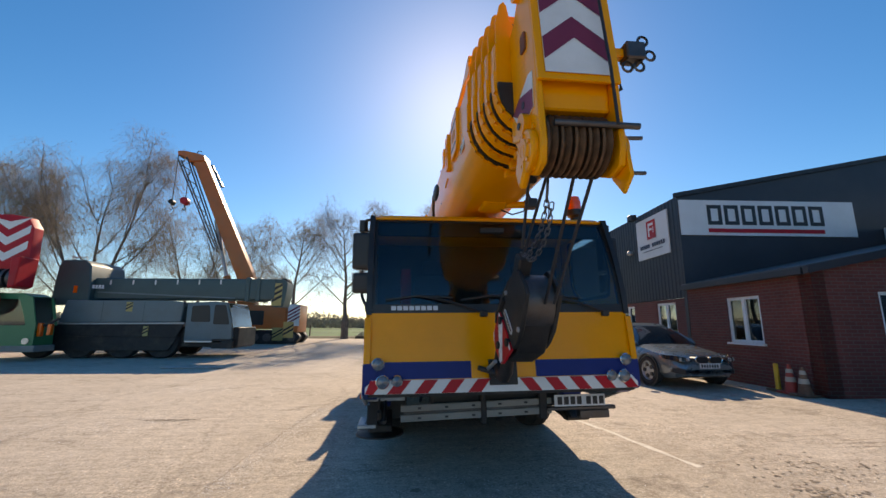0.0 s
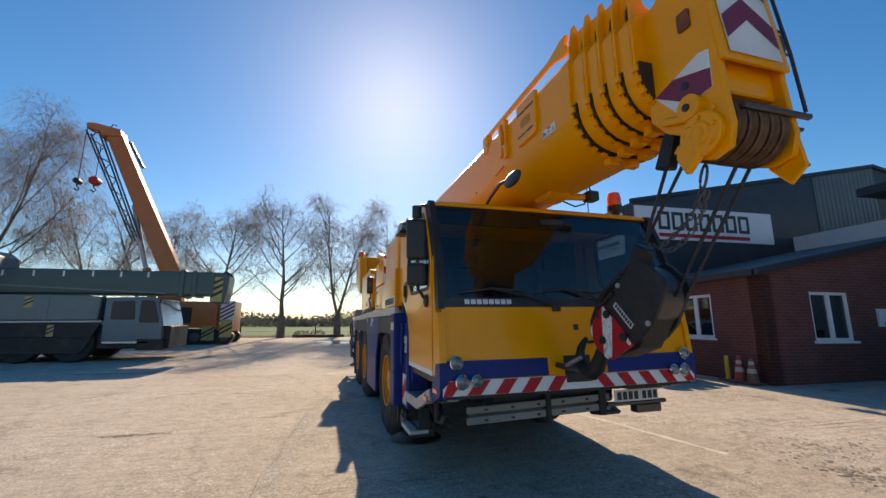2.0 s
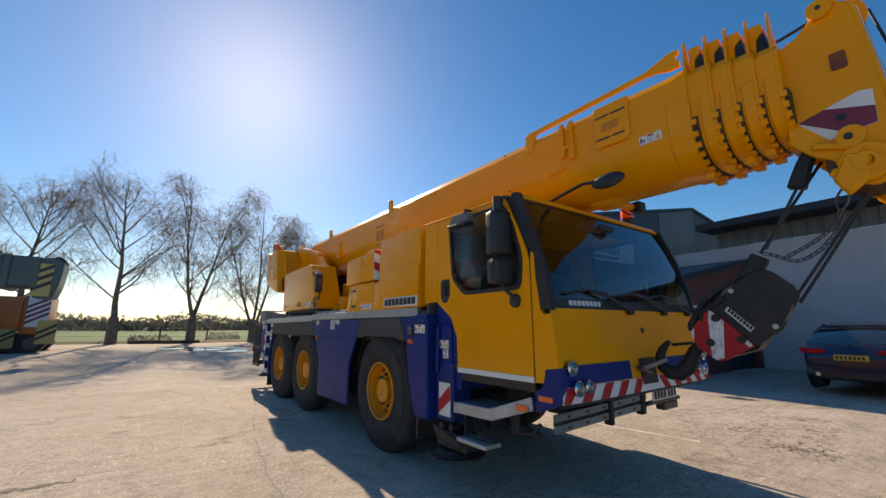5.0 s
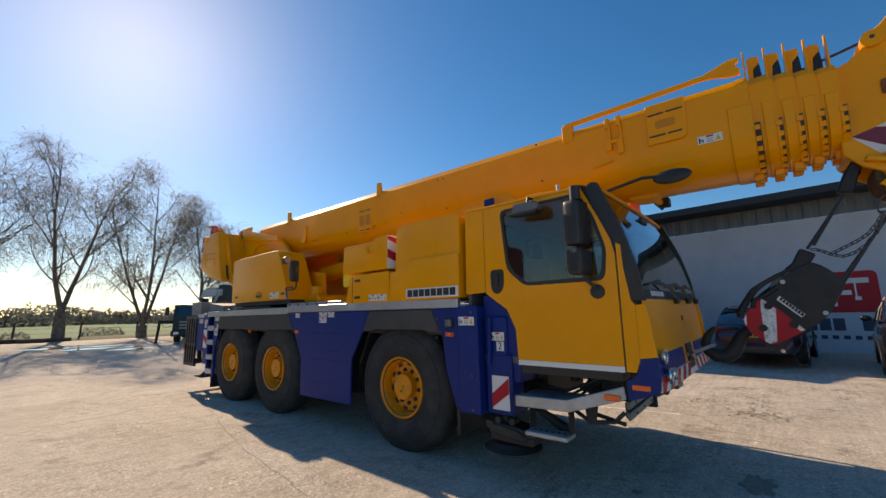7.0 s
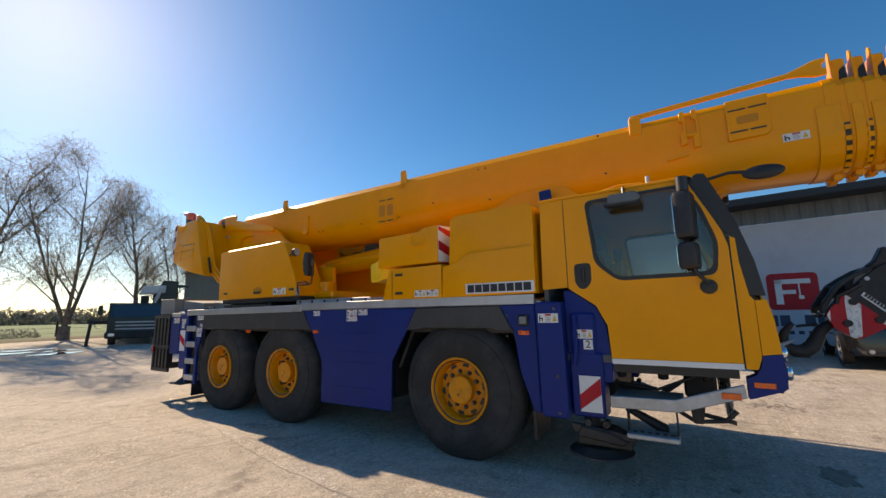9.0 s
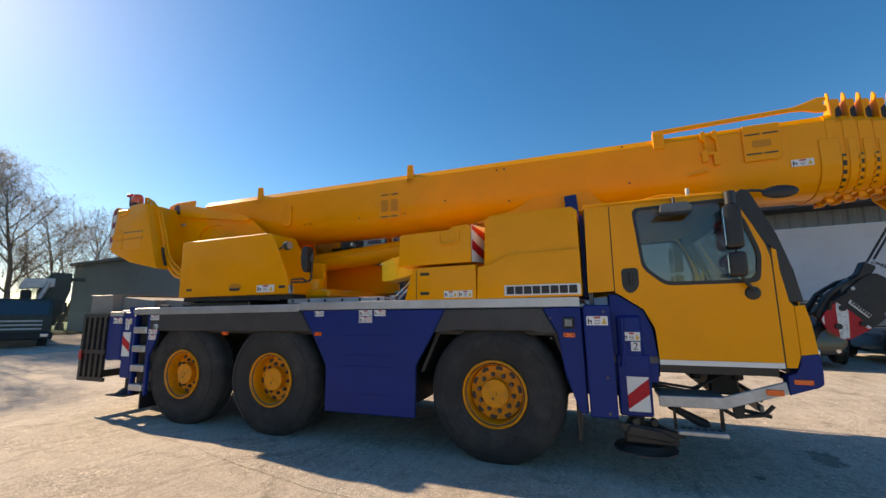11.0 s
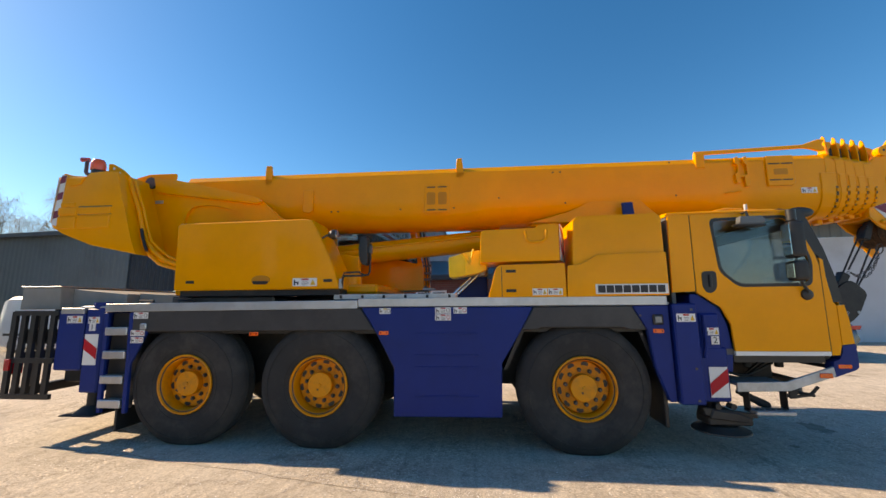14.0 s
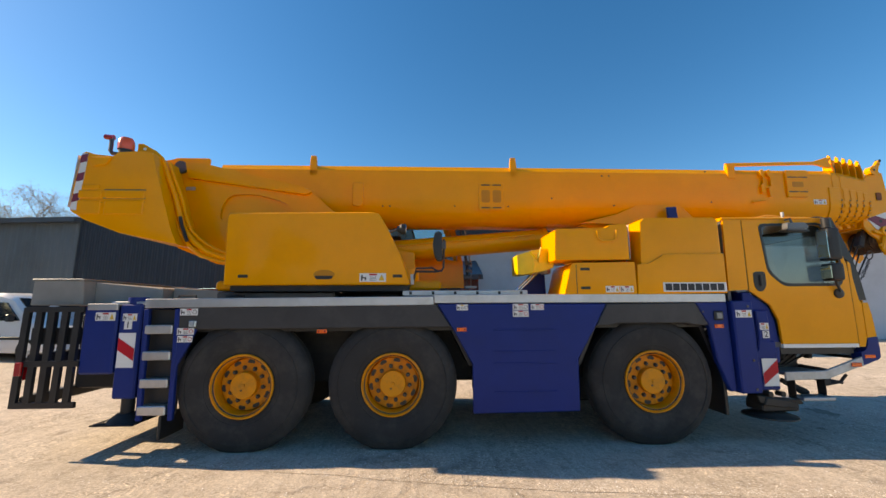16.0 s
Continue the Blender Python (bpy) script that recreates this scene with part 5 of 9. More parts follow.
P("operator_cab_roof", box(B(), 1.62, 2.45, 8.85, 10.22, 3.235, 3.28, 0.02), YELLOW)
P("operator_console", prism(B(), [(9.0, 1.95), (9.02, 2.32), (8.85, 2.45), (8.74, 2.36), (8.70, 1.95)], "x", 1.75, 2.3, 0.02), BLACK)
for x, y, r, m in ((1.60, 8.45, 0.016, STEEL), (1.60, 8.38, 0.012, GALV), (1.70, 8.42, 0.012, BLACK)):
    P("cab_pipe", tube(B(), [(x, y, 1.68), (x, y - 0.01, 2.2), (x, y + 0.05, 2.62), (x, y + 0.12, 3.0)], r), m)
for z in (2.02, 2.12, 2.24):
    P("pipe_clip", box(B(), 1.57, 1.64, 8.36, 8.47, z, z + 0.035, 0.004), STEEL)
P("cab_step", box(B(), 1.45, 1.64, 8.30, 8.48, 1.86, 1.895, 0.006), GALV)
P("operator_seat", box(B(), 1.8, 2.2, 9.5, 10.0, 2.0, 2.75, 0.06, 2), SEATCLOTH)
# superstructure frame, winch and counterweight
frame_pts = [(12.62, 3.52), (12.44, 3.56), (11.9, 3.435), (10.66, 3.13), (10.35, 2.86), (10.05, 2.66), (10.0, 1.88), (11.2, 1.88), (11.4, 2.0), (11.69, 2.13), (11.94, 2.19), (12.32, 2.34), (12.5, 2.7)]
recess = rounded([(11.83, 2.70), (11.80, 2.92), (11.70, 3.07), (11.38, 3.075), (11.03, 2.985), (10.86, 2.86), (10.95, 2.70)], 0.12, 5)
P("frame_plate", plate(frame_pts, [recess], "x", 0.52, 0.56), YELLOW, "yellow superstructure side plate", None, False)
P("frame_web", prism(B(), frame_pts, "x", 0.562, 0.59), YELLOW)
P("frame_plate", prism(B(), frame_pts, "x", 1.70, 1.77, 0.012), YELLOW, "yellow superstructure side plate")
P("frame_arm", prism(B(), [(12.30, 3.50), (11.95, 3.455), (10.72, 3.165), (10.62, 3.10), (10.70, 3.06), (11.70, 3.20), (12.25, 3.28)], "x", 0.47, 0.525, 0.014, 2), YELLOW, "yellow arm rib along the side plate")
for dy, r in ((0.0, 0.034), (0.075, 0.026), (-0.07, 0.02)):
    P("frame_rib", tube(B(), [(0.15, 12.36 + dy, 3.36), (0.15, 12.27 + dy, 3.14), (0.15, 12.18 + dy, 2.94), (0.15, 12.10 + dy, 2.68), (0.15, 12.02 + dy, 2.50), (0.15, 11.90 + dy, 2.36 - dy * 0.4), (0.15, 11.74 + dy, 2.24 - dy * 0.6), (0.15, 11.55, 2.18 - dy * 0.8), (0.15, 11.3, 2.15 - dy * 0.8)], r, 10), YELLOW, "yellow curved pipe beside the weight")
P("rib_cable", tube(B(), [(0.08, 12.06, 2.66), (0.08, 12.03, 2.55), (0.08, 11.98, 2.42), (0.08, 11.95, 2.36)], 0.02), BLACK)
P("pivot_pin", cyl(B(), (0.48, 12.36, 3.43), (0.52, 12.36, 3.43), 0.085, seg=24), STEEL, "dark boom pivot pin")
P("pivot_pin", cyl(B(), (1.77, 12.36, 3.43), (1.82, 12.36, 3.43), 0.085, seg=24), STEEL)
P("name_tag", box(B(), 0.508, 0.519, 12.16, 12.28, 3.12, 3.165), GALV)
P("winch_drum", cyl(B(), (0.62, 11.75, 2.55), (1.67, 11.75, 2.55), 0.3, seg=28), ROPE)
P("winch_cheek", cyl(B(), (0.6, 11.75, 2.55), (0.63, 11.75, 2.55), 0.42, seg=28), YELLOW)
cw = [(13.20, 3.41), (13.16, 3.435), (13.06, 3.40), (12.84, 3.38), (12.78, 3.43), (12.54, 3.445), (12.38, 3.42), (12.33, 3.23), (12.09, 2.49), (12.0, 2.30), (12.68, 2.44), (13.10, 2.60), (13.26, 2.70), (13.26, 3.0)]
P("counterweight", prism(B(), cw, "x", -0.03, 2.32, 0.025, 2), YELLOW, "yellow counterweight block")
for z in (2.853, 2.956):
    P("weight_groove", box(B(), -0.034, -0.026, 12.41, 12.89, z - 0.007, z + 0.007), STEEL)
P("weight_tab", box(B(), -0.042, -0.02, 12.95, 13.15, 2.965, 3.02, 0.006), YELLOW)
for y0, y1, z0, z1 in ((12.42, 12.87, 2.66, 2.95), (12.91, 13.18, 2.66, 2.95)):
    P("weight_groove", box(B(), -0.036, -0.028, y0, y1, z0 + 0.14, z0 + 0.155), BLACK)
    P("weight_block", box(B(), -0.045, -0.02, y0, y1, z0, z1 - 0.12, 0.01), YELLOW)
    P("weight_block", box(B(), -0.045, -0.02, y0, y1, z1 - 0.1, z1, 0.01), YELLOW)
P("weight_eye", prism(B(), [(12.84, 3.36), (12.90, 3.26), (13.06, 3.24), (13.13, 3.36)], "x", -0.05, -0.025, 0.008), YELLOW)
stripes("rear_board", crane, [(2.32, 13.285, 2.75), (-0.03, 13.285, 2.75), (-0.03, 13.235, 3.38), (2.32, 13.235, 3.38)], 6, 0.12, -1)
sb = P("side_board", prism(B(), [(13.255, 2.72), (13.17, 2.70), (13.12, 3.40), (13.19, 3.41)], "x", -0.036, -0.0315), WHITE, "white and faded red board edge", None, False)
for z in (2.80, 3.05, 3.28):
    bm = B()
    bm.faces.new([bm.verts.new((-0.0385, y - (zz - 2.72) * 0.08, zz)) for y, zz in ((13.25, z), (13.172, z + 0.02), (13.172, z + 0.12), (13.25, z + 0.10))])
    part("red_stripe", bm, PURPLE, sb, "", False)
P("top_bracket", prism(B(), [(12.66, 3.40), (12.66, 3.59), (12.60, 3.59), (12.44, 3.50), (12.34, 3.41), (12.34, 3.36)], "x", 0.1, 0.13, 0.004), YELLOW)
for y, z in ((12.57, 3.52), (12.48, 3.45), (12.485, 3.40)):
    P("bracket_hole", cyl(B(), (0.096, y, z), (0.1, y, z), 0.018, seg=12), WHITE)
P("lifting_ear", prism(B(), rounded([(12.5, 3.5), (12.02, 3.48), (12.02, 3.585), (12.5, 3.585)], 0.04), "x", 0.56, 0.58, 0.004), YELLOW)
bc = P("beacon_base", cyl(B(), (0.05, 12.76, 3.42), (0.05, 12.76, 3.48), 0.075, 0.075), BLACK)
P("beacon", lathe(B(), [(0.085, 3.48), (0.088, 3.54), (0.082, 3.59), (0.06, 3.63), (0.02, 3.645), (0.001, 3.645)], (0.05, 12.76, 0), "z", 24), BEACON, "orange-red rotating beacon", bc)
P("alarm_post", tube(B(), [(0.05, 12.82, 3.43), (0.05, 12.92, 3.44), (0.05, 12.94, 3.47), (0.05, 12.94, 3.64)], 0.024), STEEL)
P("alarm_lamp", cyl(B(), (0.05, 12.92, 3.64), (0.05, 13.02, 3.65), 0.032), TAIL)

# luffing cylinder
P("luffing_cylinder", cyl(B(), (CX, 9.95, 2.365), (CX, 7.35, 2.58), 0.155, seg=32), YELLOW, "yellow hydraulic luffing cylinder")
P("cylinder_head", cyl(B(), (CX, 7.35, 2.58), (CX, 7.28, 2.586), 0.17, seg=28), YELLOW)
P("cylinder_rod", cyl(B(), (CX, 7.3, 2.60), (CX, 6.55, 2.66), 0.085, seg=24), CHROME)
P("cylinder_eye", cyl(B(), (CX - 0.2, 6.5, 2.67), (CX + 0.2, 6.5, 2.67), 0.13, seg=24), YELLOW)
P("cylinder_pipe", tube(B(), [(CX - 0.15, 9.7, 2.44), (CX - 0.15, 8.6, 2.53), (CX - 0.155, 7.5, 2.62)], 0.018), YELLOW)
P("lever_frame", prism(B(), [(7.95, 1.66), (7.62, 2.1), (7.5, 2.12), (7.48, 1.66)], "x", 0.55, 0.62, 0.01), BLUE)
P("lever", cyl(B(), (0.5, 7.95, 1.7), (0.5, 7.6, 2.02), 0.02), CHROME)
P("lever", cyl(B(), (0.44, 8.0, 1.7), (0.44, 7.7, 1.98), 0.015), CHROME)
SAFETY = surf("safety_yellow", (0.80, 0.55, 0.01), 0.08, 5.0, 0.4, 0, 0.03, 40, 0.1, (0.4, 0.3, 0.05), 0.3, 4.0)
yc = P("yellow_case", prism(B(), [(7.965, 2.205), (7.96, 1.965), (7.90, 1.955), (7.60, 2.01), (7.50, 2.05), (7.50, 2.27), (7.60, 2.29), (7.76, 2.265)], "x", 0.12, 0.46, 0.02, 2), SAFETY, "bright yellow plastic case behind the tool box")
P("case_rib", box(B(), 0.112, 0.122, 7.74, 7.77, 1.99, 2.24, 0.004), SAFETY, "", yc)
P("case_strap", tube(B(), [(0.10, 7.80, 2.25), (0.105, 7.74, 2.18), (0.11, 7.70, 2.12), (0.11, 7.66, 2.30)], 0.012), SAFETY, "", yc)
P("lamp_pot", lathe(B(), [(0.05, 1.98), (0.07, 2.0), (0.07, 2.12), (0.05, 2.14), (0.001, 2.14)], (0.35, 7.55, 0), "z", 18), GALV)

# engine covers and tool boxes on the deck
eng = [(6.56, 1.705), (6.52, 2.58), (6.46, 2.625), (5.60, 2.64), (5.545, 2.60), (5.535, 1.715)]
P("engine_cover", prism(B(), eng, "x", -0.15, 2.44, 0.03, 2), YELLOW, "yellow engine cover")
low = [(6.62, 1.705), (6.605, 2.055), (6.46, 2.07), (6.36, 2.12), (6.28, 2.175), (5.54, 2.19), (5.537, 1.715)]
P("engine_cover_lower", prism(B(), low, "x", -0.182, -0.13, 0.014, 2), YELLOW, "yellow lower engine cover")
lab = P("name_plate", box(B(), -0.188, -0.180, 5.55, 6.315, 1.733, 1.842), WHITE, "white plate with black brand blocks", None, False)
brand_bars(lab, (-0.1895, 6.295, 1.748), (0, -1, 0), (0, 0, 1), 0.72, 0.08, 8, INK)
P("exhaust_gap", box(B(), 0.06, 2.2, 5.492, 5.53, 1.7, 2.58), BLUE)
P("deck_post", prism(B(), [(5.53, 2.6), (5.68, 2.6), (5.70, 2.95), (5.56, 2.96)], "x", 0.585, 0.615, 0.006), BLUE, "blue upright behind the cab")
P("boom_stiffener", prism(B(), [(6.9, 2.74), (6.35, 2.88), (5.86, 3.10), (5.5, 3.10), (5.2, 2.80), (6.0, 2.72)], "x", 0.715, 0.76, 0.006), YELLOW)
tool = [(7.58, 2.105), (7.565, 2.47), (7.53, 2.485), (6.94, 2.50), (6.90, 2.535), (6.72, 2.55), (6.68, 2.52), (6.68, 2.115)]
P("tool_box", prism(B(), tool, "x", -0.16, 0.5, 0.018, 2), YELLOW, "yellow tool box with a recessed handle")
P("handle_recess", tube(B(), [(-0.166, 7.06, 2.46), (-0.166, 7.05, 2.37), (-0.166, 7.0, 2.335), (-0.166, 6.88, 2.335), (-0.166, 6.83, 2.37), (-0.166, 6.82, 2.47)], 0.018), YELLOW)
b = stripes("warning_board", crane, [(-0.16, 6.672, 2.12), (0.14, 6.572, 2.12), (0.14, 6.572, 2.54), (-0.16, 6.672, 2.54)], 1, 0.0)
for k in list(b.children):
    bpy.data.objects.remove(k)
for z in (2.13, 2.36):
    bm = B()
    bm.faces.new([bm.verts.new((x, 6.672 - (x + 0.16) / 3 - 0.006, zz)) for x, zz in ((-0.16, z + 0.13), (0.14, z - 0.01 if z > 2.2 else 2.125), (0.14, z + 0.10), (-0.16, min(2.535, z + 0.24)))])
    part("red_stripe", bm, RED, b, "", False)
lb = [(7.49, 1.70), (7.40, 2.04), (7.36, 2.075), (6.63, 2.085), (6.625, 1.705)]
P("battery_box", prism(B(), lb, "x", -0.176, 0.5, 0.012, 2), YELLOW, "yellow locker with two latches")
P("locker_seam", box(B(), -0.179, -0.1755, 7.335, 7.342, 1.71, 2.05), BLACK)
for z in (1.78, 2.0):
    P("latch", box(B(), -0.184, -0.174, 7.18, 7.29, z - 0.016, z + 0.016, 0.003), BLACK)
sticker(crane, (-0.177, 6.92, 1.765), 0.16, 0.075)
sticker(crane, (-0.177, 6.75, 1.765), 0.16, 0.075)


# ---- driver's cab ----
door = [(5.235, 2.60), (4.21, 2.612), (4.078, 2.33), (3.998, 2.14), (3.970, 2.02), (3.968, 1.12), (4.90, 1.12), (4.915, 1.40), (5.0, 1.58), (5.235, 1.745)]
hole = rounded([(5.01, 2.53), (4.25, 2.55), (4.15, 2.36), (4.06, 2.06), (4.09, 1.835), (4.79, 1.83), (4.955, 1.98)], 0.07)
gap = rounded([(5.04, 2.56), (4.235, 2.58), (4.12, 2.37), (4.03, 2.06), (4.06, 1.80), (4.80, 1.795), (4.985, 1.965)], 0.07)
for sx, name in ((1, "left"), (-1, "right")):
    X = (lambda x: x) if sx > 0 else mx
    def PX(nm, pts, holes, x0, x1, mat, lb="", par=None):
        return P(nm, plate(pts, holes, "x", *sorted((X(x0), X(x1)))), mat, lb, par, False)
    d = PX("cab_door", door, [hole], -0.135, -0.105, YELLOW, "yellow cab door with a large window")
    PX("window_seal", gap, [hole], -0.139, -0.102, BLACK, "black rubber window surround", d)
    PX("door_glass", hole, [], -0.122, -0.118, GLASS, "tinted door glass", d)
    PX("door_strip", [(4.90, 1.075), (3.968, 1.075), (3.968, 1.118), (4.90, 1.118)], [], -0.137, -0.10, WHITE, "white strip along the door bottom", d)
    h = PX("handle_recess", rounded([(5.17, 1.97), (5.02, 1.975), (5.02, 1.80), (5.07, 1.735), (5.13, 1.735), (5.17, 1.80)], 0.04), [], -0.141, -0.134, BLACK, "black recessed door handle", d)
    P("grip", cyl(B(), (X(-0.148), 5.09, 1.80), (X(-0.148), 5.09, 1.93), 0.016), BLACK, "", d)
    PX("cab_rear_panel", [(5.485, 1.745), (5.47, 2.60), (5.245, 2.605), (5.245, 1.755)], [], -0.13, -0.10, YELLOW)
    PX("door_seam", [(5.243, 2.60), (5.237, 2.60), (5.237, 1.75), (5.243, 1.75)], [], -0.128, -0.10, BLACK)
    PX("front_seam", [(4.207, 2.612), (4.075, 2.33), (3.995, 2.14), (3.967, 2.02), (3.965, 1.08), (3.957, 1.08), (3.959, 2.02), (3.985, 2.145), (4.065, 2.335), (4.19, 2.615)], [], -0.128, -0.10, BLACK)
    PX("a_pillar", [(4.188, 2.617), (4.063, 2.335), (3.983, 2.145), (3.925, 2.08), (3.92, 1.9), (3.882, 1.632), (3.78, 1.625), (3.82, 1.9), (3.90, 2.21), (3.98, 2.42), (4.07, 2.64), (4.12, 2.65)], [], -0.127, -0.075, BLACK, "black windscreen pillar")
    PX("corner_strip", [(3.957, 2.02), (3.955, 1.08), (3.885, 1.08), (3.853, 1.17), (3.853, 1.595), (3.88, 1.63), (3.917, 1.9), (3.922, 2.08), (3.955, 2.10)], [], -0.131, -0.09, YELLOW, "yellow strip beside the door")
    PX("corner_panel", [(3.85, 1.592), (3.85, 1.185), (3.732, 1.20), (3.752, 1.45), (3.78, 1.60)], [], -0.136, -0.08, YELLOW, "yellow corner panel")
    PX("bumper_corner", [(3.96, 1.015), (3.96, 0.862), (3.755, 0.935), (3.728, 0.96), (3.722, 1.05), (3.73, 1.197), (3.85, 1.182), (3.865, 1.10), (3.90, 1.04)], [], -0.14, -0.02, BLUE, "blue bumper corner")
    P("corner_lamp", box(B(), *sorted((X(-0.147), X(-0.136))), 3.795, 3.925, 0.95, 0.99, 0.004), AMBER, "orange indicator")
    # mirrors
    arm = P("mirror_arm", tube(B(), [(X(-0.10), 4.16, 2.62), (X(-0.17), 4.2, 2.62), (X(-0.205), 4.235, 2.56), (X(-0.205), 4.235, 1.95), (X(-0.20), 4.2, 1.82), (X(-0.17), 4.14, 1.75), (X(-0.14), 4.13, 1.71)], 0.016, 9), BLACK, "black mirror arm")
    P("mirror_foot", lathe(B(), [(0.06, X(-0.135)), (0.055, X(-0.155)), (0.03, X(-0.165)), (0.001, X(-0.166))], (0, 4.13, 1.71), "x", 20), BLACK, "", arm)
    P("arm_cap", cyl(B(), (X(-0.205), 4.235, 2.5), (X(-0.205), 4.235, 2.62), 0.045), BLACK, "", arm)
    for z0, z1, w in ((2.10, 2.485, 0.10), (1.855, 2.065, 0.095)):
        bm = box(B(), -w, w, -0.065, 0.065, z0, z1, 0.045, 4)
        bm.transform(Matrix.Translation((X(-0.205), 4.235, 0)) @ Matrix.Rotation(radians(-12 * sx), 4, "Z"))
        P("mirror_shell", bm, BLACK, "black mirror housing", arm)
        bm = box(B(), -w * 0.85, w * 0.85, 0.066, 0.07, z0 + 0.03, z1 - 0.03)
        bm.transform(Matrix.Translation((X(-0.205), 4.235, 0)) @ Matrix.Rotation(radians(-12 * sx), 4, "Z"))
        P("mirror_glass", bm, MIRROR, "", arm)
# left sun visor mirror over the door
km = P("kerb_mirror", prism(B(), rounded([(4.80, 2.545), (4.58, 2.55), (4.535, 2.49), (4.58, 2.455), (4.81, 2.46)], 0.02), "x", -0.29, -0.21, 0.015, 2), MIRRORGREY, "dark grey kerb mirror over the door")
P("mirror_hood", prism(B(), [(4.85, 2.462), (4.545, 2.455), (4.57, 2.432), (4.83, 2.438)], "x", -0.31, -0.2, 0.006), BLACK, "black lower lip of the mirror", km)
P("kerb_mirror_arm", tube(B(), [(-0.12, 4.68, 2.61), (-0.2, 4.68, 2.61), (-0.24, 4.68, 2.48)], 0.014), BLACK)


def fy(x, z):
    """The curved front of the cab."""
    c = ((x - CX) / 1.27) ** 2
    y = 3.705 + 0.015 * c + 0.09 * max(0.0, abs(x - CX) - 1.1)
    if z < 1.655:
        return y + 0.07 * max(0.0, (z - 1.0) / 0.65)
    t = (z - 1.655) / 0.96
    return y + 0.07 + 0.13 * t + 0.19 * t * t


def front(x0, x1, z0, z1, off=0.0, nx=20, nz=4, thick=0.012, topz=None):
    """A curved panel on the cab front."""
    bm = B()
    grids = []
    for d in (0.0, thick):
        g = []
        for j in range(nz + 1):
            row = []
            for i in range(nx + 1):
                x = x0 + (x1 - x0) * i / nx
                zt = topz(x) if topz else z1
                z = z0 + (zt - z0) * j / nz
                row.append(bm.verts.new((x, fy(x, z) + off + d, z)))
            g.append(row)
        grids.append(g)
    a, b = grids
    for j in range(nz):
        for i in range(nx):
            bm.faces.new((a[j][i], a[j][i + 1], a[j + 1][i + 1], a[j + 1][i]))
            bm.faces.new((b[j][i], b[j + 1][i], b[j + 1][i + 1], b[j][i + 1]))
    for j in range(nz):
        for i in (0, nx):
            bm.faces.new((a[j][i], a[j + 1][i], b[j + 1][i], b[j][i]))
    for i in range(nx):
        for j in (0, nz):
            bm.faces.new((a[j][i], b[j][i], b[j][i + 1], a[j][i + 1]))
    bmesh.ops.recalc_face_normals(bm, faces=bm.faces[:])
    return bm


P("front_panel", front(-0.10, 2.39, 1.06, 1.645), YELLOW, "yellow cab front panel")
P("blue_band", front(-0.115, 0.82, 1.065, 1.21, -0.006, 12, 2), BLUE, "blue front band")
P("blue_band", front(1.42, 2.405, 1.065, 1.21, -0.006, 12, 2), BLUE, "blue front band")
P("tow_recess", front(0.98, 1.24, 1.0, 1.22, -0.012, 4, 2), CHASSIS)
bump = P("bumper_board", front(-0.115, 2.405, 0.945, 1.06, -0.012, 24, 1), WHITE, "red and white striped front bumper board")
x = -0.115
while x < 2.40:
    sl = -0.09 if x < CX else 0.09
    bm = B()
    pts = []
    for (u, z) in ((0, 0.947), (0.118, 0.947), (0.118 + (-sl), 1.058), (-sl, 1.058)):
        xx = min(2.403, max(-0.113, x + u + (sl / 2)))
        pts.append(bm.verts.new((xx, fy(xx, z) - 0.0165, z)))
    if not (0.95 < x < 1.2):
        bm.faces.new(pts)
        part("red_stripe", bm, RED, bump, "", False)
    else:
        bm.free()
    x += 0.236
P("bumper_lower", front(-0.09, 2.38, 0.915, 0.944, 0.02, 16, 1, 0.1), CHASSIS)
for x, z, r in ((-0.005, 1.195, 0.05), (0.035, 1.05, 0.052), (0.16, 1.055, 0.045), (mx(-0.005), 1.2, 0.05), (mx(0.035), 1.055, 0.052), (mx(0.16), 1.06, 0.045)):
    y = fy(x, z) - 0.02
    l = P("headlight", lathe(B(), [(r * 1.12, 0.0), (r * 1.15, -0.02), (r, -0.03), (r * 0.95, -0.02), (0.001, -0.012)], (x, y, z), "y", 24), CHROME, "round headlight with chrome ring")
    P("lens", lathe(B(), [(r * 0.96, -0.021), (r * 0.7, -0.03), (0.001, -0.036)], (x, y, z), "y", 24), LAMPGLASS, "", l)
P("cap", box(B(), 1.12, 1.17, fy(1.145, 1.46) - 0.008, fy(1.145, 1.46) + 0.01, 1.435, 1.485, 0.004), BLACK)
# windscreen
P("screen_surround", front(-0.085, 2.375, 1.640, 1.72, -0.004, 24, 1, 0.02), BLACK, "black lower windscreen band")
P("windscreen", front(-0.075, 2.365, 1.72, 2.575, -0.002, 24, 10, 0.006), SCREEN, "large curved tinted windscreen")
P("screen_top", front(-0.085, 2.375, 2.575, 2.62, -0.003, 24, 1, 0.02), BLACK)
for x0, x1 in ((-0.09, -0.045), (2.335, 2.38)):
    P("screen_edge", front(x0, x1, 1.70, 2.60, -0.004, 1, 10, 0.02), BLACK)
for k in range(8):
    x = 0.10 + 0.055 * k
    bm = B()
    bm.faces.new([bm.verts.new((q, fy(q, z) - 0.008, z)) for q, z in ((x, 1.665), (x + 0.044, 1.665), (x + 0.044, 1.705), (x, 1.705))])
    P("brand_block", bm, BOARD, "", None, False)
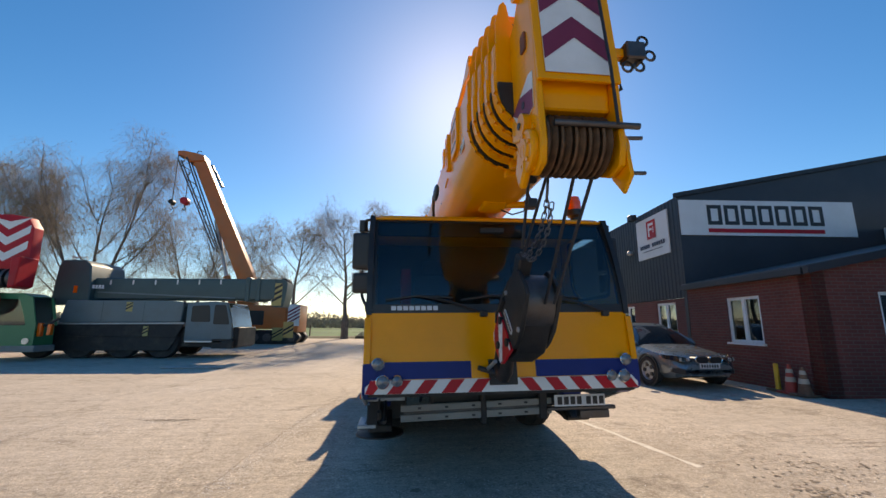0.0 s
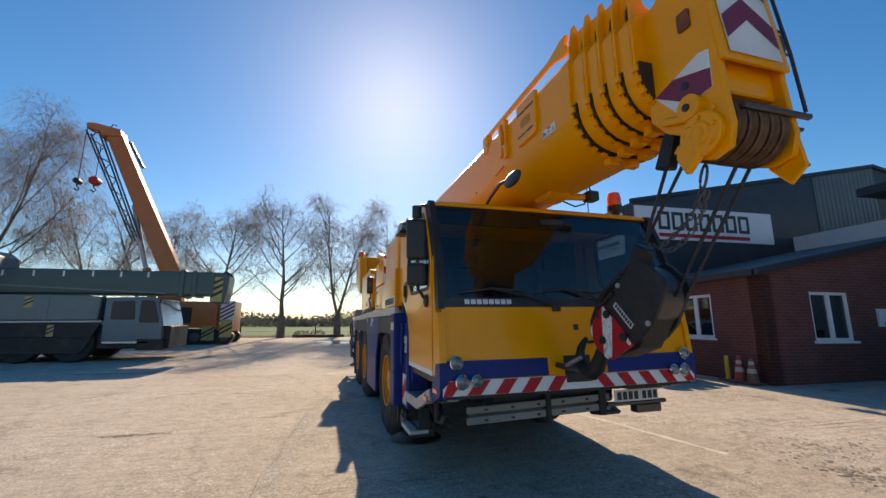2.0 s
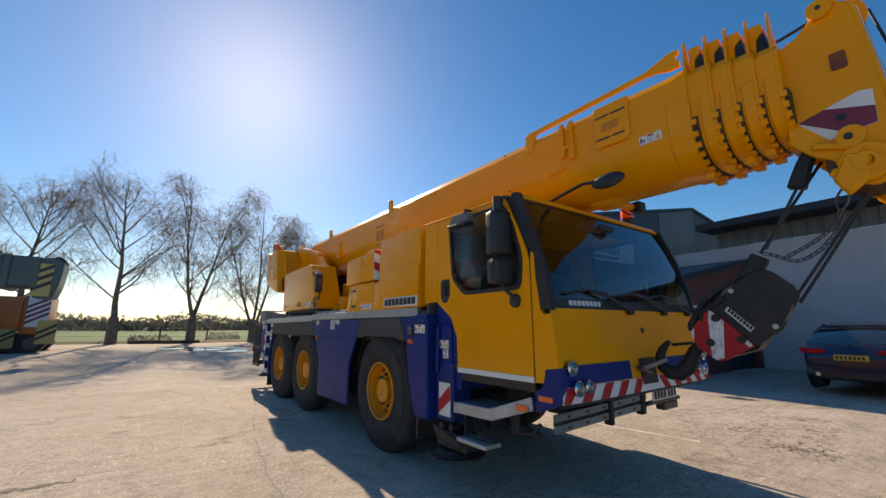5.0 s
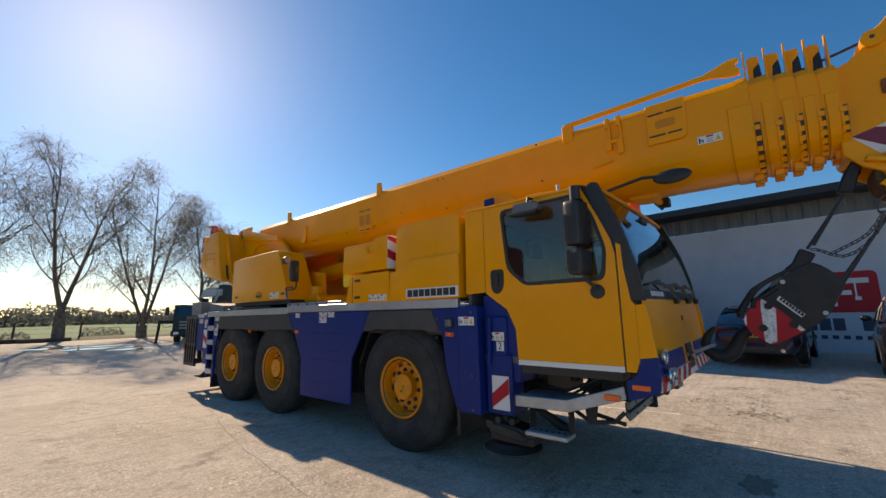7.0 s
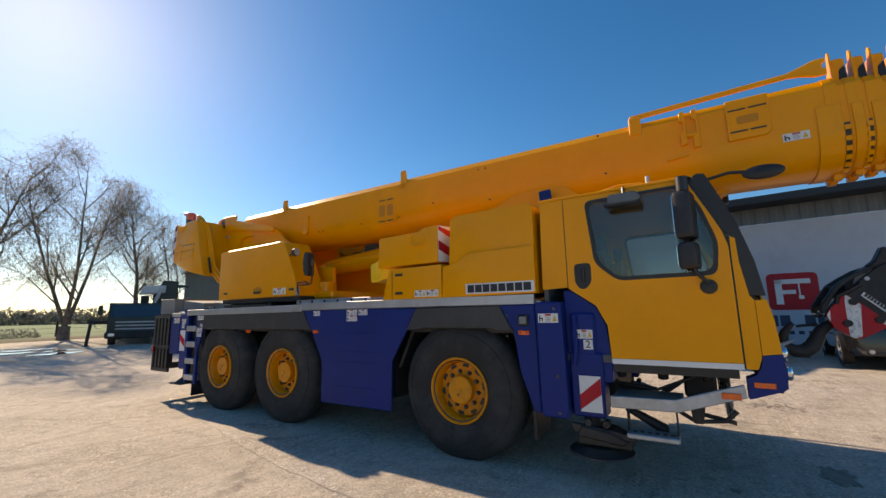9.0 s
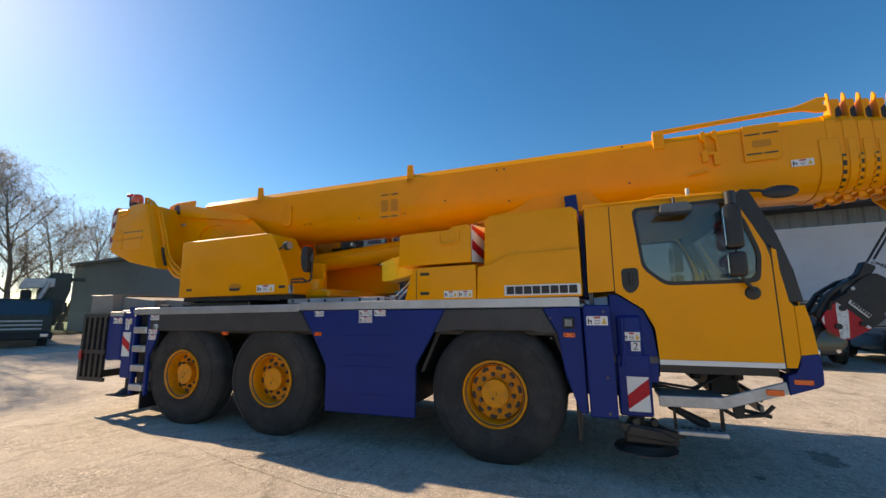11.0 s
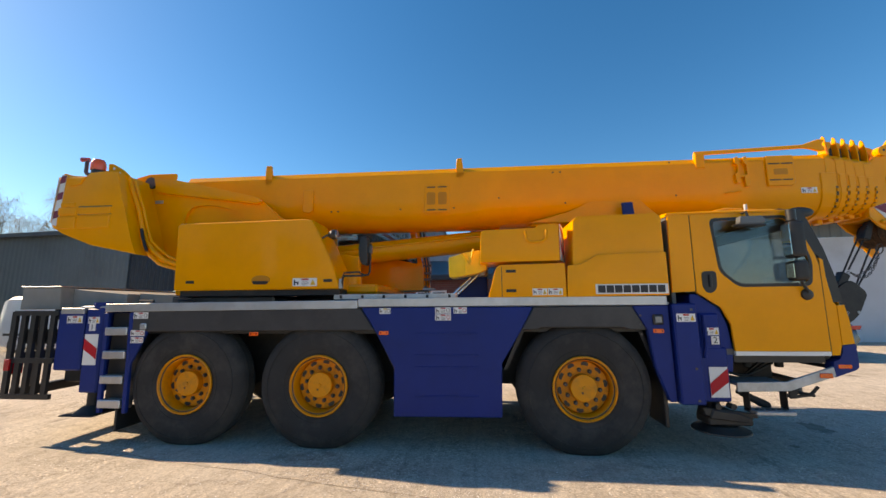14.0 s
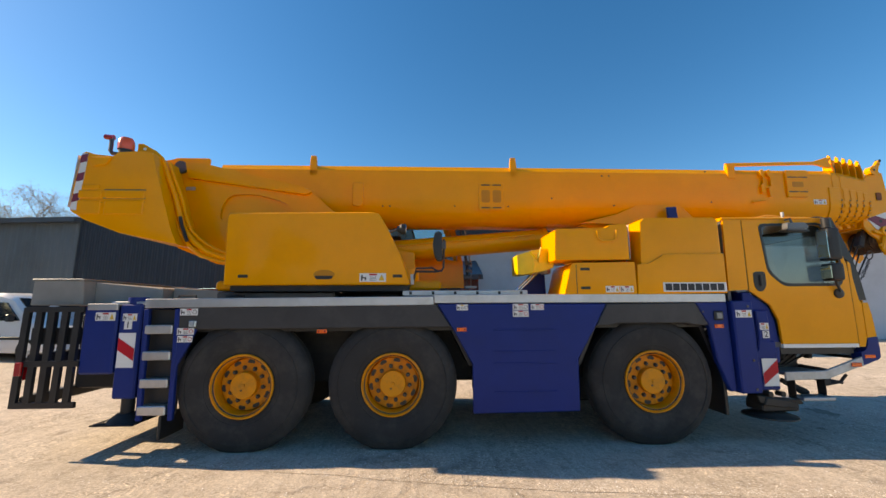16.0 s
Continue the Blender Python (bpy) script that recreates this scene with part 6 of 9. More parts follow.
for x0, x1 in ((0.35, 0.95), (1.05, 1.6), (1.6, 2.15)):
    w = P("wiper", tube(B(), [(x1, fy(x1, 1.66) - 0.03, 1.64), ((x0 + x1) / 2, fy(x0, 1.72) - 0.045, 1.74), (x0, fy(x0, 1.8) - 0.03, 1.80)], 0.011), BLACK, "black windscreen wiper")
    P("blade", tube(B(), [(x0 - 0.3, fy(x0 - 0.3, 1.76) - 0.016, 1.76), (x0, fy(x0, 1.8) - 0.022, 1.80), (x0 + 0.32, fy(x0 + 0.32, 1.78) - 0.016, 1.78)], 0.010), BLACK, "", w)
    P("pivot", box(B(), x1 - 0.03, x1 + 0.04, fy(x1, 1.63) - 0.05, fy(x1, 1.63), 1.60, 1.66, 0.01), BLACK, "", w)
# roof, back, floor
def cab_roof():
    """A shallow pressed roof whose front edge follows the curve of the windscreen."""
    bm = B()
    n = 26
    rows = []
    for i in range(n + 1):
        x = -0.118 + 2.526 * i / n
        e = max(0.0, (abs(x - CX) - 1.16) / 0.103)
        yf, dz = max(4.03, fy(x, 2.60) - 0.02), 0.03 * e * e
        rows.append([bm.verts.new((x, y, z)) for y, z in ((yf + 0.03, 2.598), (yf, 2.606), (yf - 0.004, 2.622), (yf + 0.02, 2.648 - dz), (yf + 0.22, 2.676 - dz), (5.40, 2.664 - dz), (5.475, 2.645 - dz), (5.49, 2.62), (5.49, 2.598))])
    for a, b in zip(rows, rows[1:]):
        for k in range(9):
            bm.faces.new((a[k], a[(k + 1) % 9], b[(k + 1) % 9], b[k]))
    bm.faces.new(rows[0])
    bm.faces.new(rows[-1][::-1])
    bmesh.ops.recalc_face_normals(bm, faces=bm.faces[:])
    return bm


P("cab_roof", cab_roof(), YELLOW, "yellow cab roof")
P("roof_gutter", box(B(), -0.128, -0.112, 4.15, 5.48, 2.615, 2.64, 0.004), YELLOW)
P("cab_back", box(B(), -0.1, 2.39, 5.44, 5.48, 1.2, 2.6), CABGREY)
P("cab_floor", box(B(), -0.1, 2.39, 3.86, 5.44, 1.08, 1.14), CABGREY)
P("cab_underside", box(B(), 0.12, 2.17, 4.0, 5.25, 0.97, 1.08, 0.02), CHASSIS)
P("cab_side_lower", box(B(), -0.09, 0.12, 4.0, 4.9, 1.0, 1.08), BLACK)
P("dashboard", prism(B(), [(3.80, 1.14), (3.80, 1.62), (3.92, 1.70), (4.08, 1.62), (4.15, 1.14)], "x", -0.08, 2.37, 0.02), BLACK, "black dashboard")
P("steering_wheel", lathe(B(), [(0.2, 0.0), (0.215, 0.015), (0.2, 0.03), (0.185, 0.015)], (0.55, 4.26, 1.80), "z", 28), BLACK)
P("steering_column", cyl(B(), (0.55, 4.1, 1.5), (0.55, 4.26, 1.81), 0.035), BLACK)
for x in (0.35, 1.5):
    s = P("seat", box(B(), x, x + 0.5, 4.55, 5.05, 1.45, 1.58, 0.05, 2), SEATCLOTH, "dark cloth seat")
    P("seat_back", box(B(), x + 0.02, x + 0.48, 4.98, 5.12, 1.55, 2.12, 0.05, 2), SEATCLOTH, "", s)
    P("head_rest", box(B(), x + 0.12, x + 0.38, 5.0, 5.1, 2.14, 2.32, 0.04, 2), SEATCLOTH, "", s)
    P("seat_base", box(B(), x + 0.08, x + 0.42, 4.6, 5.0, 1.14, 1.46), BLACK, "", s)
P("hi_vis_jacket", box(B(), 0.2, 0.34, 5.2, 5.42, 1.75, 2.25, 0.05, 2), RED)
P("screen_monitor", box(B(), 1.0, 1.25, 4.0, 4.06, 1.70, 1.86, 0.01), BLACK)
P("sun_visor", box(B(), -0.05, 2.34, 4.13, 4.16, 2.44, 2.595, 0.01), BLACK, "dark sun visor under the roof")
P("inner_mirror", box(B(), 1.0, 1.25, 4.0, 4.03, 2.46, 2.52, 0.01), BLACK)
P("roof_cable", tube(B(), [(0.08, 4.5, 2.70), (0.07, 4.42, 2.70), (0.06, 4.36, 2.685), (0.07, 4.5, 2.685), (0.06, 4.68, 2.68)], 0.008), YELLOW)
P("roof_horn", tube(B(), [(0.02, 4.9, 2.665), (0.05, 4.75, 2.70), (0.08, 4.55, 2.695)], 0.018), YELLOW)
P("roof_post", cyl(B(), (0.08, 4.5, 2.66), (0.08, 4.5, 2.76), 0.018), GALV)
P("antenna", cyl(B(), (1.95, 4.5, 2.66), (1.95, 4.5, 3.35), 0.006, seg=6), BLACK)
bb = P("beacon_base", lathe(B(), [(0.05, 2.66), (0.05, 2.74), (0.085, 2.76), (0.085, 2.83), (0.001, 2.83)], (2.2, 4.35, 0), "z", 22), BLACK)
P("beacon", lathe(B(), [(0.08, 2.83), (0.078, 2.93), (0.065, 2.985), (0.03, 3.0), (0.001, 3.0)], (2.2, 4.35, 0), "z", 24), BEACON, "orange rotating beacon", bb)
# left entry platform and steps
prof = [(4.94, 0.71), (4.94, 0.807), (4.45, 0.818), (3.985, 0.972), (3.972, 0.875), (4.43, 0.722)]
for a, b in ((-0.165, -0.135), (mx(-0.135), mx(-0.165))):
    P("step_beam", prism(B(), prof, "x", a, b, 0.006), GALV, "galvanised step beam")
P("entry_platform", box(B(), -0.135, 0.25, 4.40, 4.93, 0.765, 0.803, 0.006), GALV, "galvanised entry platform")
P("platform_lamp", box(B(), -0.178, -0.164, 4.01, 4.135, 0.857, 0.905, 0.006), AMBER, "orange step marker lamp")
st = P("step", box(B(), -0.23, -0.04, 4.44, 4.82, 0.495, 0.535, 0.008), GALV, "lower galvanised step")
for k in range(6):
    P("grip_hole", cyl(B(), (-0.14, 4.49 + 0.055 * k, 0.5335), (-0.14, 4.49 + 0.055 * k, 0.538), 0.018, seg=8), BLACK, "", st)
for y in (4.45, 4.815):
    P("step_hanger", box(B(), -0.135, -0.03, y - 0.005, y + 0.005, 0.50, 0.725, 0.002), CHASSIS, "flat black step hanger")
bm = cyl(B(), (0.02, 4.84, 0.685), (0.02, 4.57, 0.545), 0.028, 0.045, 16)
ball(bm, (0.02, 4.565, 0.543), 0.045)
P("cab_damper", bm, CHASSIS, "black cab damper under the platform")
for y in (4.2, 4.55, 4.9):
    P("cab_spring", lathe(B(), [(0.035, 0.90), (0.045, 0.91), (0.045, 0.965), (0.035, 0.975)], (0.3, y, 0), "z", 16), CHASSIS)
for k in range(3):
    P("air_line", tube(B(), [(0.25 + 0.1 * k, 5.2, 0.98), (0.25 + 0.1 * k, 4.95, 0.86 - 0.04 * k), (0.22 + 0.1 * k, 4.6, 0.82 - 0.05 * k), (0.25 + 0.1 * k, 4.3, 0.95)], 0.014), BLACK)
P("link_bar", tube(B(), [(0.0, 4.5, 0.74), (0.0, 4.32, 0.63), (0.0, 4.12, 0.66), (0.0, 4.04, 0.74)], 0.018), CHASSIS)
P("link_bar", tube(B(), [(0.05, 4.44, 0.78), (0.05, 4.3, 0.69), (0.05, 4.05, 0.64)], 0.018), CHASSIS)
P("link_plate", prism(B(), [(4.36, 0.80), (4.24, 0.80), (4.27, 0.62), (4.34, 0.62)], "x", -0.02, 0.0, 0.004), CHASSIS)
# ladder under the bumper and number plate
for z0, z1 in ((0.634, 0.698), (0.725, 0.783)):
    P("ladder_beam", prism(B(), [(0.2, z0), (1.68, z0 + 0.032), (1.68, z1 + 0.032), (0.2, z1)], "y", 4.05, 4.08, 0.005), DUSTY, "grey ladder stowed under the bumper")
P("ladder_back_plate", prism(B(), [(0.23, 0.645), (1.58, 0.675), (1.58, 0.80), (0.23, 0.77)], "y", 4.085, 4.10), STEEL)
for k in range(5):
    x = 0.36 + 0.26 * k
    for z in (0.657, 0.745):
        P("ladder_rung", box(B(), x, x + 0.032, 4.04, 4.05, z + 0.022 * (x - 0.2), z + 0.016 + 0.022 * (x - 0.2)), BLACK)
P("ladder_clamp", box(B(), 0.97, 1.02, 4.02, 4.11, 0.60, 0.88, 0.01), CHASSIS)
P("ladder_clamp", box(B(), 1.55, 1.63, 4.03, 4.11, 0.62, 0.90, 0.01), CHASSIS)
P("plate_bracket", box(B(), 1.62, 2.32, 4.0, 4.06, 0.70, 0.735, 0.008), STEEL)
P("plate_bracket", box(B(), 1.95, 2.25, 4.0, 4.1, 0.62, 0.70, 0.008), STEEL)
np_ = P("number_plate", box(B(), 1.685, 2.205, 3.985, 3.995, 0.74, 0.85, 0.004), BOARD, "white front number plate with dark bars")
for k in range(7):
    part("plate_bar", flat(B(), (1.685, 3.9825, 0.74), (1, 0, 0), (0, 0, 1), [(0.03 + 0.066 * k + (0.03 if k > 3 else 0), 0.018, 0.03 + 0.066 * k + 0.048 + (0.03 if k > 3 else 0), 0.092)]), INK, np_, "", False)
P("front_underframe", box(B(), 0.5, 1.8, 4.14, 4.4, 0.72, 0.97, 0.02), CHASSIS)


# ---- telescopic boom ----
BX = 1.13


def section(s, n=14):
    """The boom's oval section, s times its full size."""
    w, zt, zm, zb = 0.425 * s, 3.15 + 0.43 * s, 3.12, 3.12 - 0.385 * s
    pts = [(-w, zm), (-w, zt - 0.09 * s), (-w + 0.05 * s, zt - 0.015), (-w + 0.12 * s, zt), (w - 0.12 * s, zt), (w - 0.05 * s, zt - 0.015), (w, zt - 0.09 * s), (w, zm)]
    for k in range(1, n):
        a = math.pi * k / n
        pts.append((w * math.copysign(abs(math.cos(a)) ** 0.75, math.cos(a)), zm - (zm - zb) * math.sin(a) ** 0.9))
    return [(BX + x, z) for x, z in pts]


bm = prism(B(), section(1.0), "y", 3.05, 11.95)
boom = P("boom_base_section", bm, YELLOW, "yellow telescopic boom base section")
P("boom_foot", prism(B(), [(11.7, 2.9), (12.1, 3.1), (12.1, 3.45), (11.7, 3.57)], "x", 0.78, 1.48, 0.02), YELLOW)
for i, y in enumerate((3.06, 2.915, 2.785, 2.655, 2.525)):
    s = 1.0 - 0.05 * i
    low = [q for q in section(s * 1.035) if q[1] < 3.16] + [(BX - 0.425 * s * 1.035, 3.30 - 0.015 * i), (BX + 0.425 * s * 1.035, 3.30 - 0.015 * i)]
    low.sort(key=lambda q: math.atan2(q[1] - 3.1, q[0] - BX))
    c = P("boom_collar", prism(B(), low, "y", y - 0.082, y + (0.09 if i == 0 else -0.005), 0.006), YELLOW, "yellow boom section collar")
    part("collar_top", prism(B(), section(s * 1.012), "y", y - 0.075, y + 0.01), YELLOW, c)
    part("wear_pad", prism(B(), [q for q in section(s * 0.985, 20) if q[1] < 3.30], "y", y - 0.125, y - 0.085), BLACK, c, "black wear pads")
    if i:
        P("boom_section", prism(B(), section(s), "y", y - 0.1, y + 0.15), YELLOW)
    pts = section(s * 1.038)
    m = len(pts)
    for k in range(7, m):
        a, b = Vector(pts[k]), Vector(pts[(k + 1) % m])
        if (b - a).length > 0.02:
            mid = a.lerp(b, 0.5)
            ang = math.atan2(b.y - a.y, b.x - a.x)
            mt = Matrix.Translation((mid.x, y - 0.10, mid.y)) @ Matrix.Rotation(-ang, 4, "Y") @ Matrix.Diagonal((0.042, 0.04, 0.02, 1))
            q = B()
            bmesh.ops.create_cube(q, size=1, matrix=mt)
            part("collar_tooth", q, YELLOW, c)
    for sx in (-1, 1):
        x = BX + sx * 0.41 * s
        dz = 0.012 * i
        part("collar_fin", prism(B(), [(x, 3.05), (x - sx * 0.03, 3.05), (x - sx * 0.04, 3.45), (x - sx * 0.18, 3.52), (x - sx * 0.18, 3.60 - dz), (x - sx * 0.11, 3.66 - dz), (x - sx * 0.085, 3.80 - dz), (x - sx * 0.065, 3.83 - dz), (x - sx * 0.035, 3.80 - dz), (x, 3.60)], "y", y - 0.08, y - 0.066, 0.002), YELLOW, c)
        if i:
            xa, xb = sorted((x - sx * 0.05, x - sx * 0.17))
            part("collar_lug", prism(B(), rounded([(y + 0.052, 3.48), (y + 0.052, 3.77 - dz), (y - 0.03, 3.765 - dz), (y - 0.036, 3.70 - dz), (y + 0.012, 3.655 - dz), (y + 0.022, 3.48)], 0.018), "x", xa, xb, 0.004), YELLOW, c, "rounded yellow guide lug")
            part("lug_pad", prism(B(), [(y + 0.020, 3.48), (y + 0.010, 3.652 - dz), (y - 0.033, 3.695 - dz), (y - 0.04, 3.60 - dz), (y - 0.04, 3.48)], "x", xa + 0.008, xb - 0.008, 0.003), BLACK, c, "black slide pad")
    part("bottom_bolt", box(B(), BX - 0.14, BX - 0.04, y - 0.1, y - 0.03, 3.12 - 0.385 * s - 0.055, 3.12 - 0.385 * s + 0.01, 0.008), YELLOW, c)
    part("bottom_bolt", box(B(), BX + 0.04, BX + 0.14, y - 0.1, y - 0.03, 3.12 - 0.385 * s - 0.055, 3.12 - 0.385 * s + 0.01, 0.008), YELLOW, c)
for y in (10.68, 7.84):
    for x in (0.73, 1.53):
        P("boom_peg", prism(B(), [(y + 0.05, 3.42), (y + 0.05, 3.62), (y + 0.04, 3.70), (y - 0.03, 3.70), (y - 0.04, 3.62), (y - 0.06, 3.45), (y - 0.02, 3.40)], "x", x - 0.025, x + 0.025, 0.004), YELLOW)
P("boom_rail", prism(B(), [(4.66, 3.585), (4.66, 3.665), (3.30, 3.705), (3.17, 3.745), (3.10, 3.77), (3.02, 3.77), (3.02, 3.73), (3.045, 3.72), (3.045, 3.68), (3.02, 3.67), (3.02, 3.61), (3.10, 3.61), (3.20, 3.645), (3.30, 3.66), (4.60, 3.615), (4.60, 3.585)], "x", 0.722, 0.758, 0.006), YELLOW, "yellow guard rail along the boom")
P("rail_foot", box(B(), 0.69, 0.76, 4.55, 4.67, 3.42, 3.63, 0.008), YELLOW)
P("boom_cabinet", prism(B(), [(3.80, 3.55), (3.46, 3.55), (3.46, 3.18), (3.50, 3.14), (3.80, 3.14)], "x", 0.675, 0.72, 0.008), YELLOW, "yellow slotted bracket plate")
for ya, yb, z in ((3.78, 3.64, 3.44), (3.62, 3.48, 3.44), (3.78, 3.64, 3.22), (3.62, 3.50, 3.22)):
    P("slot", box(B(), 0.672, 0.677, yb, ya, z - 0.008, z + 0.008), BLACK)
P("slot_opening", prism(B(), rounded([(3.55, 3.29), (3.72, 3.29), (3.72, 3.37), (3.55, 3.37)], 0.02), "x", 0.671, 0.674), SHADEYELLOW)
hp = P("hole_plate", box(B(), 0.697, 0.712, 7.99, 8.35, 2.92, 3.32, 0.006), YELLOW, "yellow plate with two holes")
for y in (8.09, 8.25):
    P("plate_hole", prism(B(), rounded([(y - 0.06, 3.03), (y + 0.06, 3.03), (y + 0.06, 3.21), (y - 0.06, 3.21)], 0.03), "x", 0.693, 0.6955), SHADEYELLOW, "", hp)
for z in (2.955, 3.285):
    for y in (8.03, 8.19):
        P("slot", box(B(), 0.693, 0.698, y, y + 0.12, z - 0.008, z + 0.008), BLACK, "", hp)
P("boom_bracket", prism(B(), [(10.12, 3.3), (10.12, 2.98), (10.03, 2.95), (9.97, 2.98), (9.97, 3.3)], "x", 0.675, 0.71, 0.008), YELLOW)
for y0, z0 in ((4.15, 3.19), (4.04, 3.14)):
    P("bracket_flange", prism(B(), [(y0, 3.56), (y0 + 0.045, 3.54), (y0 + 0.045, 3.46), (y0 + 0.012, 3.44), (y0 + 0.012, z0 + 0.16), (y0 + 0.05, z0 + 0.12), (y0 + 0.04, z0), (y0 - 0.015, z0 + 0.01)], "x", 0.665, 0.712, 0.003), YELLOW, "yellow rope guide bracket")
P("boom_bracket", box(B(), 0.672, 0.712, 4.05, 4.16, 3.27, 3.31, 0.006), YELLOW)
P("bracket_rod", cyl(B(), (0.685, 4.14, 3.085), (0.685, 4.34, 3.06), 0.011, seg=8), YELLOW)
for y, z in ((9.70, 2.97), (9.60, 2.97), (8.69, 2.977), (7.93, 2.977), (6.4, 3.0), (5.0, 3.52), (4.95, 3.06), (10.9, 3.0), (7.3, 3.1), (6.55, 3.44), (6.45, 3.44)):
    P("boom_dot", cyl(B(), (0.702, y, z), (0.708, y, z), 0.012, seg=10), BLACK)
sticker(crane, (0.7035, 3.30, 3.075), 0.19, 0.075)
wedge = [(6.9, 2.72), (6.4, 2.90), (5.2, 2.90), (5.2, 2.74), (6.2, 2.66)]
P("boom_support", prism(B(), wedge, "x", 0.86, 1.4, 0.01), YELLOW)
# mirror, camera and lamp arm under the boom
ba = P("boom_mirror_arm", tube(B(), [(0.55, 4.35, 2.70), (0.52, 4.1, 2.74), (0.5, 3.85, 2.78), (0.5, 3.7, 2.76)], 0.016), BLACK)
q = ball(B(), (0.5, 3.60, 2.74), 0.15, 0.16, 1.05, 0.45, 3)
P("boom_mirror", q, BLACK, "oval black mirror under the boom", ba)
cb = P("camera_bracket", prism(B(), [(4.12, 2.76), (3.98, 2.80), (3.84, 2.79), (3.80, 2.74), (3.92, 2.69), (4.10, 2.70)], "x", 1.0, 1.25, 0.02), YELLOW, "yellow camera bracket under the boom")
P("camera_arm", cyl(B(), (1.1, 3.95, 2.74), (1.52, 3.88, 2.74), 0.035), YELLOW, "", cb)
P("bracket_cap", cyl(B(), (1.15, 3.95, 2.79), (1.15, 3.95, 2.88), 0.06), BLACK, "", cb)
P("boom_camera", box(B(), 1.44, 1.56, 3.80, 3.92, 2.69, 2.79, 0.012), BLACK, "black boom camera", cb)
P("camera_cable", tube(B(), [(1.5, 3.86, 2.80), (1.46, 3.84, 2.90), (1.38, 3.85, 2.90), (1.34, 3.87, 2.82)], 0.008), BLACK, "", cb)
P("camera_cable", tube(B(), [(1.2, 3.9, 2.68), (1.3, 3.85, 2.62), (1.42, 3.86, 2.66), (1.45, 3.87, 2.71)], 0.008), BLACK, "", cb)

# boom head
head = [(2.46, 3.46), (2.34, 3.50), (2.22, 3.62), (2.12, 3.66), (2.05, 3.60), (2.0, 3.20), (1.985, 2.90), (1.975, 2.66), (1.96, 2.50), (1.99, 2.38), (2.10, 2.35), (2.22, 2.40), (2.26, 2.56), (2.36, 2.62), (2.46, 2.74)]
HX0, HX1 = 0.895, 1.385
for x in (HX0, HX1 - 0.04):
    P("head_plate", prism(B(), head, "x", x, x + 0.04, 0.008), YELLOW, "yellow boom head side plate")
P("head_box", box(B(), HX0 + 0.04, HX1 - 0.04, 2.03, 2.46, 2.72, 3.46, 0.01), YELLOW)
P("head_front", prism(B(), [(2.055, 3.60), (2.03, 3.6), (1.955, 2.86), (1.98, 2.86)], "x", HX0 + 0.002, HX1 - 0.002, 0.004), YELLOW)
P("head_hole", prism(B(), rounded([(2.19, 3.16), (2.11, 3.16), (2.11, 3.28), (2.19, 3.28)], 0.02), "x", HX0 - 0.012, HX0 + 0.002), RECESS, "rust-brown recess in the head plate")
# side warning panel: white, purple, white
sp = P("side_panel", prism(B(), [(2.40, 2.87), (2.09, 2.97), (2.03, 2.955), (2.035, 2.735), (2.26, 2.70)], "x", HX0 - 0.006, HX0 - 0.001), WHITE, "white and faded red warning panel", None, False)
part("red_stripe", prism(B(), [(2.398, 2.87), (2.26, 2.914), (2.033, 2.845), (2.037, 2.737), (2.17, 2.717)], "x", HX0 - 0.0085, HX0 - 0.0065), PURPLE, sp, "", False)
part("panel_hole", cyl(B(), (HX0 - 0.012, 2.19, 2.83), (HX0 - 0.006, 2.19, 2.83), 0.025), BLACK, sp)
fp = P("front_chevron_board", prism(B(), [(2.026, 3.58), (2.021, 3.58), (1.948, 2.90), (1.953, 2.90)], "x", 0.94, 1.32), WHITE, "white and faded red chevron board", None, False)
for z in (2.98, 3.30):
    for a in ((0.94, 1.13), (1.32, 1.13)):
        bm = B()
        fyy = lambda zz: 1.9455 + (zz - 2.90) * 0.1075 - 0.001
        bm.faces.new([bm.verts.new((xx, fyy(zz), zz)) for xx, zz in ((a[0], z), (a[1], z + 0.16), (a[1], min(3.57, z + 0.31)), (a[0], z + 0.15))])
        part("red_stripe", bm, PURPLE, fp, "", False)
for k in range(5):
    x = 0.965 + 0.078 * k
    P("head_sheave", lathe(B(), [(0.05, -0.03), (0.17, -0.03), (0.178, -0.02), (0.15, 0.0), (0.178, 0.02), (0.17, 0.03), (0.05, 0.03)], (x, 2.13, 2.54), "x", 32), WORN, "grooved rope sheave")
for x0, x1 in ((0.855, 0.893), (1.388, 1.42)):
    P("sheave_cheek", lathe(B(), [(0.115, x0), (0.125, x0 + 0.008), (0.125, x1), (0.04, x1), (0.04, x0 - 0.012), (0.06, x0 - 0.012), (0.07, x0)], (0, 2.12, 2.50), "x", 32, False), YELLOW, "yellow sheave cheek with a raised boss")
for a in (20, 95, 165, 230, 300):
    P("cheek_bolt", cyl(B(), (0.842, 2.12 + 0.09 * math.cos(radians(a)), 2.50 + 0.09 * math.sin(radians(a))), (0.857, 2.12 + 0.09 * math.cos(radians(a)), 2.50 + 0.09 * math.sin(radians(a))), 0.014, seg=8), YELLOW)
P("cheek_rib", prism(B(), [(2.36, 2.66), (2.33, 2.70), (2.16, 2.64), (2.18, 2.60)], "x", 0.86, 0.895, 0.008), YELLOW)
P("cheek_rib", prism(B(), [(2.30, 2.46), (2.26, 2.50), (2.14, 2.44), (2.17, 2.38)], "x", 0.86, 0.895, 0.008), YELLOW)
P("sheave_pin", cyl(B(), (0.875, 2.13, 2.54), (1.42, 2.13, 2.54), 0.05, seg=20), YELLOW)
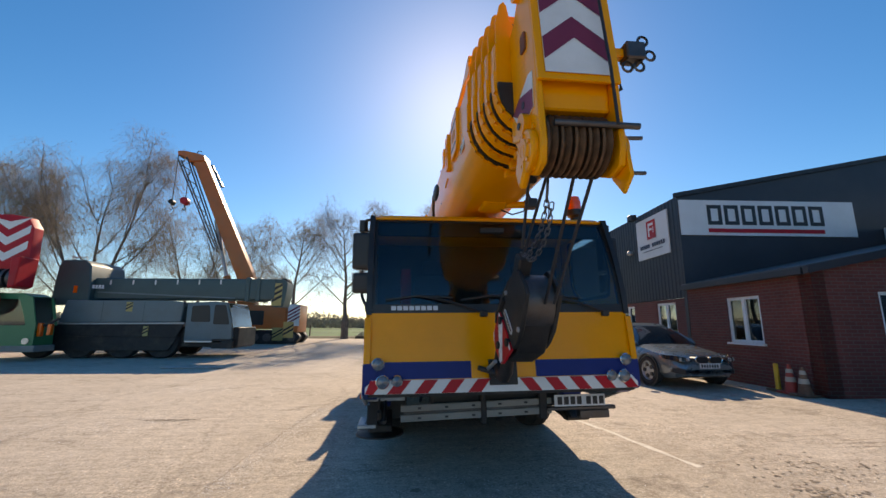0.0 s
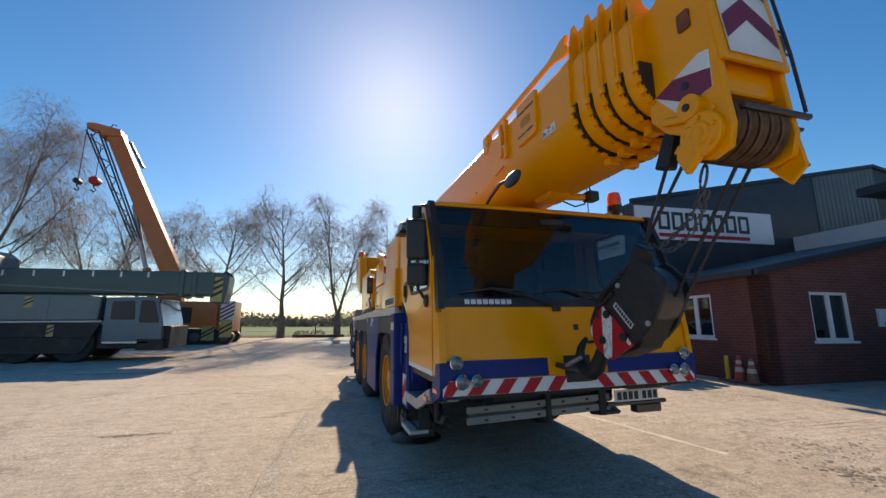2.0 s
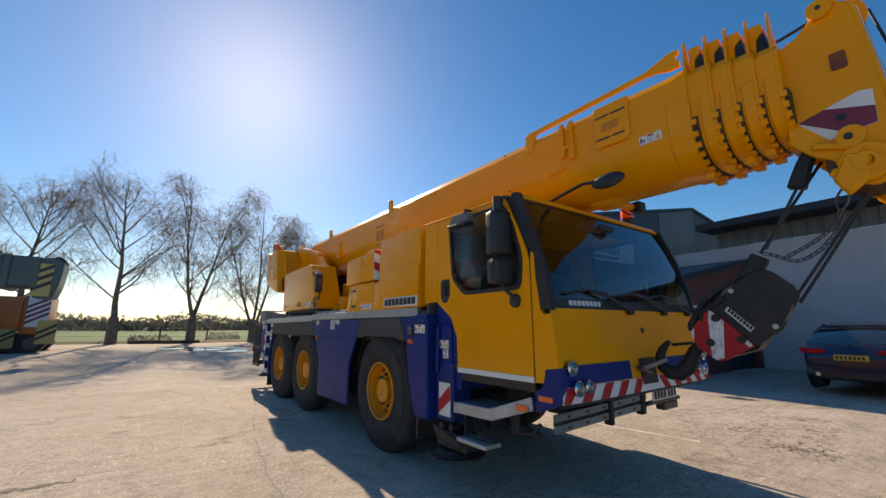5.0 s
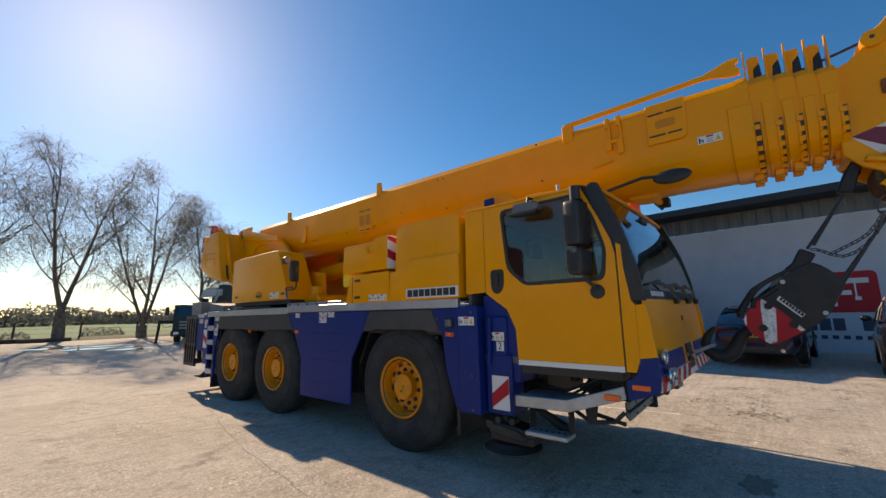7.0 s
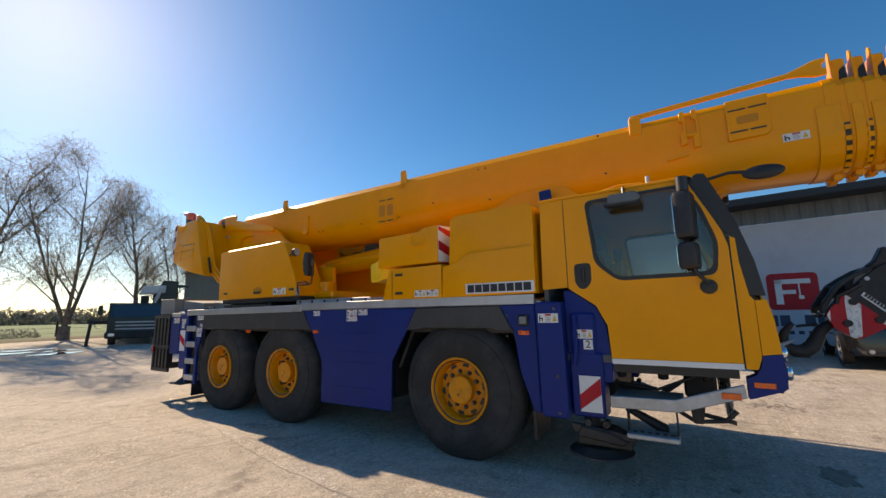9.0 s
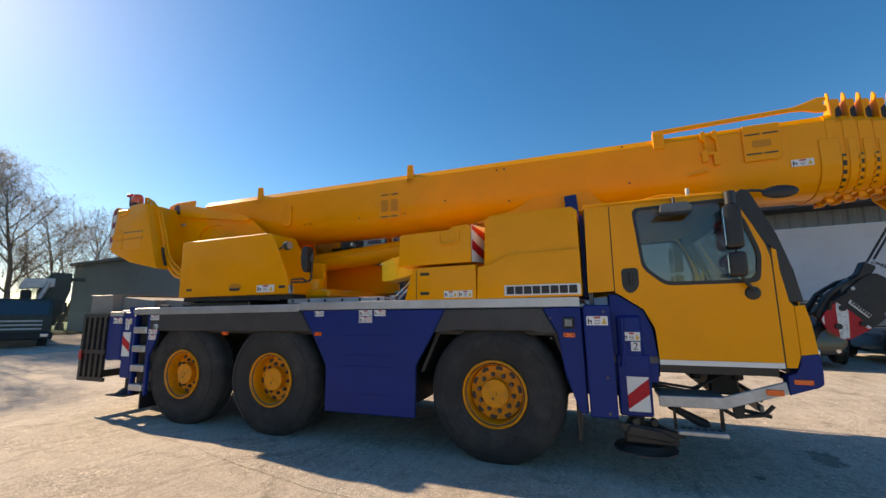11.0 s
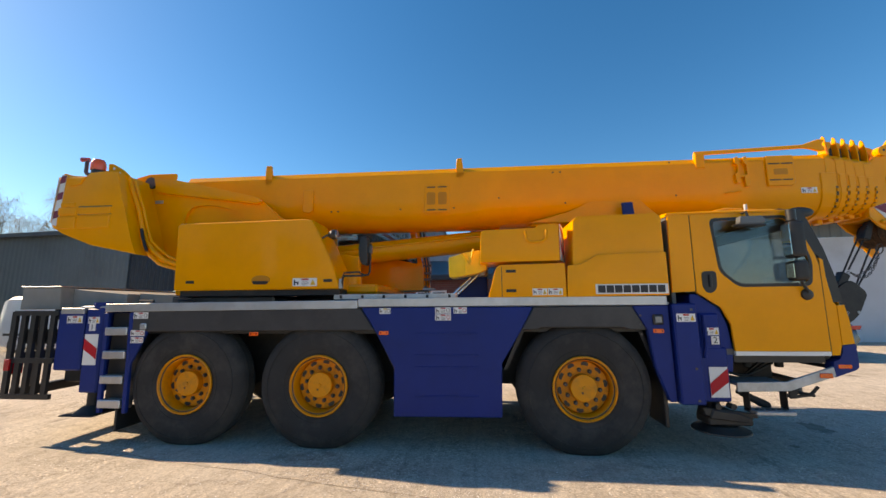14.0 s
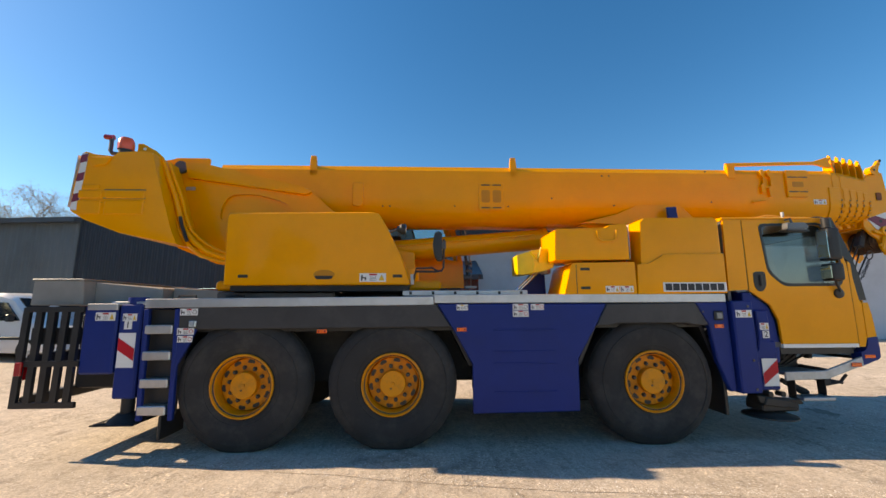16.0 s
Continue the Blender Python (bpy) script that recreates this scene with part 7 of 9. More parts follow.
P("top_sheave", lathe(B(), [(0.04, -0.03), (0.13, -0.03), (0.10, 0.0), (0.13, 0.03), (0.04, 0.03)], (1.2, 2.12, 3.66), "x", 28), YELLOW, "yellow top sheave")
P("top_pin", cyl(B(), (0.86, 2.19, 3.625), (0.95, 2.19, 3.625), 0.068, seg=20), YELLOW, "round yellow pin boss")
P("pin_bore", cyl(B(), (0.855, 2.19, 3.635), (0.861, 2.19, 3.635), 0.016, seg=12), CHARCOAL)
P("head_horn", prism(B(), rounded([(2.22, 3.60), (2.23, 3.67), (2.14, 3.72), (2.075, 3.80), (2.04, 3.795), (2.05, 3.74), (2.11, 3.62)], 0.015), "x", 0.875, 0.925, 0.005), YELLOW, "yellow rope keeper horn")
P("horn_tip", cyl(B(), (0.87, 2.055, 3.79), (0.93, 2.055, 3.79), 0.02, seg=12), CHARCOAL)
P("nose_guard", prism(B(), [(2.08, 2.62), (1.99, 2.56), (1.96, 2.32), (2.05, 2.24), (2.15, 2.36), (2.13, 2.6)], "x", 1.385, 1.41, 0.006), YELLOW)
P("nose_guard", prism(B(), [(2.2, 2.58), (2.28, 2.42), (2.22, 2.30), (2.12, 2.38), (2.08, 2.55)], "x", 0.845, 0.895, 0.015), YELLOW)
P("nose_boss", cyl(B(), (0.85, 2.16, 2.68), (0.895, 2.16, 2.68), 0.07, seg=22), YELLOW)
P("nose_eye", cyl(B(), (0.842, 2.17, 2.68), (0.851, 2.17, 2.68), 0.022, seg=14), BLACK)
for yy, zz in ((2.05, 2.62), (2.02, 2.45), (2.22, 2.55), (2.08, 2.39)):
    P("nose_bolt", cyl(B(), (0.882, yy, zz), (0.896, yy, zz), 0.018, seg=8), YELLOW)
for z in (2.57, 2.36):
    P("guide_rod", cyl(B(), (1.40, 2.04, z), (1.52, 2.03, z), 0.012, seg=8), STEEL)
P("rope_guard", cyl(B(), (0.97, 1.955, 2.60), (1.46, 1.955, 2.60), 0.018), STEEL)
br_ = P("light_bracket", box(B(), 1.38, 1.56, 2.16, 2.22, 3.19, 3.25, 0.006), YELLOW)
P("light_body", box(B(), 1.55, 1.68, 2.12, 2.22, 3.16, 3.28, 0.01), STEEL, "", br_)
for x, z in ((1.68, 3.30), (1.72, 3.2), (1.64, 3.12), (1.56, 3.11)):
    P("cable_ring", lathe(B(), [(0.03, -0.008), (0.042, 0.0), (0.03, 0.008), (0.022, 0.0)], (x, 2.15, z), "y", 16), STEEL, "", br_)
P("head_cable", tube(B(), [(1.39, 2.1, 3.05), (1.46, 2.1, 3.02), (1.47, 2.1, 2.92), (1.4, 2.1, 2.88)], 0.01), BLACK)
P("boom_rope", tube(B(), [(1.28, 1.99, 3.70), (1.28, 1.94, 3.4), (1.285, 1.89, 2.9), (1.285, 1.87, 2.56)], 0.009), ROPE, "steel hoist rope over the head")
P("boom_rope", tube(B(), [(1.2, 2.1, 3.79), (1.15, 2.6, 3.66), (1.13, 3.2, 3.62), (1.13, 11.6, 3.60)], 0.012), ROPE)

# ---- hook block with its ropes and chain ----
def taper(pts, radii, seg=14):
    """A bent round bar whose radius changes along it."""
    bm = B()
    pts = [Vector(p) for p in pts]
    rings = []
    for i, p in enumerate(pts):
        d = (pts[min(i + 1, len(pts) - 1)] - pts[max(i - 1, 0)]).normalized()
        n = Vector((1, 0, 0))
        m = d.cross(n).normalized()
        rings.append([bm.verts.new(p + n * (radii[i] * 0.85 * math.cos(2 * math.pi * k / seg)) + m * (radii[i] * math.sin(2 * math.pi * k / seg))) for k in range(seg)])
    for a, b in zip(rings, rings[1:]):
        for k in range(seg):
            bm.faces.new((a[k], a[(k + 1) % seg], b[(k + 1) % seg], b[k]))
    bm.faces.new(rings[0][::-1])
    bm.faces.new(rings[-1])
    bmesh.ops.recalc_face_normals(bm, faces=bm.faces[:])
    return bm


hook = thing("hook_block", (1.08, 2.85, 1.07), "black hook block with a red and white plate on ropes", "hook block", rot=(0, 0, 3))
body = [(3.125, 1.632), (2.88, 1.848), (2.82, 1.885), (2.75, 1.908), (2.69, 1.874), (2.59, 1.773), (2.572, 1.72), (2.605, 1.652), (2.695, 1.483), (2.78, 1.402), (2.852, 1.356)]
red = [(3.262, 1.443), (3.23, 1.50), (3.118, 1.634), (2.995, 1.518), (2.852, 1.354), (3.05, 1.24), (3.095, 1.238), (3.22, 1.332)]
CK = 1.17
for x in (0.93, CK):
    near = x < 1
    part("cheek_plate", prism(B(), rounded(body if near else [(y + 0.03, z) for y, z in body], 0.012, 2), "x", x, x + 0.03, 0.004), IRON, hook, "scuffed black cheek plate")
    if not near:
        continue
    rp = part("red_plate", prism(B(), rounded(red, 0.012, 2), "x", x - 0.012, x + 0.008, 0.003), RED, hook, "worn red plate with white stripe", False)
    xx = x - 0.0135
    for pts, lb in (([(3.117, 1.625), (3.09, 1.60), (3.025, 1.532), (3.048, 1.262), (3.094, 1.243), (3.128, 1.262), (3.126, 1.54)], "chipped white stripe"), ([(2.915, 1.425), (2.895, 1.40), (2.862, 1.36), (2.885, 1.347), (2.935, 1.40)], ""), ([(3.256, 1.445), (3.232, 1.488), (3.236, 1.40), (3.244, 1.39)], "")):
        bm = B()
        bm.faces.new([bm.verts.new((xx, y, z)) for y, z in pts])
        part("white_stripe", bm, CHIPPED, rp, lb, False)
    for y, z in ((3.072, 1.558), (3.128, 1.373), (2.924, 1.401)):
        part("bolt_head", cyl(B(), (xx - 0.014, y, z), (xx + 0.012, y, z), 0.03, seg=12), IRON, rp)
part("sheave_pack", cyl(B(), (0.965, 2.84, 1.68), (CK - 0.005, 2.84, 1.68), 0.2, seg=30), STEEL, hook)
part("block_core", prism(B(), [(3.16, 1.55), (3.0, 1.72), (2.7, 1.55), (2.85, 1.33), (3.08, 1.25), (3.2, 1.38)], "x", 0.96, CK, 0.01), IRON, hook)
for x, dy in ((0.95, 0.0), (1.12, 0.02)):
    bm = prism(B(), [(3.285 + dy, 1.46), (3.285 + dy, 1.515), (3.235 + dy, 1.60), (3.16 + dy, 1.715), (3.075 + dy, 1.775), (2.96 + dy, 1.845), (2.88, 1.88), (2.875, 1.86), (2.95 + dy, 1.815), (3.06 + dy, 1.745), (3.13 + dy, 1.685), (3.20 + dy, 1.58), (3.245 + dy, 1.50), (3.25 + dy, 1.46)], "x", x - 0.012, x + 0.05, 0.006)
    part("side_guard", bm, IRON, hook, "black guard bar")
for y, z in ((3.26, 1.50), (3.15, 1.69), (2.95, 1.82)):
    part("guard_rod", cyl(B(), (0.94, y, z), (1.17, y + 0.02, z), 0.018, seg=10), IRON, hook)
part("guard_link", tube(B(), [(0.925, 3.18, 1.54), (0.925, 3.165, 1.61), (0.925, 3.11, 1.635), (0.925, 3.0, 1.71)], 0.02), IRON, hook)
pl = part("name_plate", prism(B(), [(3.012, 1.612), (2.988, 1.641), (2.842, 1.486), (2.868, 1.457)], "x", 0.922, 0.93), WHITE, hook, "white plate with dark brand blocks", False)
for k in range(8):
    part("brand_block", flat(B(), (0.9205, 3.004, 1.612), (0, -0.681, -0.732), (0, -0.62, 0.75), [(0.008 + 0.0248 * k, 0.004, 0.008 + 0.0248 * k + 0.02, 0.032)]), INK, pl, "", False)
for y, z, r in ((2.955, 1.757, 0.018), (2.72, 1.494, 0.018)):
    part("pin_head", cyl(B(), (0.918, y, z), (0.935, y, z), r, seg=14), GALV, hook)
pts = [(1.05, 3.17, 1.38), (1.05, 3.235, 1.35), (1.05, 3.285, 1.30), (1.05, 3.315, 1.24), (1.05, 3.355, 1.165), (1.05, 3.42, 1.115), (1.05, 3.49, 1.115), (1.05, 3.55, 1.16), (1.05, 3.568, 1.225), (1.05, 3.545, 1.29), (1.05, 3.51, 1.335), (1.05, 3.475, 1.372)]
part("hook", taper(pts, [0.04, 0.045, 0.05, 0.056, 0.064, 0.066, 0.06, 0.05, 0.043, 0.036, 0.028, 0.018]), IRON, hook, "forged dark steel hook")
part("safety_latch", tube(B(), [(1.05, 3.30, 1.362), (1.05, 3.38, 1.352), (1.05, 3.455, 1.343)], 0.013), IRON, hook)
part("tether_bar", tube(B(), [(1.0, 3.49, 1.22), (0.99, 3.60, 1.17), (0.98, 3.72, 1.12)], 0.017), GALV, hook, "grey steel tether bar")
part("tether_pin", cyl(B(), (0.9, 3.68, 1.15), (1.1, 3.68, 1.09), 0.022), STEEL, hook)
for x, y0, z0, y1, z1, dx in ((1.0885, 2.64, 1.665, 2.06, 2.52, -0.0075), (1.136, 2.602, 1.665, 2.075, 2.52, 0.076)):
    part("hoist_rope", cyl(B(), (x, y0, z0), (x + dx, y1, z1), 0.011, seg=8), ROPE, hook, "greasy steel hoist rope")
part("rope_socket", prism(B(), [(2.81, 2.037), (2.712, 1.976), (2.805, 1.825), (2.89, 1.835), (2.93, 1.872), (2.874, 1.913)], "x", 0.95, 1.05, 0.012), IRON, hook, "black rope wedge socket")
part("limit_weight", prism(B(), rounded([(2.54, 2.46), (2.47, 2.62), (2.42, 2.70), (2.35, 2.68), (2.40, 2.56), (2.44, 2.43)], 0.02), "x", 0.89, 0.98, 0.012), IRON, hook, "black limit switch weight")
part("hoist_rope", cyl(B(), (0.94, 2.49, 2.45), (0.97, 2.72, 2.05), 0.011, seg=8), ROPE, hook)
part("hoist_rope", cyl(B(), (1.068, 2.355, 2.64), (1.0, 2.76, 2.03), 0.011, seg=8), ROPE, hook)
part("limit_rope", cyl(B(), (0.935, 2.37, 2.69), (0.95, 2.32, 2.80), 0.011, seg=8), ROPE, hook)


def chain(pts, parent, pitch=0.038):
    """A chain of steel links along a bent line."""
    pts = [Vector(p) for p in pts]
    lens = [(q - p).length for p, q in zip(pts, pts[1:])]
    n = max(1, round(sum(lens) / pitch))

    def at(d):
        for p, q, l in zip(pts, pts[1:], lens):
            if d <= l:
                return p.lerp(q, d / l)
            d -= l
        return pts[-1]

    for k in range(n):
        a, b = at(sum(lens) * k / n), at(sum(lens) * (k + 1) / n)
        d = b - a
        q = d.to_track_quat("X", "Z").to_matrix().to_4x4()
        L, r = d.length * 0.66, 0.0125
        ring = [(L * c, r * s, 0) for c, s in ((-1, -0.5), (-1, 0.5), (-0.75, 1), (0.75, 1), (1, 0.5), (1, -0.5), (0.75, -1), (-0.75, -1), (-1, -0.5))]
        mt = Matrix.Translation(a.lerp(b, 0.5)) @ q @ Matrix.Rotation(math.pi / 2 * (k % 2) + 0.7, 4, "X")
        part("chain_link", tube(B(), [mt @ Vector(p) for p in ring], 0.0042, 6), STEEL, parent)


chain([(0.97, 2.292, 2.264), (0.97, 2.325, 2.197), (0.97, 2.391, 2.107), (0.97, 2.469, 2.052), (0.97, 2.559, 2.004), (0.97, 2.628, 1.968)], hook)
chain([(1.0, 2.285, 2.25), (1.0, 2.34, 2.116), (0.99, 2.423, 2.01), (0.98, 2.50, 1.957), (0.97, 2.562, 1.94), (0.97, 2.628, 1.968)], hook)
chain([(0.97, 2.628, 1.968), (0.97, 2.679, 2.004), (0.97, 2.735, 2.02)], hook)
ring = [(0.97 + 0.015 * math.sin(a), 2.277 - 0.045 * math.cos(a) * 0.35 + 0.032 * math.sin(a), 2.327 + 0.07 * math.cos(a)) for a in [2 * math.pi * k / 14 for k in range(15)]]
part("shackle", tube(B(), ring, 0.008, 8), STEEL, hook, "steel shackle")


# ---- parked cars ----
def loft(bm, stations, section_at):
    rings = [[bm.verts.new(p) for p in section_at(s)] for s in stations]
    n = len(rings[0])
    for a, b in zip(rings, rings[1:]):
        for k in range(n - 1):
            bm.faces.new((a[k], a[k + 1], b[k + 1], b[k]))
    bm.faces.new(rings[0])
    bm.faces.new(rings[-1][::-1])
    bmesh.ops.recalc_face_normals(bm, faces=bm.faces[:])
    return bm


def interp(table, s):
    for (a, u), (b, v) in zip(table, table[1:]):
        if s <= b:
            t = (s - a) / (b - a)
            t = t * t * (3 - 2 * t) if b - a > 0.3 else t
            return u + (v - u) * t
    return table[-1][1]


def edge_at(wid, w):
    """How far back from the nose the body reaches a half width."""
    for (a, u), (b, v) in zip(wid, wid[1:]):
        if u <= w <= v:
            return a + (b - a) * (w - u) / (v - u)
    return 0.0


def wrap(side, hw, wid, rows, lift):
    """A lamp or grille that bends round the car's front corner: rows of (width share, z low, z high)."""
    bm = B()
    cols = []
    for f, z0, z1 in rows:
        x = hw * f
        s = edge_at(wid, x)
        cols.append([bm.verts.new((side * (x + 0.008), s + d, z + lift)) for d, z in ((-0.014, z0), (-0.014 + 0.02, z1), (0.12, z1), (0.12, z0))])
    for a, b in zip(cols, cols[1:]):
        for k in range(4):
            bm.faces.new((a[k], a[(k + 1) % 4], b[(k + 1) % 4], b[k]))
    bm.faces.new(cols[0])
    bm.faces.new(cols[-1][::-1])
    bmesh.ops.recalc_face_normals(bm, faces=bm.faces[:])
    return bm


def car(name, label, paint, at, heading, L=4.9, W=1.86, H=1.47, tall=0.0, plate_z=0.66, group="parked cars"):
    """A saloon or hatch car, nose at s = 0, lofted body, glass house, wheels, lamps, grille."""
    hw = W / 2
    e = thing(name, (0, 0, 0), label, "car", group)
    top = [(0, 0.52 + tall), (0.12, 0.66 + tall), (0.5, 0.80 + tall), (1.35, 0.93 + tall), (2.2, 0.95 + tall), (3.9, 0.98 + tall), (L - 0.35, 1.0 + tall), (L - 0.08, 0.93 + tall), (L, 0.70 + tall)]
    wid = [(0, hw * 0.66), (0.18, hw * 0.86), (0.6, hw * 0.97), (1.5, hw), (3.6, hw), (L - 0.4, hw * 0.94), (L, hw * 0.80)]
    low = [(0, 0.30), (0.3, 0.2), (L - 0.4, 0.22), (L, 0.36)]
    def sec(s):
        w, z1, z0 = interp(wid, s), interp(top, s), interp(low, s)
        half = [(0, z0), (w * 0.82, z0), (w * 0.97, z0 + 0.12), (w, (z0 + z1) * 0.5), (w * 0.985, z1 - 0.16), (w * 0.93, z1 - 0.05), (w * 0.72, z1), (0, z1 + 0.015)]
        return [(x, s, z) for x, z in half] + [(-x, s, z) for x, z in half[-2::-1]]
    body = part("body", loft(B(), [0, 0.06, 0.18, 0.4, 0.7, 1.0, 1.35, 1.8, 2.3, 2.9, 3.5, 4.0, L - 0.4, L - 0.15, L - 0.05, L], sec), paint, e, "glossy car body")
    g = [(1.30, 0.0), (1.75, 0.52), (2.05, 0.80), (2.35, 0.96), (2.7, 1.0), (3.3, 0.98), (3.75, 0.82), (4.15, 0.48), (min(4.5, L - 0.42), 0.0)]
    if tall:
        g[-3:] = [(3.9, 0.9), (L - 0.35, 0.62), (L - 0.12, 0.0)]
    def gsec(s):
        k = interp(g, s)
        zb = interp(top, s) - 0.02
        zr = zb + (H - zb) * k
        w = interp(wid, s)
        half = [(w * 0.93, zb), (w * (0.93 - 0.14 * k), zb + (zr - zb) * 0.86), (w * (0.86 - 0.2 * k), zr - 0.01), (0, zr + 0.005)]
        return [(x, s, z) for x, z in half] + [(-x, s, z) for x, z in half[-2::-1]]
    part("glass_house", loft(B(), [p[0] for p in g], gsec), CARGLASS, e, "dark tinted car windows")
    def rsec(s):
        k = interp(g, s)
        zb = interp(top, s)
        zr = zb - 0.02 + (H - zb + 0.02) * k
        w = interp(wid, s) * (0.875 - 0.2 * k)
        return [(w, s, zr - 0.045), (w * 0.97, s, zr + 0.012), (0, s, zr + 0.022), (-w * 0.97, s, zr + 0.012), (-w, s, zr - 0.045)]
    part("roof", loft(B(), [2.15, 2.35, 2.7, 3.0, 3.3, 3.6, 3.75 + tall * 0.6], rsec), paint, e)
    for x in (-1, 1):
        for a, b in (((1.36, 0.96 + tall), (2.3, H - 0.07)), ((3.0, 0.98 + tall), (3.0, H - 0.03)), ((4.25, 0.99 + tall), (3.62, H - 0.06))):
            w0, w1 = interp(wid, a[0]) * 0.925, interp(wid, b[0]) * 0.72
            part("pillar", tube(B(), [(x * w0, a[0], a[1]), (x * (w0 * 0.45 + w1 * 0.55 + 0.03), (a[0] + b[0]) / 2, (a[1] + b[1]) / 2 + 0.02), (x * w1, b[0], b[1])], 0.03), paint if a[0] != 3.0 else BLACK, e)
        part("door_mirror", ball(B(), (x * (hw + 0.09), 1.72, 1.02 + tall), 0.11, 1.0, 0.6, 0.7), paint, e)
        for s in (0.88, L - 1.02):
            wx = x * (hw - 0.10)
            t = part("wheel", lathe(B(), [(0.23, -0.1), (0.31, -0.105), (0.335, -0.07), (0.335, 0.07), (0.31, 0.105), (0.23, 0.1)], (wx, s, 0.335), "x", 36, False), RUBBER, e, "low profile tyre on a dark alloy rim")
            part("rim", lathe(B(), [(0.235, x * 0.09), (0.225, x * 0.1), (0.2, x * 0.06), (0.001, x * 0.075)], (wx, s, 0.335), "x", 30), GALV, t)
            for k in range(5):
                a = 2 * math.pi * k / 5
                part("spoke_gap", cyl(B(), (wx + x * 0.088, s + 0.14 * math.cos(a), 0.335 + 0.14 * math.sin(a)), (wx + x * 0.062, s + 0.14 * math.cos(a), 0.335 + 0.14 * math.sin(a)), 0.05, seg=8), BLACK, t)
            part("wheel_arch", lathe(B(), [(0.345, -0.02), (0.385, -0.02), (0.385, 0.02), (0.345, 0.02)], (x * (hw - 0.012), s, 0.345), "x", 30, False), BLACK, e)
        lamp = wrap(x, hw, wid, [(0.44, 0.60, 0.665), (0.55, 0.595, 0.685), (0.66, 0.60, 0.705), (0.76, 0.61, 0.72), (0.84, 0.625, 0.73), (0.90, 0.65, 0.735)], tall)
        part("headlamp", lamp, CARGLASS, e, "dark swept headlamp")
        for f in (0.58, 0.72):
            part("lamp_ring", lathe(B(), [(0.045, 0.0), (0.04, -0.012), (0.028, -0.012), (0.001, -0.006)], (x * hw * f, edge_at(wid, hw * f) - 0.012, 0.65 + tall), "y", 16), LENS, e)
        part("fog_grille", wrap(x, hw, wid, [(0.56, 0.34, 0.40), (0.66, 0.33, 0.44), (0.76, 0.335, 0.46), (0.85, 0.36, 0.45)], 0.0), BLACK, e)
        part("tail_lamp", prism(B(), rounded([(x * hw * 0.42, 0.80 + tall), (x * hw * 0.84, 0.78 + tall), (x * hw * 0.9, 0.90 + tall), (x * hw * 0.42, 0.88 + tall)], 0.03), "y", L - 0.3, L - 0.015), TAIL, e, "red tail lamp")
        part("kidney_grille", prism(B(), rounded([(x * 0.025, 0.575 + tall), (x * 0.31, 0.58 + tall), (x * 0.34, 0.66 + tall), (x * 0.30, 0.705 + tall), (x * 0.045, 0.705 + tall)], 0.03), "y", -0.012, 0.2), BLACK, e)
        part("grille_ring", tube(B(), [(p[0], -0.012, p[1]) for p in rounded([(x * 0.02, 0.565 + tall), (x * 0.315, 0.57 + tall), (x * 0.35, 0.66 + tall), (x * 0.305, 0.715 + tall), (x * 0.035, 0.715 + tall)], 0.03)], 0.011, 6), CHROME, e)
        part("exhaust", cyl(B(), (x * 0.55, L - 0.2, 0.36), (x * 0.55, L + 0.01, 0.36), 0.045), CHROME, e)
    part("air_intake", box(B(), -0.5, 0.5, 0.0, 0.2, 0.30, 0.42, 0.02), BLACK, e)
    p = part("front_plate", box(B(), -0.26, 0.26, -0.03, -0.015, 0.455, 0.565, 0.004), BOARD, e, "white number plate with dark bars")
    part("plate_bars", flat(B(), (-0.26, -0.032, 0.455), (1, 0, 0), (0, 0, 1), [(0.03 + 0.066 * k, 0.02, 0.075 + 0.066 * k, 0.09) for k in range(7)]), INK, p, "", False)
    p = part("rear_plate", box(B(), -0.26, 0.26, L - 0.02, L + 0.012, plate_z + tall, plate_z + 0.11 + tall, 0.004), SEALYEL, e, "yellow number plate with dark bars")
    part("plate_bars", flat(B(), (0.26, L + 0.0145, plate_z + tall), (-1, 0, 0), (0, 0, 1), [(0.03 + 0.066 * k, 0.02, 0.075 + 0.066 * k, 0.09) for k in range(7)]), INK, p, "", False)
    part("rear_diffuser", box(B(), -hw * 0.7, hw * 0.7, L - 0.25, L - 0.01, 0.28, 0.42, 0.02), BLACK, e)
    d = Vector((heading[0], heading[1], 0)).normalized()
    e.matrix_basis = Matrix.Translation((at[0], at[1], gz(at[0], at[1]) + 0.012)) @ Matrix.Rotation(math.atan2(-d.x, d.y) + math.pi, 4, "Z")
    return e


CARGLASS = surf("car_glass_dark", (0.02, 0.024, 0.028), 0.05, 2.0, 0.05, 0, 0, 30, 1.0, rvar=0.02)
car("car", "silver-blue saloon car parked nose out by the brick wall", CARSILVER, (7.25, 8.7), (0.04, -1.0))
car("car", "dark navy saloon car parked facing the rendered wall", CARNAVY, (13.95, 3.15), (0.98, -0.09))
car("car", "black estate car parked facing the rendered wall", CARBLACK, (12.7, 0.2), (0.98, -0.09), 4.6, 1.86, 1.62, 0.10)
car("car", "silver-grey coupe parked with its tail to the yard", CARGREY, (12.1, -2.5), (0.985, -0.12), 4.75, 1.86, 1.42, plate_z=0.43)


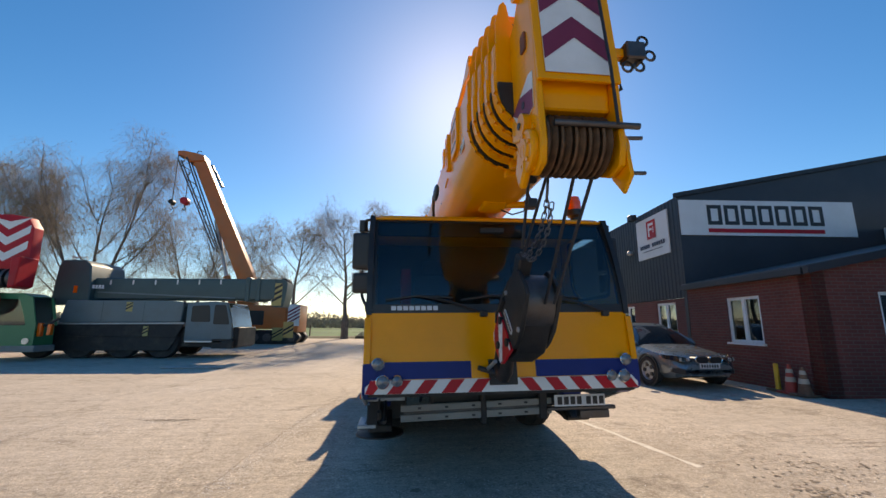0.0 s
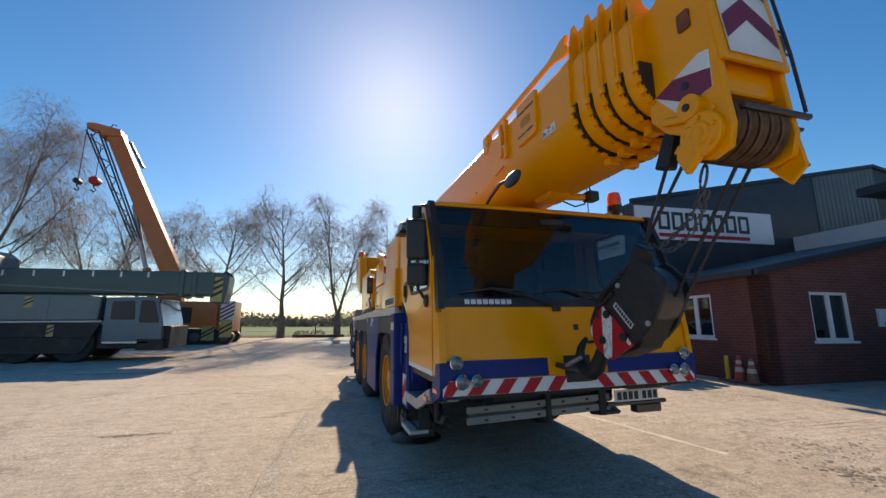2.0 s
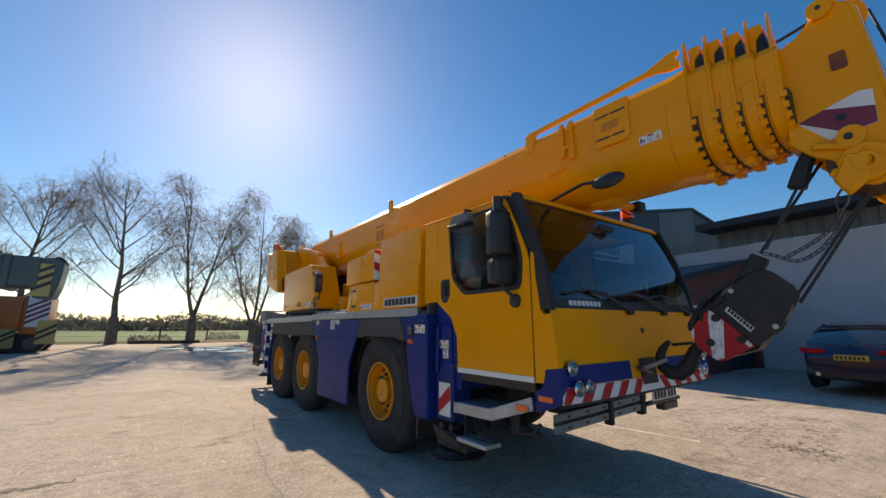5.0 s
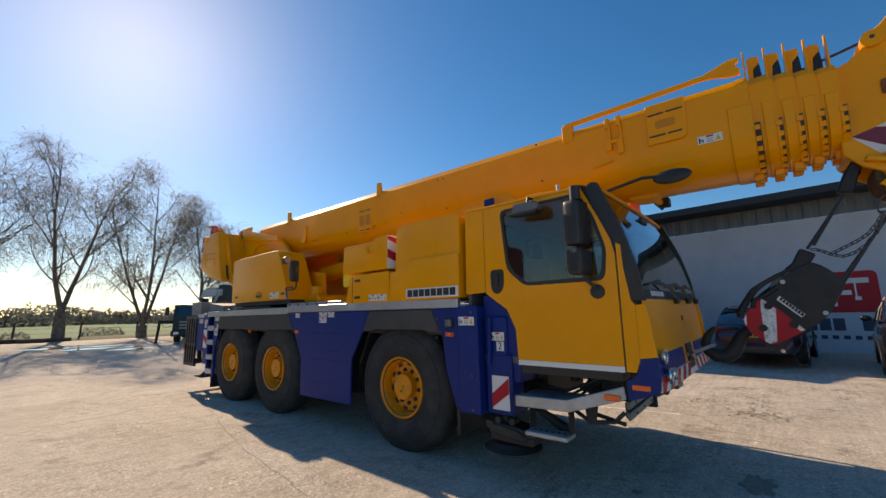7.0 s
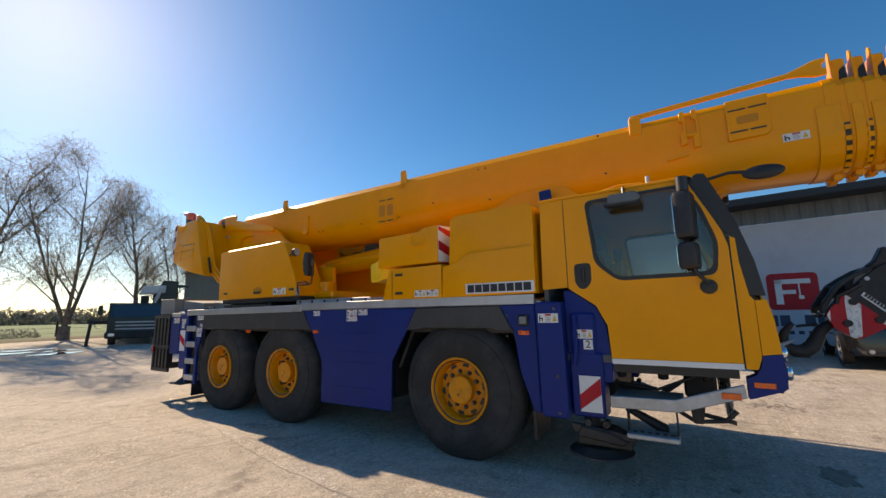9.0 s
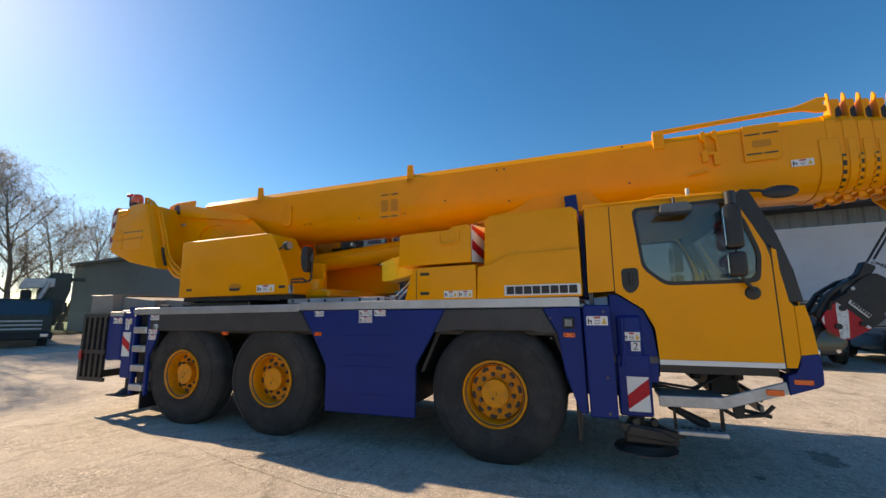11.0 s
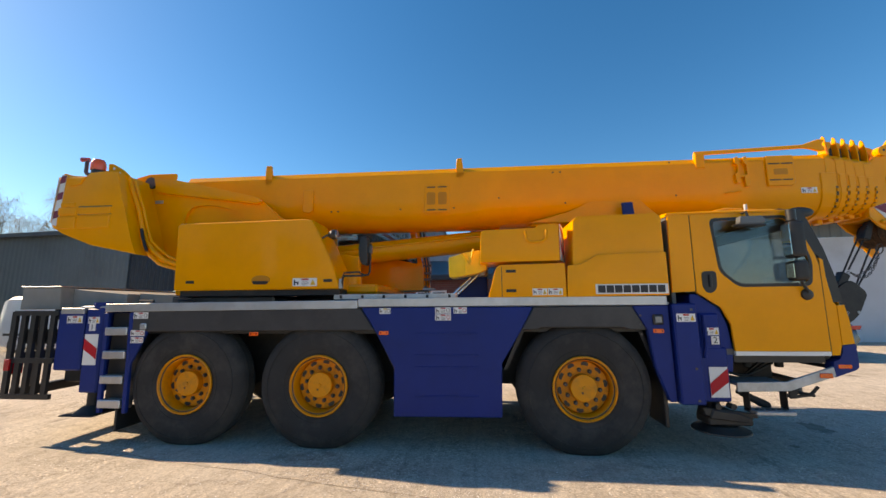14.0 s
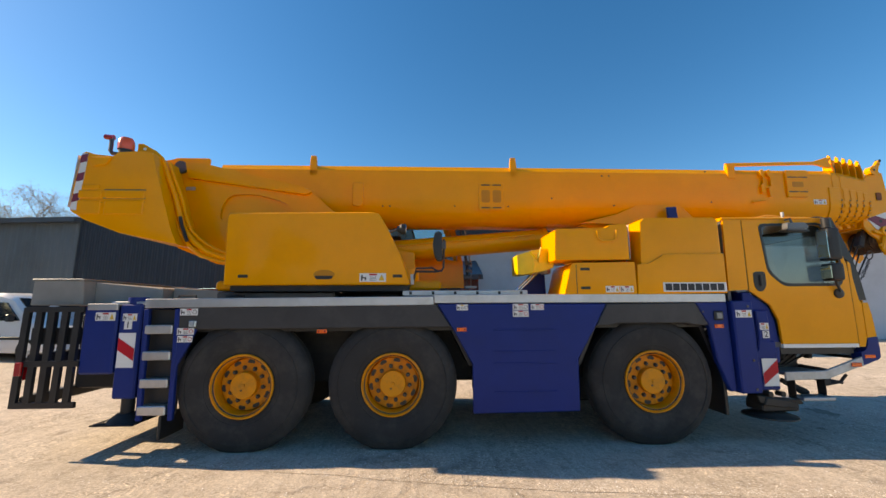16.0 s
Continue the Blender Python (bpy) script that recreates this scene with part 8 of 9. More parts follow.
def van(at, heading):
    e = thing("van", (0, 0, 0), "white panel van parked beside the rear shed", "van")
    L, hw, H = 4.9, 0.95, 1.95
    top = [(0, 0.75), (0.1, 0.95), (0.85, 1.12), (1.6, 1.82), (2.1, H), (L - 0.3, H), (L - 0.05, H - 0.08), (L, H - 0.3)]
    wid = [(0, hw * 0.75), (0.3, hw * 0.95), (1.0, hw), (L - 0.1, hw), (L, hw * 0.96)]
    def sec(s):
        w, z1 = interp(wid, s), interp(top, s)
        half = [(0, 0.25), (w * 0.92, 0.25), (w, 0.4), (w, z1 * 0.6), (w * 0.93, z1 - 0.1), (w * 0.8, z1), (0, z1 + 0.02)]
        return [(x, s, z) for x, z in half] + [(-x, s, z) for x, z in half[-2::-1]]
    part("body", loft(B(), [0, 0.1, 0.4, 0.85, 1.2, 1.6, 2.1, 3, 4, L - 0.3, L - 0.05, L], sec), VANWHITE, e, "white van body")
    for x in (-1, 1):
        part("side_window", prism(B(), [(1.25, 1.15), (1.75, 1.66), (2.25, 1.70), (2.25, 1.15)], "x", x * hw * 0.94, x * (hw + 0.004)), CARGLASS, e)
        part("side_trim", box(B(), *sorted((x * hw, x * (hw + 0.02))), 1.1, L - 0.4, 0.62, 0.70, 0.004), BLACK, e)
        part("tail_lamp", box(B(), *sorted((x * (hw - 0.14), x * (hw - 0.02))), L - 0.05, L + 0.01, 0.85, 1.25, 0.01), TAIL, e)
        for s in (0.9, L - 0.95):
            t = part("wheel", lathe(B(), [(0.22, -0.1), (0.31, -0.1), (0.33, -0.06), (0.33, 0.06), (0.31, 0.1), (0.22, 0.1)], (x * (hw - 0.1), s, 0.33), "x", 30, False), RUBBER, e)
            part("rim", lathe(B(), [(0.225, x * 0.085), (0.2, x * 0.05), (0.001, x * 0.06)], (x * (hw - 0.1), s, 0.33), "x", 24), GALV, t)
        part("door_mirror", box(B(), *sorted((x * (hw + 0.02), x * (hw + 0.2))), 1.35, 1.45, 1.12, 1.32, 0.02), BLACK, e)
    part("windscreen", prism(B(), [(0.92, 1.16), (1.55, 1.80), (1.57, 1.78), (0.95, 1.14)], "x", -hw * 0.82, hw * 0.82), CARGLASS, e)
    part("bumper", box(B(), -hw * 0.98, hw * 0.98, L - 0.12, L + 0.05, 0.35, 0.55, 0.03), BLACK, e)
    d = Vector((heading[0], heading[1], 0)).normalized()
    e.matrix_basis = Matrix.Translation((at[0], at[1], gz(at[0], at[1]) + 0.012)) @ Matrix.Rotation(math.atan2(-d.x, d.y) + math.pi, 4, "Z")


van((7.9, 19.2), (-0.15, -0.98))


# ---- traffic cones by the wall ----
def cone(at, mats, h, label):
    e = thing("traffic_cone", (0, 0, 0), label, "traffic cone", "cones by the brick wall")
    part("base", box(B(), -0.19, 0.19, -0.19, 0.19, 0, 0.035, 0.012), mats[0], e)
    part("body", lathe(B(), [(0.135, 0.03), (0.125, 0.05), (0.03, h), (0.018, h), (0.001, h - 0.01)], (0, 0, 0), "z", 24), mats[0], e)
    for z0, z1 in ((0.24, 0.34), (0.42, 0.5)):
        r = lambda z: 0.127 - (z - 0.05) * 0.095 / (h - 0.05) + 0.003
        part("sleeve", lathe(B(), [(r(z0), z0), (r(z1), z1), (r(z1) - 0.006, z1), (r(z0) - 0.006, z0)], (0, 0, 0), "z", 24, False), mats[1], e, "pale reflective sleeve")
    e.location = (at[0], at[1], gz(*at) + 0.012)


CONEBROWN = surf("cone_grimy", (0.17, 0.085, 0.05), 0.25, 6.0, 0.7, 0, 0.05, 40, 0, (0.3, 0.22, 0.15), 0.5, 6.0)
CONERED = surf("cone_red", (0.40, 0.05, 0.035), 0.15, 6.0, 0.55, 0, 0.05, 40, 0, (0.25, 0.14, 0.1), 0.4, 6.0)
cone((8.47, 7.95), (CONERED, CONEGREY), 0.6, "red traffic cone with pale reflective sleeves")
cone((8.44, 7.64), (CONEBROWN, CONEGREY), 0.57, "grimy brown traffic cone by the brick wall")
e = thing("bollard", (0, 0, 0), "slim dusty yellow marker post by the brick wall", "marker post")
part("base", box(B(), -0.16, 0.16, -0.16, 0.16, 0, 0.04, 0.012), CONEBROWN, e)
part("post", lathe(B(), [(0.06, 0.035), (0.05, 0.08), (0.045, 0.56), (0.03, 0.585), (0.001, 0.585)], (0, 0, 0), "z", 20), SEALYEL, e, "faded yellow post")
e.location = (8.49, 8.27, gz(8.49, 8.27) + 0.012)

# ---- birches, fence and field edge ----
def tree_meshes(seed, h, wide, stems, droop=1.0, dense=1.0):
    """A birch: forked stems, rising limbs, branches, and a haze of fine hanging twigs with buds."""
    rng = random.Random(seed)
    limbs = B()
    tw_v, tw_f, bd_v, bd_f = [], [], [], []
    jit = lambda a: Vector((rng.uniform(-a, a), rng.uniform(-a, a), rng.uniform(-a, a)))

    def limb(pts, r0, r1):
        seg = 9 if r0 > 0.08 else (6 if r0 > 0.03 else 4)
        rings = []
        for i, p in enumerate(pts):
            d = (pts[min(i + 1, len(pts) - 1)] - pts[max(i - 1, 0)]).normalized()
            q = d.to_track_quat("Z", "Y")
            r = r0 + (r1 - r0) * (i / (len(pts) - 1)) ** 0.8
            rings.append([limbs.verts.new(p + q @ Vector((r * math.cos(2 * math.pi * k / seg), r * math.sin(2 * math.pi * k / seg), 0))) for k in range(seg)])
        for a, b in zip(rings, rings[1:]):
            for k in range(seg):
                limbs.faces.new((a[k], a[(k + 1) % seg], b[(k + 1) % seg], b[k]))

    def ribbon(pts, w):
        side = Vector((rng.uniform(-1, 1), rng.uniform(-1, 1), 0.05)).normalized()
        base = len(tw_v)
        n = len(pts) - 1
        for i, q in enumerate(pts):
            ww = w * (1 - 0.6 * i / n)
            tw_v.extend([tuple(q - side * ww), tuple(q + side * ww)])
            if i and rng.random() < 0.45:
                c = q + jit(0.05)
                s = rng.uniform(0.02, 0.042)
                u = jit(1).normalized()
                v = u.orthogonal().normalized()
                b = len(bd_v)
                bd_v.extend([tuple(c - u * s), tuple(c + v * s * 0.6), tuple(c + u * s), tuple(c - v * s * 0.6)])
                bd_f.append((b, b + 1, b + 2, b + 3))
        for i in range(n):
            a = base + 2 * i
            tw_f.append((a, a + 1, a + 3, a + 2))

    def strand(p, d, length):
        pts = [p + d * (length * t) + Vector((0, 0, -droop * 0.85 * length * t * t)) + jit(0.02) for t in (0, 0.25, 0.5, 0.75, 1)]
        ribbon(pts, rng.uniform(0.006, 0.010))
        for k in range(4):
            q = pts[rng.randrange(1, 4)]
            dd = (d + jit(0.8)).normalized()
            ln = length * rng.uniform(0.35, 0.75)
            ribbon([q, q + dd * ln * 0.5 - Vector((0, 0, droop * 0.1 * ln)), q + dd * ln - Vector((0, 0, droop * 0.5 * ln))], rng.uniform(0.0045, 0.0075))

    def path(p, d, length, n, up, wob):
        pts = [p]
        for i in range(n):
            d = (d + Vector((0, 0, up / n)) + jit(wob)).normalized()
            pts.append(pts[-1] + d * (length / n))
        return pts

    def along(pts, t):
        x = t * (len(pts) - 1)
        i = min(int(x), len(pts) - 2)
        return pts[i].lerp(pts[i + 1], x - i), (pts[i + 1] - pts[i]).normalized()

    def bough(p, d, length, r):
        pts = path(p, d, length, 7, 0.55, 0.13)
        limb(pts, r, r * 0.25)
        for k in range(max(4, int(length * 3.2))):
            q, dd = along(pts, rng.uniform(0.15, 0.95))
            out = jit(1).normalized()
            b = path(q, (dd * 0.75 + out * 0.8 + Vector((0, 0, 0.1))).normalized(), length * rng.uniform(0.18, 0.42), 4, 0.1, 0.16)
            limb(b, r * 0.24, 0.006)
            for j in range(int(5.5 * dense)):
                q2, d2 = along(b, rng.uniform(0.2, 1.0))
                strand(q2, (d2 * 0.6 + jit(0.75)).normalized(), rng.uniform(0.6, 1.6) * h / 12)
        for j in range(int(7 * dense)):
            q2, d2 = along(pts, rng.uniform(0.5, 1.0))
            strand(q2, (d2 * 0.5 + jit(0.8)).normalized(), rng.uniform(0.6, 1.6) * h / 12)

    turn = rng.uniform(0, 6.28)
    fork = path(Vector((0, 0, -0.1)), Vector((0, 0, 1)), h * (0.08 if stems > 2 else 0.17), 3, 0.1, 0.05)
    limb(fork, 0.027 * h, 0.022 * h)
    for s in range(stems):
        a = turn + 2 * math.pi * s / stems
        lean = 0.07 if stems == 1 else rng.uniform(0.28, 0.42)
        d = Vector((math.cos(a) * lean, math.sin(a) * lean, 1)).normalized()
        top = h * rng.uniform(0.80, 0.88) * (1 if s == 0 else rng.uniform(0.85, 1.0))
        pts = path(fork[-1] - Vector((0, 0, 0.05)), d, top, 11, 0.5, 0.07)
        limb(pts, 0.016 * h / stems ** 0.35, 0.012)
        n = int(17 / stems ** 0.5)
        for k in range(n):
            t = 0.10 + 0.86 * (k + rng.random()) / n
            q, dd = along(pts, t)
            b = rng.uniform(0, 6.28)
            if stems > 1:
                b = a + rng.uniform(-1.9, 1.9)
            out = Vector((math.cos(b), math.sin(b), 0.35 + 0.75 * t))
            ln = h * wide * (0.20 + 0.22 * math.sin(math.pi * min(1, 0.15 + t * 0.9))) * rng.uniform(0.75, 1.15)
            bough(q, (out + dd * 0.4).normalized(), ln, 0.0058 * h * (1.05 - t * 0.6) / stems ** 0.25)
    lm = make("limbs", limbs, BARK)
    tw = bpy.data.meshes.new("twig_haze")
    tw.from_pydata(tw_v, [], tw_f)
    tw.materials.append(TWIG)
    bd = bpy.data.meshes.new("buds")
    bd.from_pydata(bd_v, [], bd_f)
    bd.materials.append(LEAF)
    zmax = max(v[2] for v in tw_v)
    for me in (lm, tw, bd):
        me.transform(Matrix.Diagonal((1, 1, h / zmax, 1)))
    return lm, tw, bd


KINDS = [tree_meshes(11, 12.3, 0.95, 1, 1.0, 1.35), tree_meshes(23, 12.0, 0.85, 2, 1.0, 1.35), tree_meshes(37, 11.5, 0.85, 3, 1.0, 1.35), tree_meshes(51, 15.5, 0.95, 3, 1.3, 2.1), tree_meshes(67, 11.8, 0.85, 2, 1.0, 0.7)]


def birch(kind, x, y, scale, turn, label):
    e = thing("birch_tree", (0, 0, 0), label, "tree", "birches along the yard edge")
    for nm, me in zip(("trunk", "twig_haze", "crown"), KINDS[kind]):
        o = new(nm, me)
        if nm == "twig_haze":
            o["kind"] = "stuff"
        o.parent = e
    e.matrix_basis = Matrix.LocRotScale((x, y, gz(x, y)), Euler((0, 0, radians(turn))), (scale, scale, scale))


for kind, x, y, sc, turn in ((0, -4.05, 34.6, 1.0, 20), (1, 0.25, 35.4, 1.0, 80), (2, 4.1, 34.9, 1.02, 150), (0, -8.6, 35.2, 0.95, 200), (2, -13.6, 36.0, 0.98, 300),
                            (3, -21.5, 31.0, 1.0, 30), (3, -29.0, 31.5, 0.95, 140), (1, -17.5, 37.0, 0.92, 250), (0, 7.9, 36.0, 0.86, 330), (2, 11.6, 38.5, 0.84, 60)):
    birch(kind, x, y, sc, turn, "tall weeping birch with bare twigs and first buds")
for kind, x, y, sc, turn in ((4, 17, 44, 0.85, 10), (4, 21, 46, 0.9, 70), (4, 25, 47, 0.9, 190), (4, 30, 50, 0.95, 250), (4, 35, 52, 0.95, 310), (4, 13.5, 46, 0.7, 120), (1, 25.5, 40.5, 0.93, 40), (2, 27.5, 38.5, 0.97, 85), (0, 29.2, 36.5, 0.98, 160)):
    birch(kind, x, y, sc, turn, "bare birch standing behind the rear shed")

for k in range(14):
    x = -16 + 2.9 * k
    e = thing("fence_post", (x, 36.9, gz(x, 36.9)), "weathered wooden post of the field fence", "fence post", "field fence posts")
    part("post", prism(B(), [(x - 0.05, -0.1 + gz(x, 36.9)), (x + 0.05, -0.1 + gz(x, 36.9)), (x + 0.055, 1.05 + gz(x, 36.9)), (x - 0.04, 1.1 + gz(x, 36.9))], "y", 36.85, 36.95, 0.01), TIMBER, e)
for z in (0.45, 0.75, 1.0):
    e = thing("fence_wire", (-16, 36.9, 0.30 + z), "thin grey wire of the field fence", "fence wire", "field fence wires")
    part("wire", tube(B(), [(-16 + 2.9 * k, 36.84, 0.30 + gz(0, 13) + z - (0.03 if k % 2 else 0)) for k in range(14)], 0.006, 4), STEEL, e)
for x0, x1, y in ((-3.2, 0.8, 35.0), (-1.4, -0.3, 34.7)):
    e = thing("log", (x0, y, gz(x0, y)), "low weathered log edging the yard", "log", "edge logs")
    part("trunk", cyl(B(), (x0, y, gz(x0, y) + 0.11), (x1, y + 0.25, gz(x1, y) + 0.11), 0.13, 0.11, 12), TIMBER, e)
# ---- the other machines in the yard ----
HAZ = surf("hazard_yellow", (0.42, 0.34, 0.12), 0.1, 3.0, 0.5, 0, 0.02, 20)


def hazard(parent, x0, x1, y, z0, z1, a, b, n=4):
    """A board facing the yard with slanted bands."""
    board = part("warning_board", box(B(), x0, x1, y, y + 0.02, z0, z1), a, parent, "striped warning board", False)
    w = x1 - x0
    st = (z1 - z0) / n
    for k in range(n + 1):
        za = z0 + st * k - st * 0.5
        pts = [(x0, za), (x1, za + w * 0.6), (x1, za + w * 0.6 + st / 2), (x0, za + st / 2)]
        pts = [(px, min(z1, max(z0, pz))) for px, pz in pts]
        if pts[1][1] < z1 and pts[3][1] > z0:
            bm = B()
            bm.faces.new([bm.verts.new((px, y - 0.003, pz)) for px, pz in pts])
            part("band", bm, b, board, "", False)


def far_wheel(parent, x, y, z, r):
    t = part("wheel", lathe(B(), [(r * 0.5, -0.18), (r * 0.94, -0.18), (r, -0.1), (r, 0.1), (r * 0.94, 0.18), (r * 0.5, 0.18)], (x, y, z + r), "y", 32, False), RUBBER, parent)
    part("rim", lathe(B(), [(r * 0.52, -0.15), (r * 0.4, -0.05), (0.001, -0.08)], (x, y, z + r), "y", 24), SLATEDARK, t)


def grey_crane():
    y0 = 18.35
    g = gz(-10, y0)
    e = thing("mobile_crane", (-10.2, y0 + 1.3, g), "grey-blue mobile crane with its boom laid forward", "crane")
    Q = lambda nm, bm, mat, lb="", sm=True: part(nm, bm, mat, e, lb, sm)
    Q("chassis", box(B(), -15.2, -6.6, y0 + 0.25, y0 + 2.4, g + 0.45, g + 1.3, 0.03), CHASSIS)
    for x in (-14.3, -12.75, -11.1, -9.55):
        far_wheel(e, x, y0 + 0.25, g, 0.66)
        far_wheel(e, x, y0 + 2.4, g, 0.66)
    Q("side_skirt", prism(B(), [(-15.4, 1.38), (-15.3, 0.95), (-9.0, 0.9), (-8.75, 1.45)], "y", y0 - 0.02, y0 + 0.05, 0.01), CHASSIS)
    Q("lower_skirt", prism(B(), [(-15.3, 0.95), (-15.3, 0.34), (-9.25, 0.36), (-8.95, 0.9)], "y", y0 - 0.012, y0 + 0.03, 0.01), CHASSIS, "black lower side skirt")
    Q("deck_edge", prism(B(), [(-15.4, 1.37), (-8.72, 1.46), (-8.72, 1.52), (-15.4, 1.43)], "y", y0 - 0.04, y0 + 2.6, 0.005), GALV, "pale deck edge")
    Q("body_panel", prism(B(), [(-13.6, 1.47), (-8.9, 1.53), (-8.85, 2.38), (-9.3, 2.42), (-13.4, 2.4)], "y", y0, y0 + 2.5, 0.03), SLATE, "grey-blue body panels")
    for x in (-12.0, -10.4):
        Q("panel_seam", box(B(), x, x + 0.02, y0 - 0.006, y0 + 0.01, 1.55, 2.35), SLATEDARK)
    Q("cab", prism(B(), [(-8.7, 0.75), (-8.72, 2.36), (-7.6, 2.42), (-7.1, 2.38), (-6.85, 1.5), (-6.8, 0.72)], "y", y0 + 0.02, y0 + 2.5, 0.05, 2), SLATE, "grey-blue driver cab")
    Q("cab_window", prism(B(), rounded([(-8.5, 1.55), (-8.5, 2.22), (-7.8, 2.26), (-7.72, 1.55)], 0.08), "y", y0 + 0.005, y0 + 0.018), DOORDARK)
    Q("cab_side_glass", prism(B(), rounded([(-7.6, 1.45), (-7.6, 2.28), (-7.15, 2.28), (-6.93, 1.45)], 0.08), "y", y0 + 0.003, y0 + 0.018), DOORDARK)
    Q("windscreen", prism(B(), [(-7.08, 2.34), (-6.84, 1.3), (-6.80, 1.3), (-7.04, 2.34)], "y", y0 + 0.1, y0 + 2.4), WINDOWGLASS)
    Q("cab_strip", box(B(), -8.65, -7.2, y0, y0 + 0.02, 0.70, 0.76), ALU)
    Q("cab_bumper", box(B(), -7.6, -6.73, y0, y0 + 2.5, 0.45, 0.85, 0.03), CHASSIS)
    Q("boom", prism(B(), [(-12.9, 2.46), (-12.9, 3.38), (-5.3, 3.50), (-5.3, 2.55)], "y", y0 + 0.5, y0 + 1.7, 0.12, 3), SLATEDARK, "dark slate telescopic boom")
    Q("boom_side", prism(B(), [(-12.6, 2.75), (-12.6, 2.8), (-7.0, 2.62), (-7.0, 2.56)], "y", y0 + 0.44, y0 + 0.5), SLATE)
    Q("boom_collar", box(B(), -6.6, -6.4, y0 + 0.45, y0 + 1.75, 2.46, 3.54, 0.03), SLATEDARK)
    Q("boom_collar", box(B(), -6.15, -5.95, y0 + 0.45, y0 + 1.75, 2.48, 3.52, 0.03), SLATEDARK)
    Q("boom_head", prism(B(), [(-5.4, 2.25), (-5.4, 3.48), (-5.0, 3.5), (-4.8, 3.35), (-4.85, 2.7), (-4.95, 2.25)], "y", y0 + 0.55, y0 + 1.65, 0.03), SLATEDARK)
    for k in range(3):
        Q("sheave", cyl(B(), (-4.98, y0 + 0.7 + 0.3 * k, 3.38), (-4.98, y0 + 0.78 + 0.3 * k, 3.38), 0.18, seg=20), BLACK)
    hazard(e, -5.45, -5.02, y0 + 0.52, 2.3, 3.3, HAZ, BLACK, 4)
    hazard(e, -11.1, -10.85, y0 - 0.01, 1.95, 2.35, HAZ, BLACK, 3)
    hazard(e, -10.3, -10.1, y0 - 0.05, 0.95, 1.35, HAZ, BLACK, 3)
    hazard(e, -5.5, -5.0, y0 + 3.0, 0.8, 1.6, HAZ, BLACK, 4)
    for k in range(6):
        x = -12.2 + 0.9 * k
        Q("rope_clip", box(B(), x, x + 0.06, y0 + 0.49, y0 + 0.55, 3.1 + 0.02 * k, 3.3 + 0.02 * k), ALU)
    Q("counterweight", prism(B(), [(-14.2, 2.2), (-14.1, 3.85), (-13.95, 4.1), (-13.1, 4.12), (-12.85, 3.9), (-12.75, 3.1), (-12.75, 2.2)], "y", y0 + 0.2, y0 + 2.4, 0.04), SLATEDARK, "dark green winch housing")
    Q("housing_lamp", box(B(), -13.36, -13.22, y0 + 0.17, y0 + 0.2, 2.7, 3.0), AMBER)
    for k in range(4):
        Q("name_bar", box(B(), -12.65 + 0.12 * k, -12.57 + 0.12 * k, y0 + 0.17, y0 + 0.2, 2.9, 3.05), BOARD)
    Q("rail", tube(B(), [(-13.8, y0 + 0.4, 4.08), (-13.8, y0 + 0.4, 4.25), (-13.2, y0 + 0.4, 4.25), (-13.2, y0 + 0.4, 4.08)], 0.025), ALU)


grey_crane()
e = thing("steel_plate", (-6.6, 15.0, 0.02), "pale steel road plate lying on the yard", "road plate")
part("plate", box(B(), -7.6, -5.7, 14.75, 15.05, gz(-6, 15) + 0.016, gz(-6, 15) + 0.05, 0.008), GALV, e)


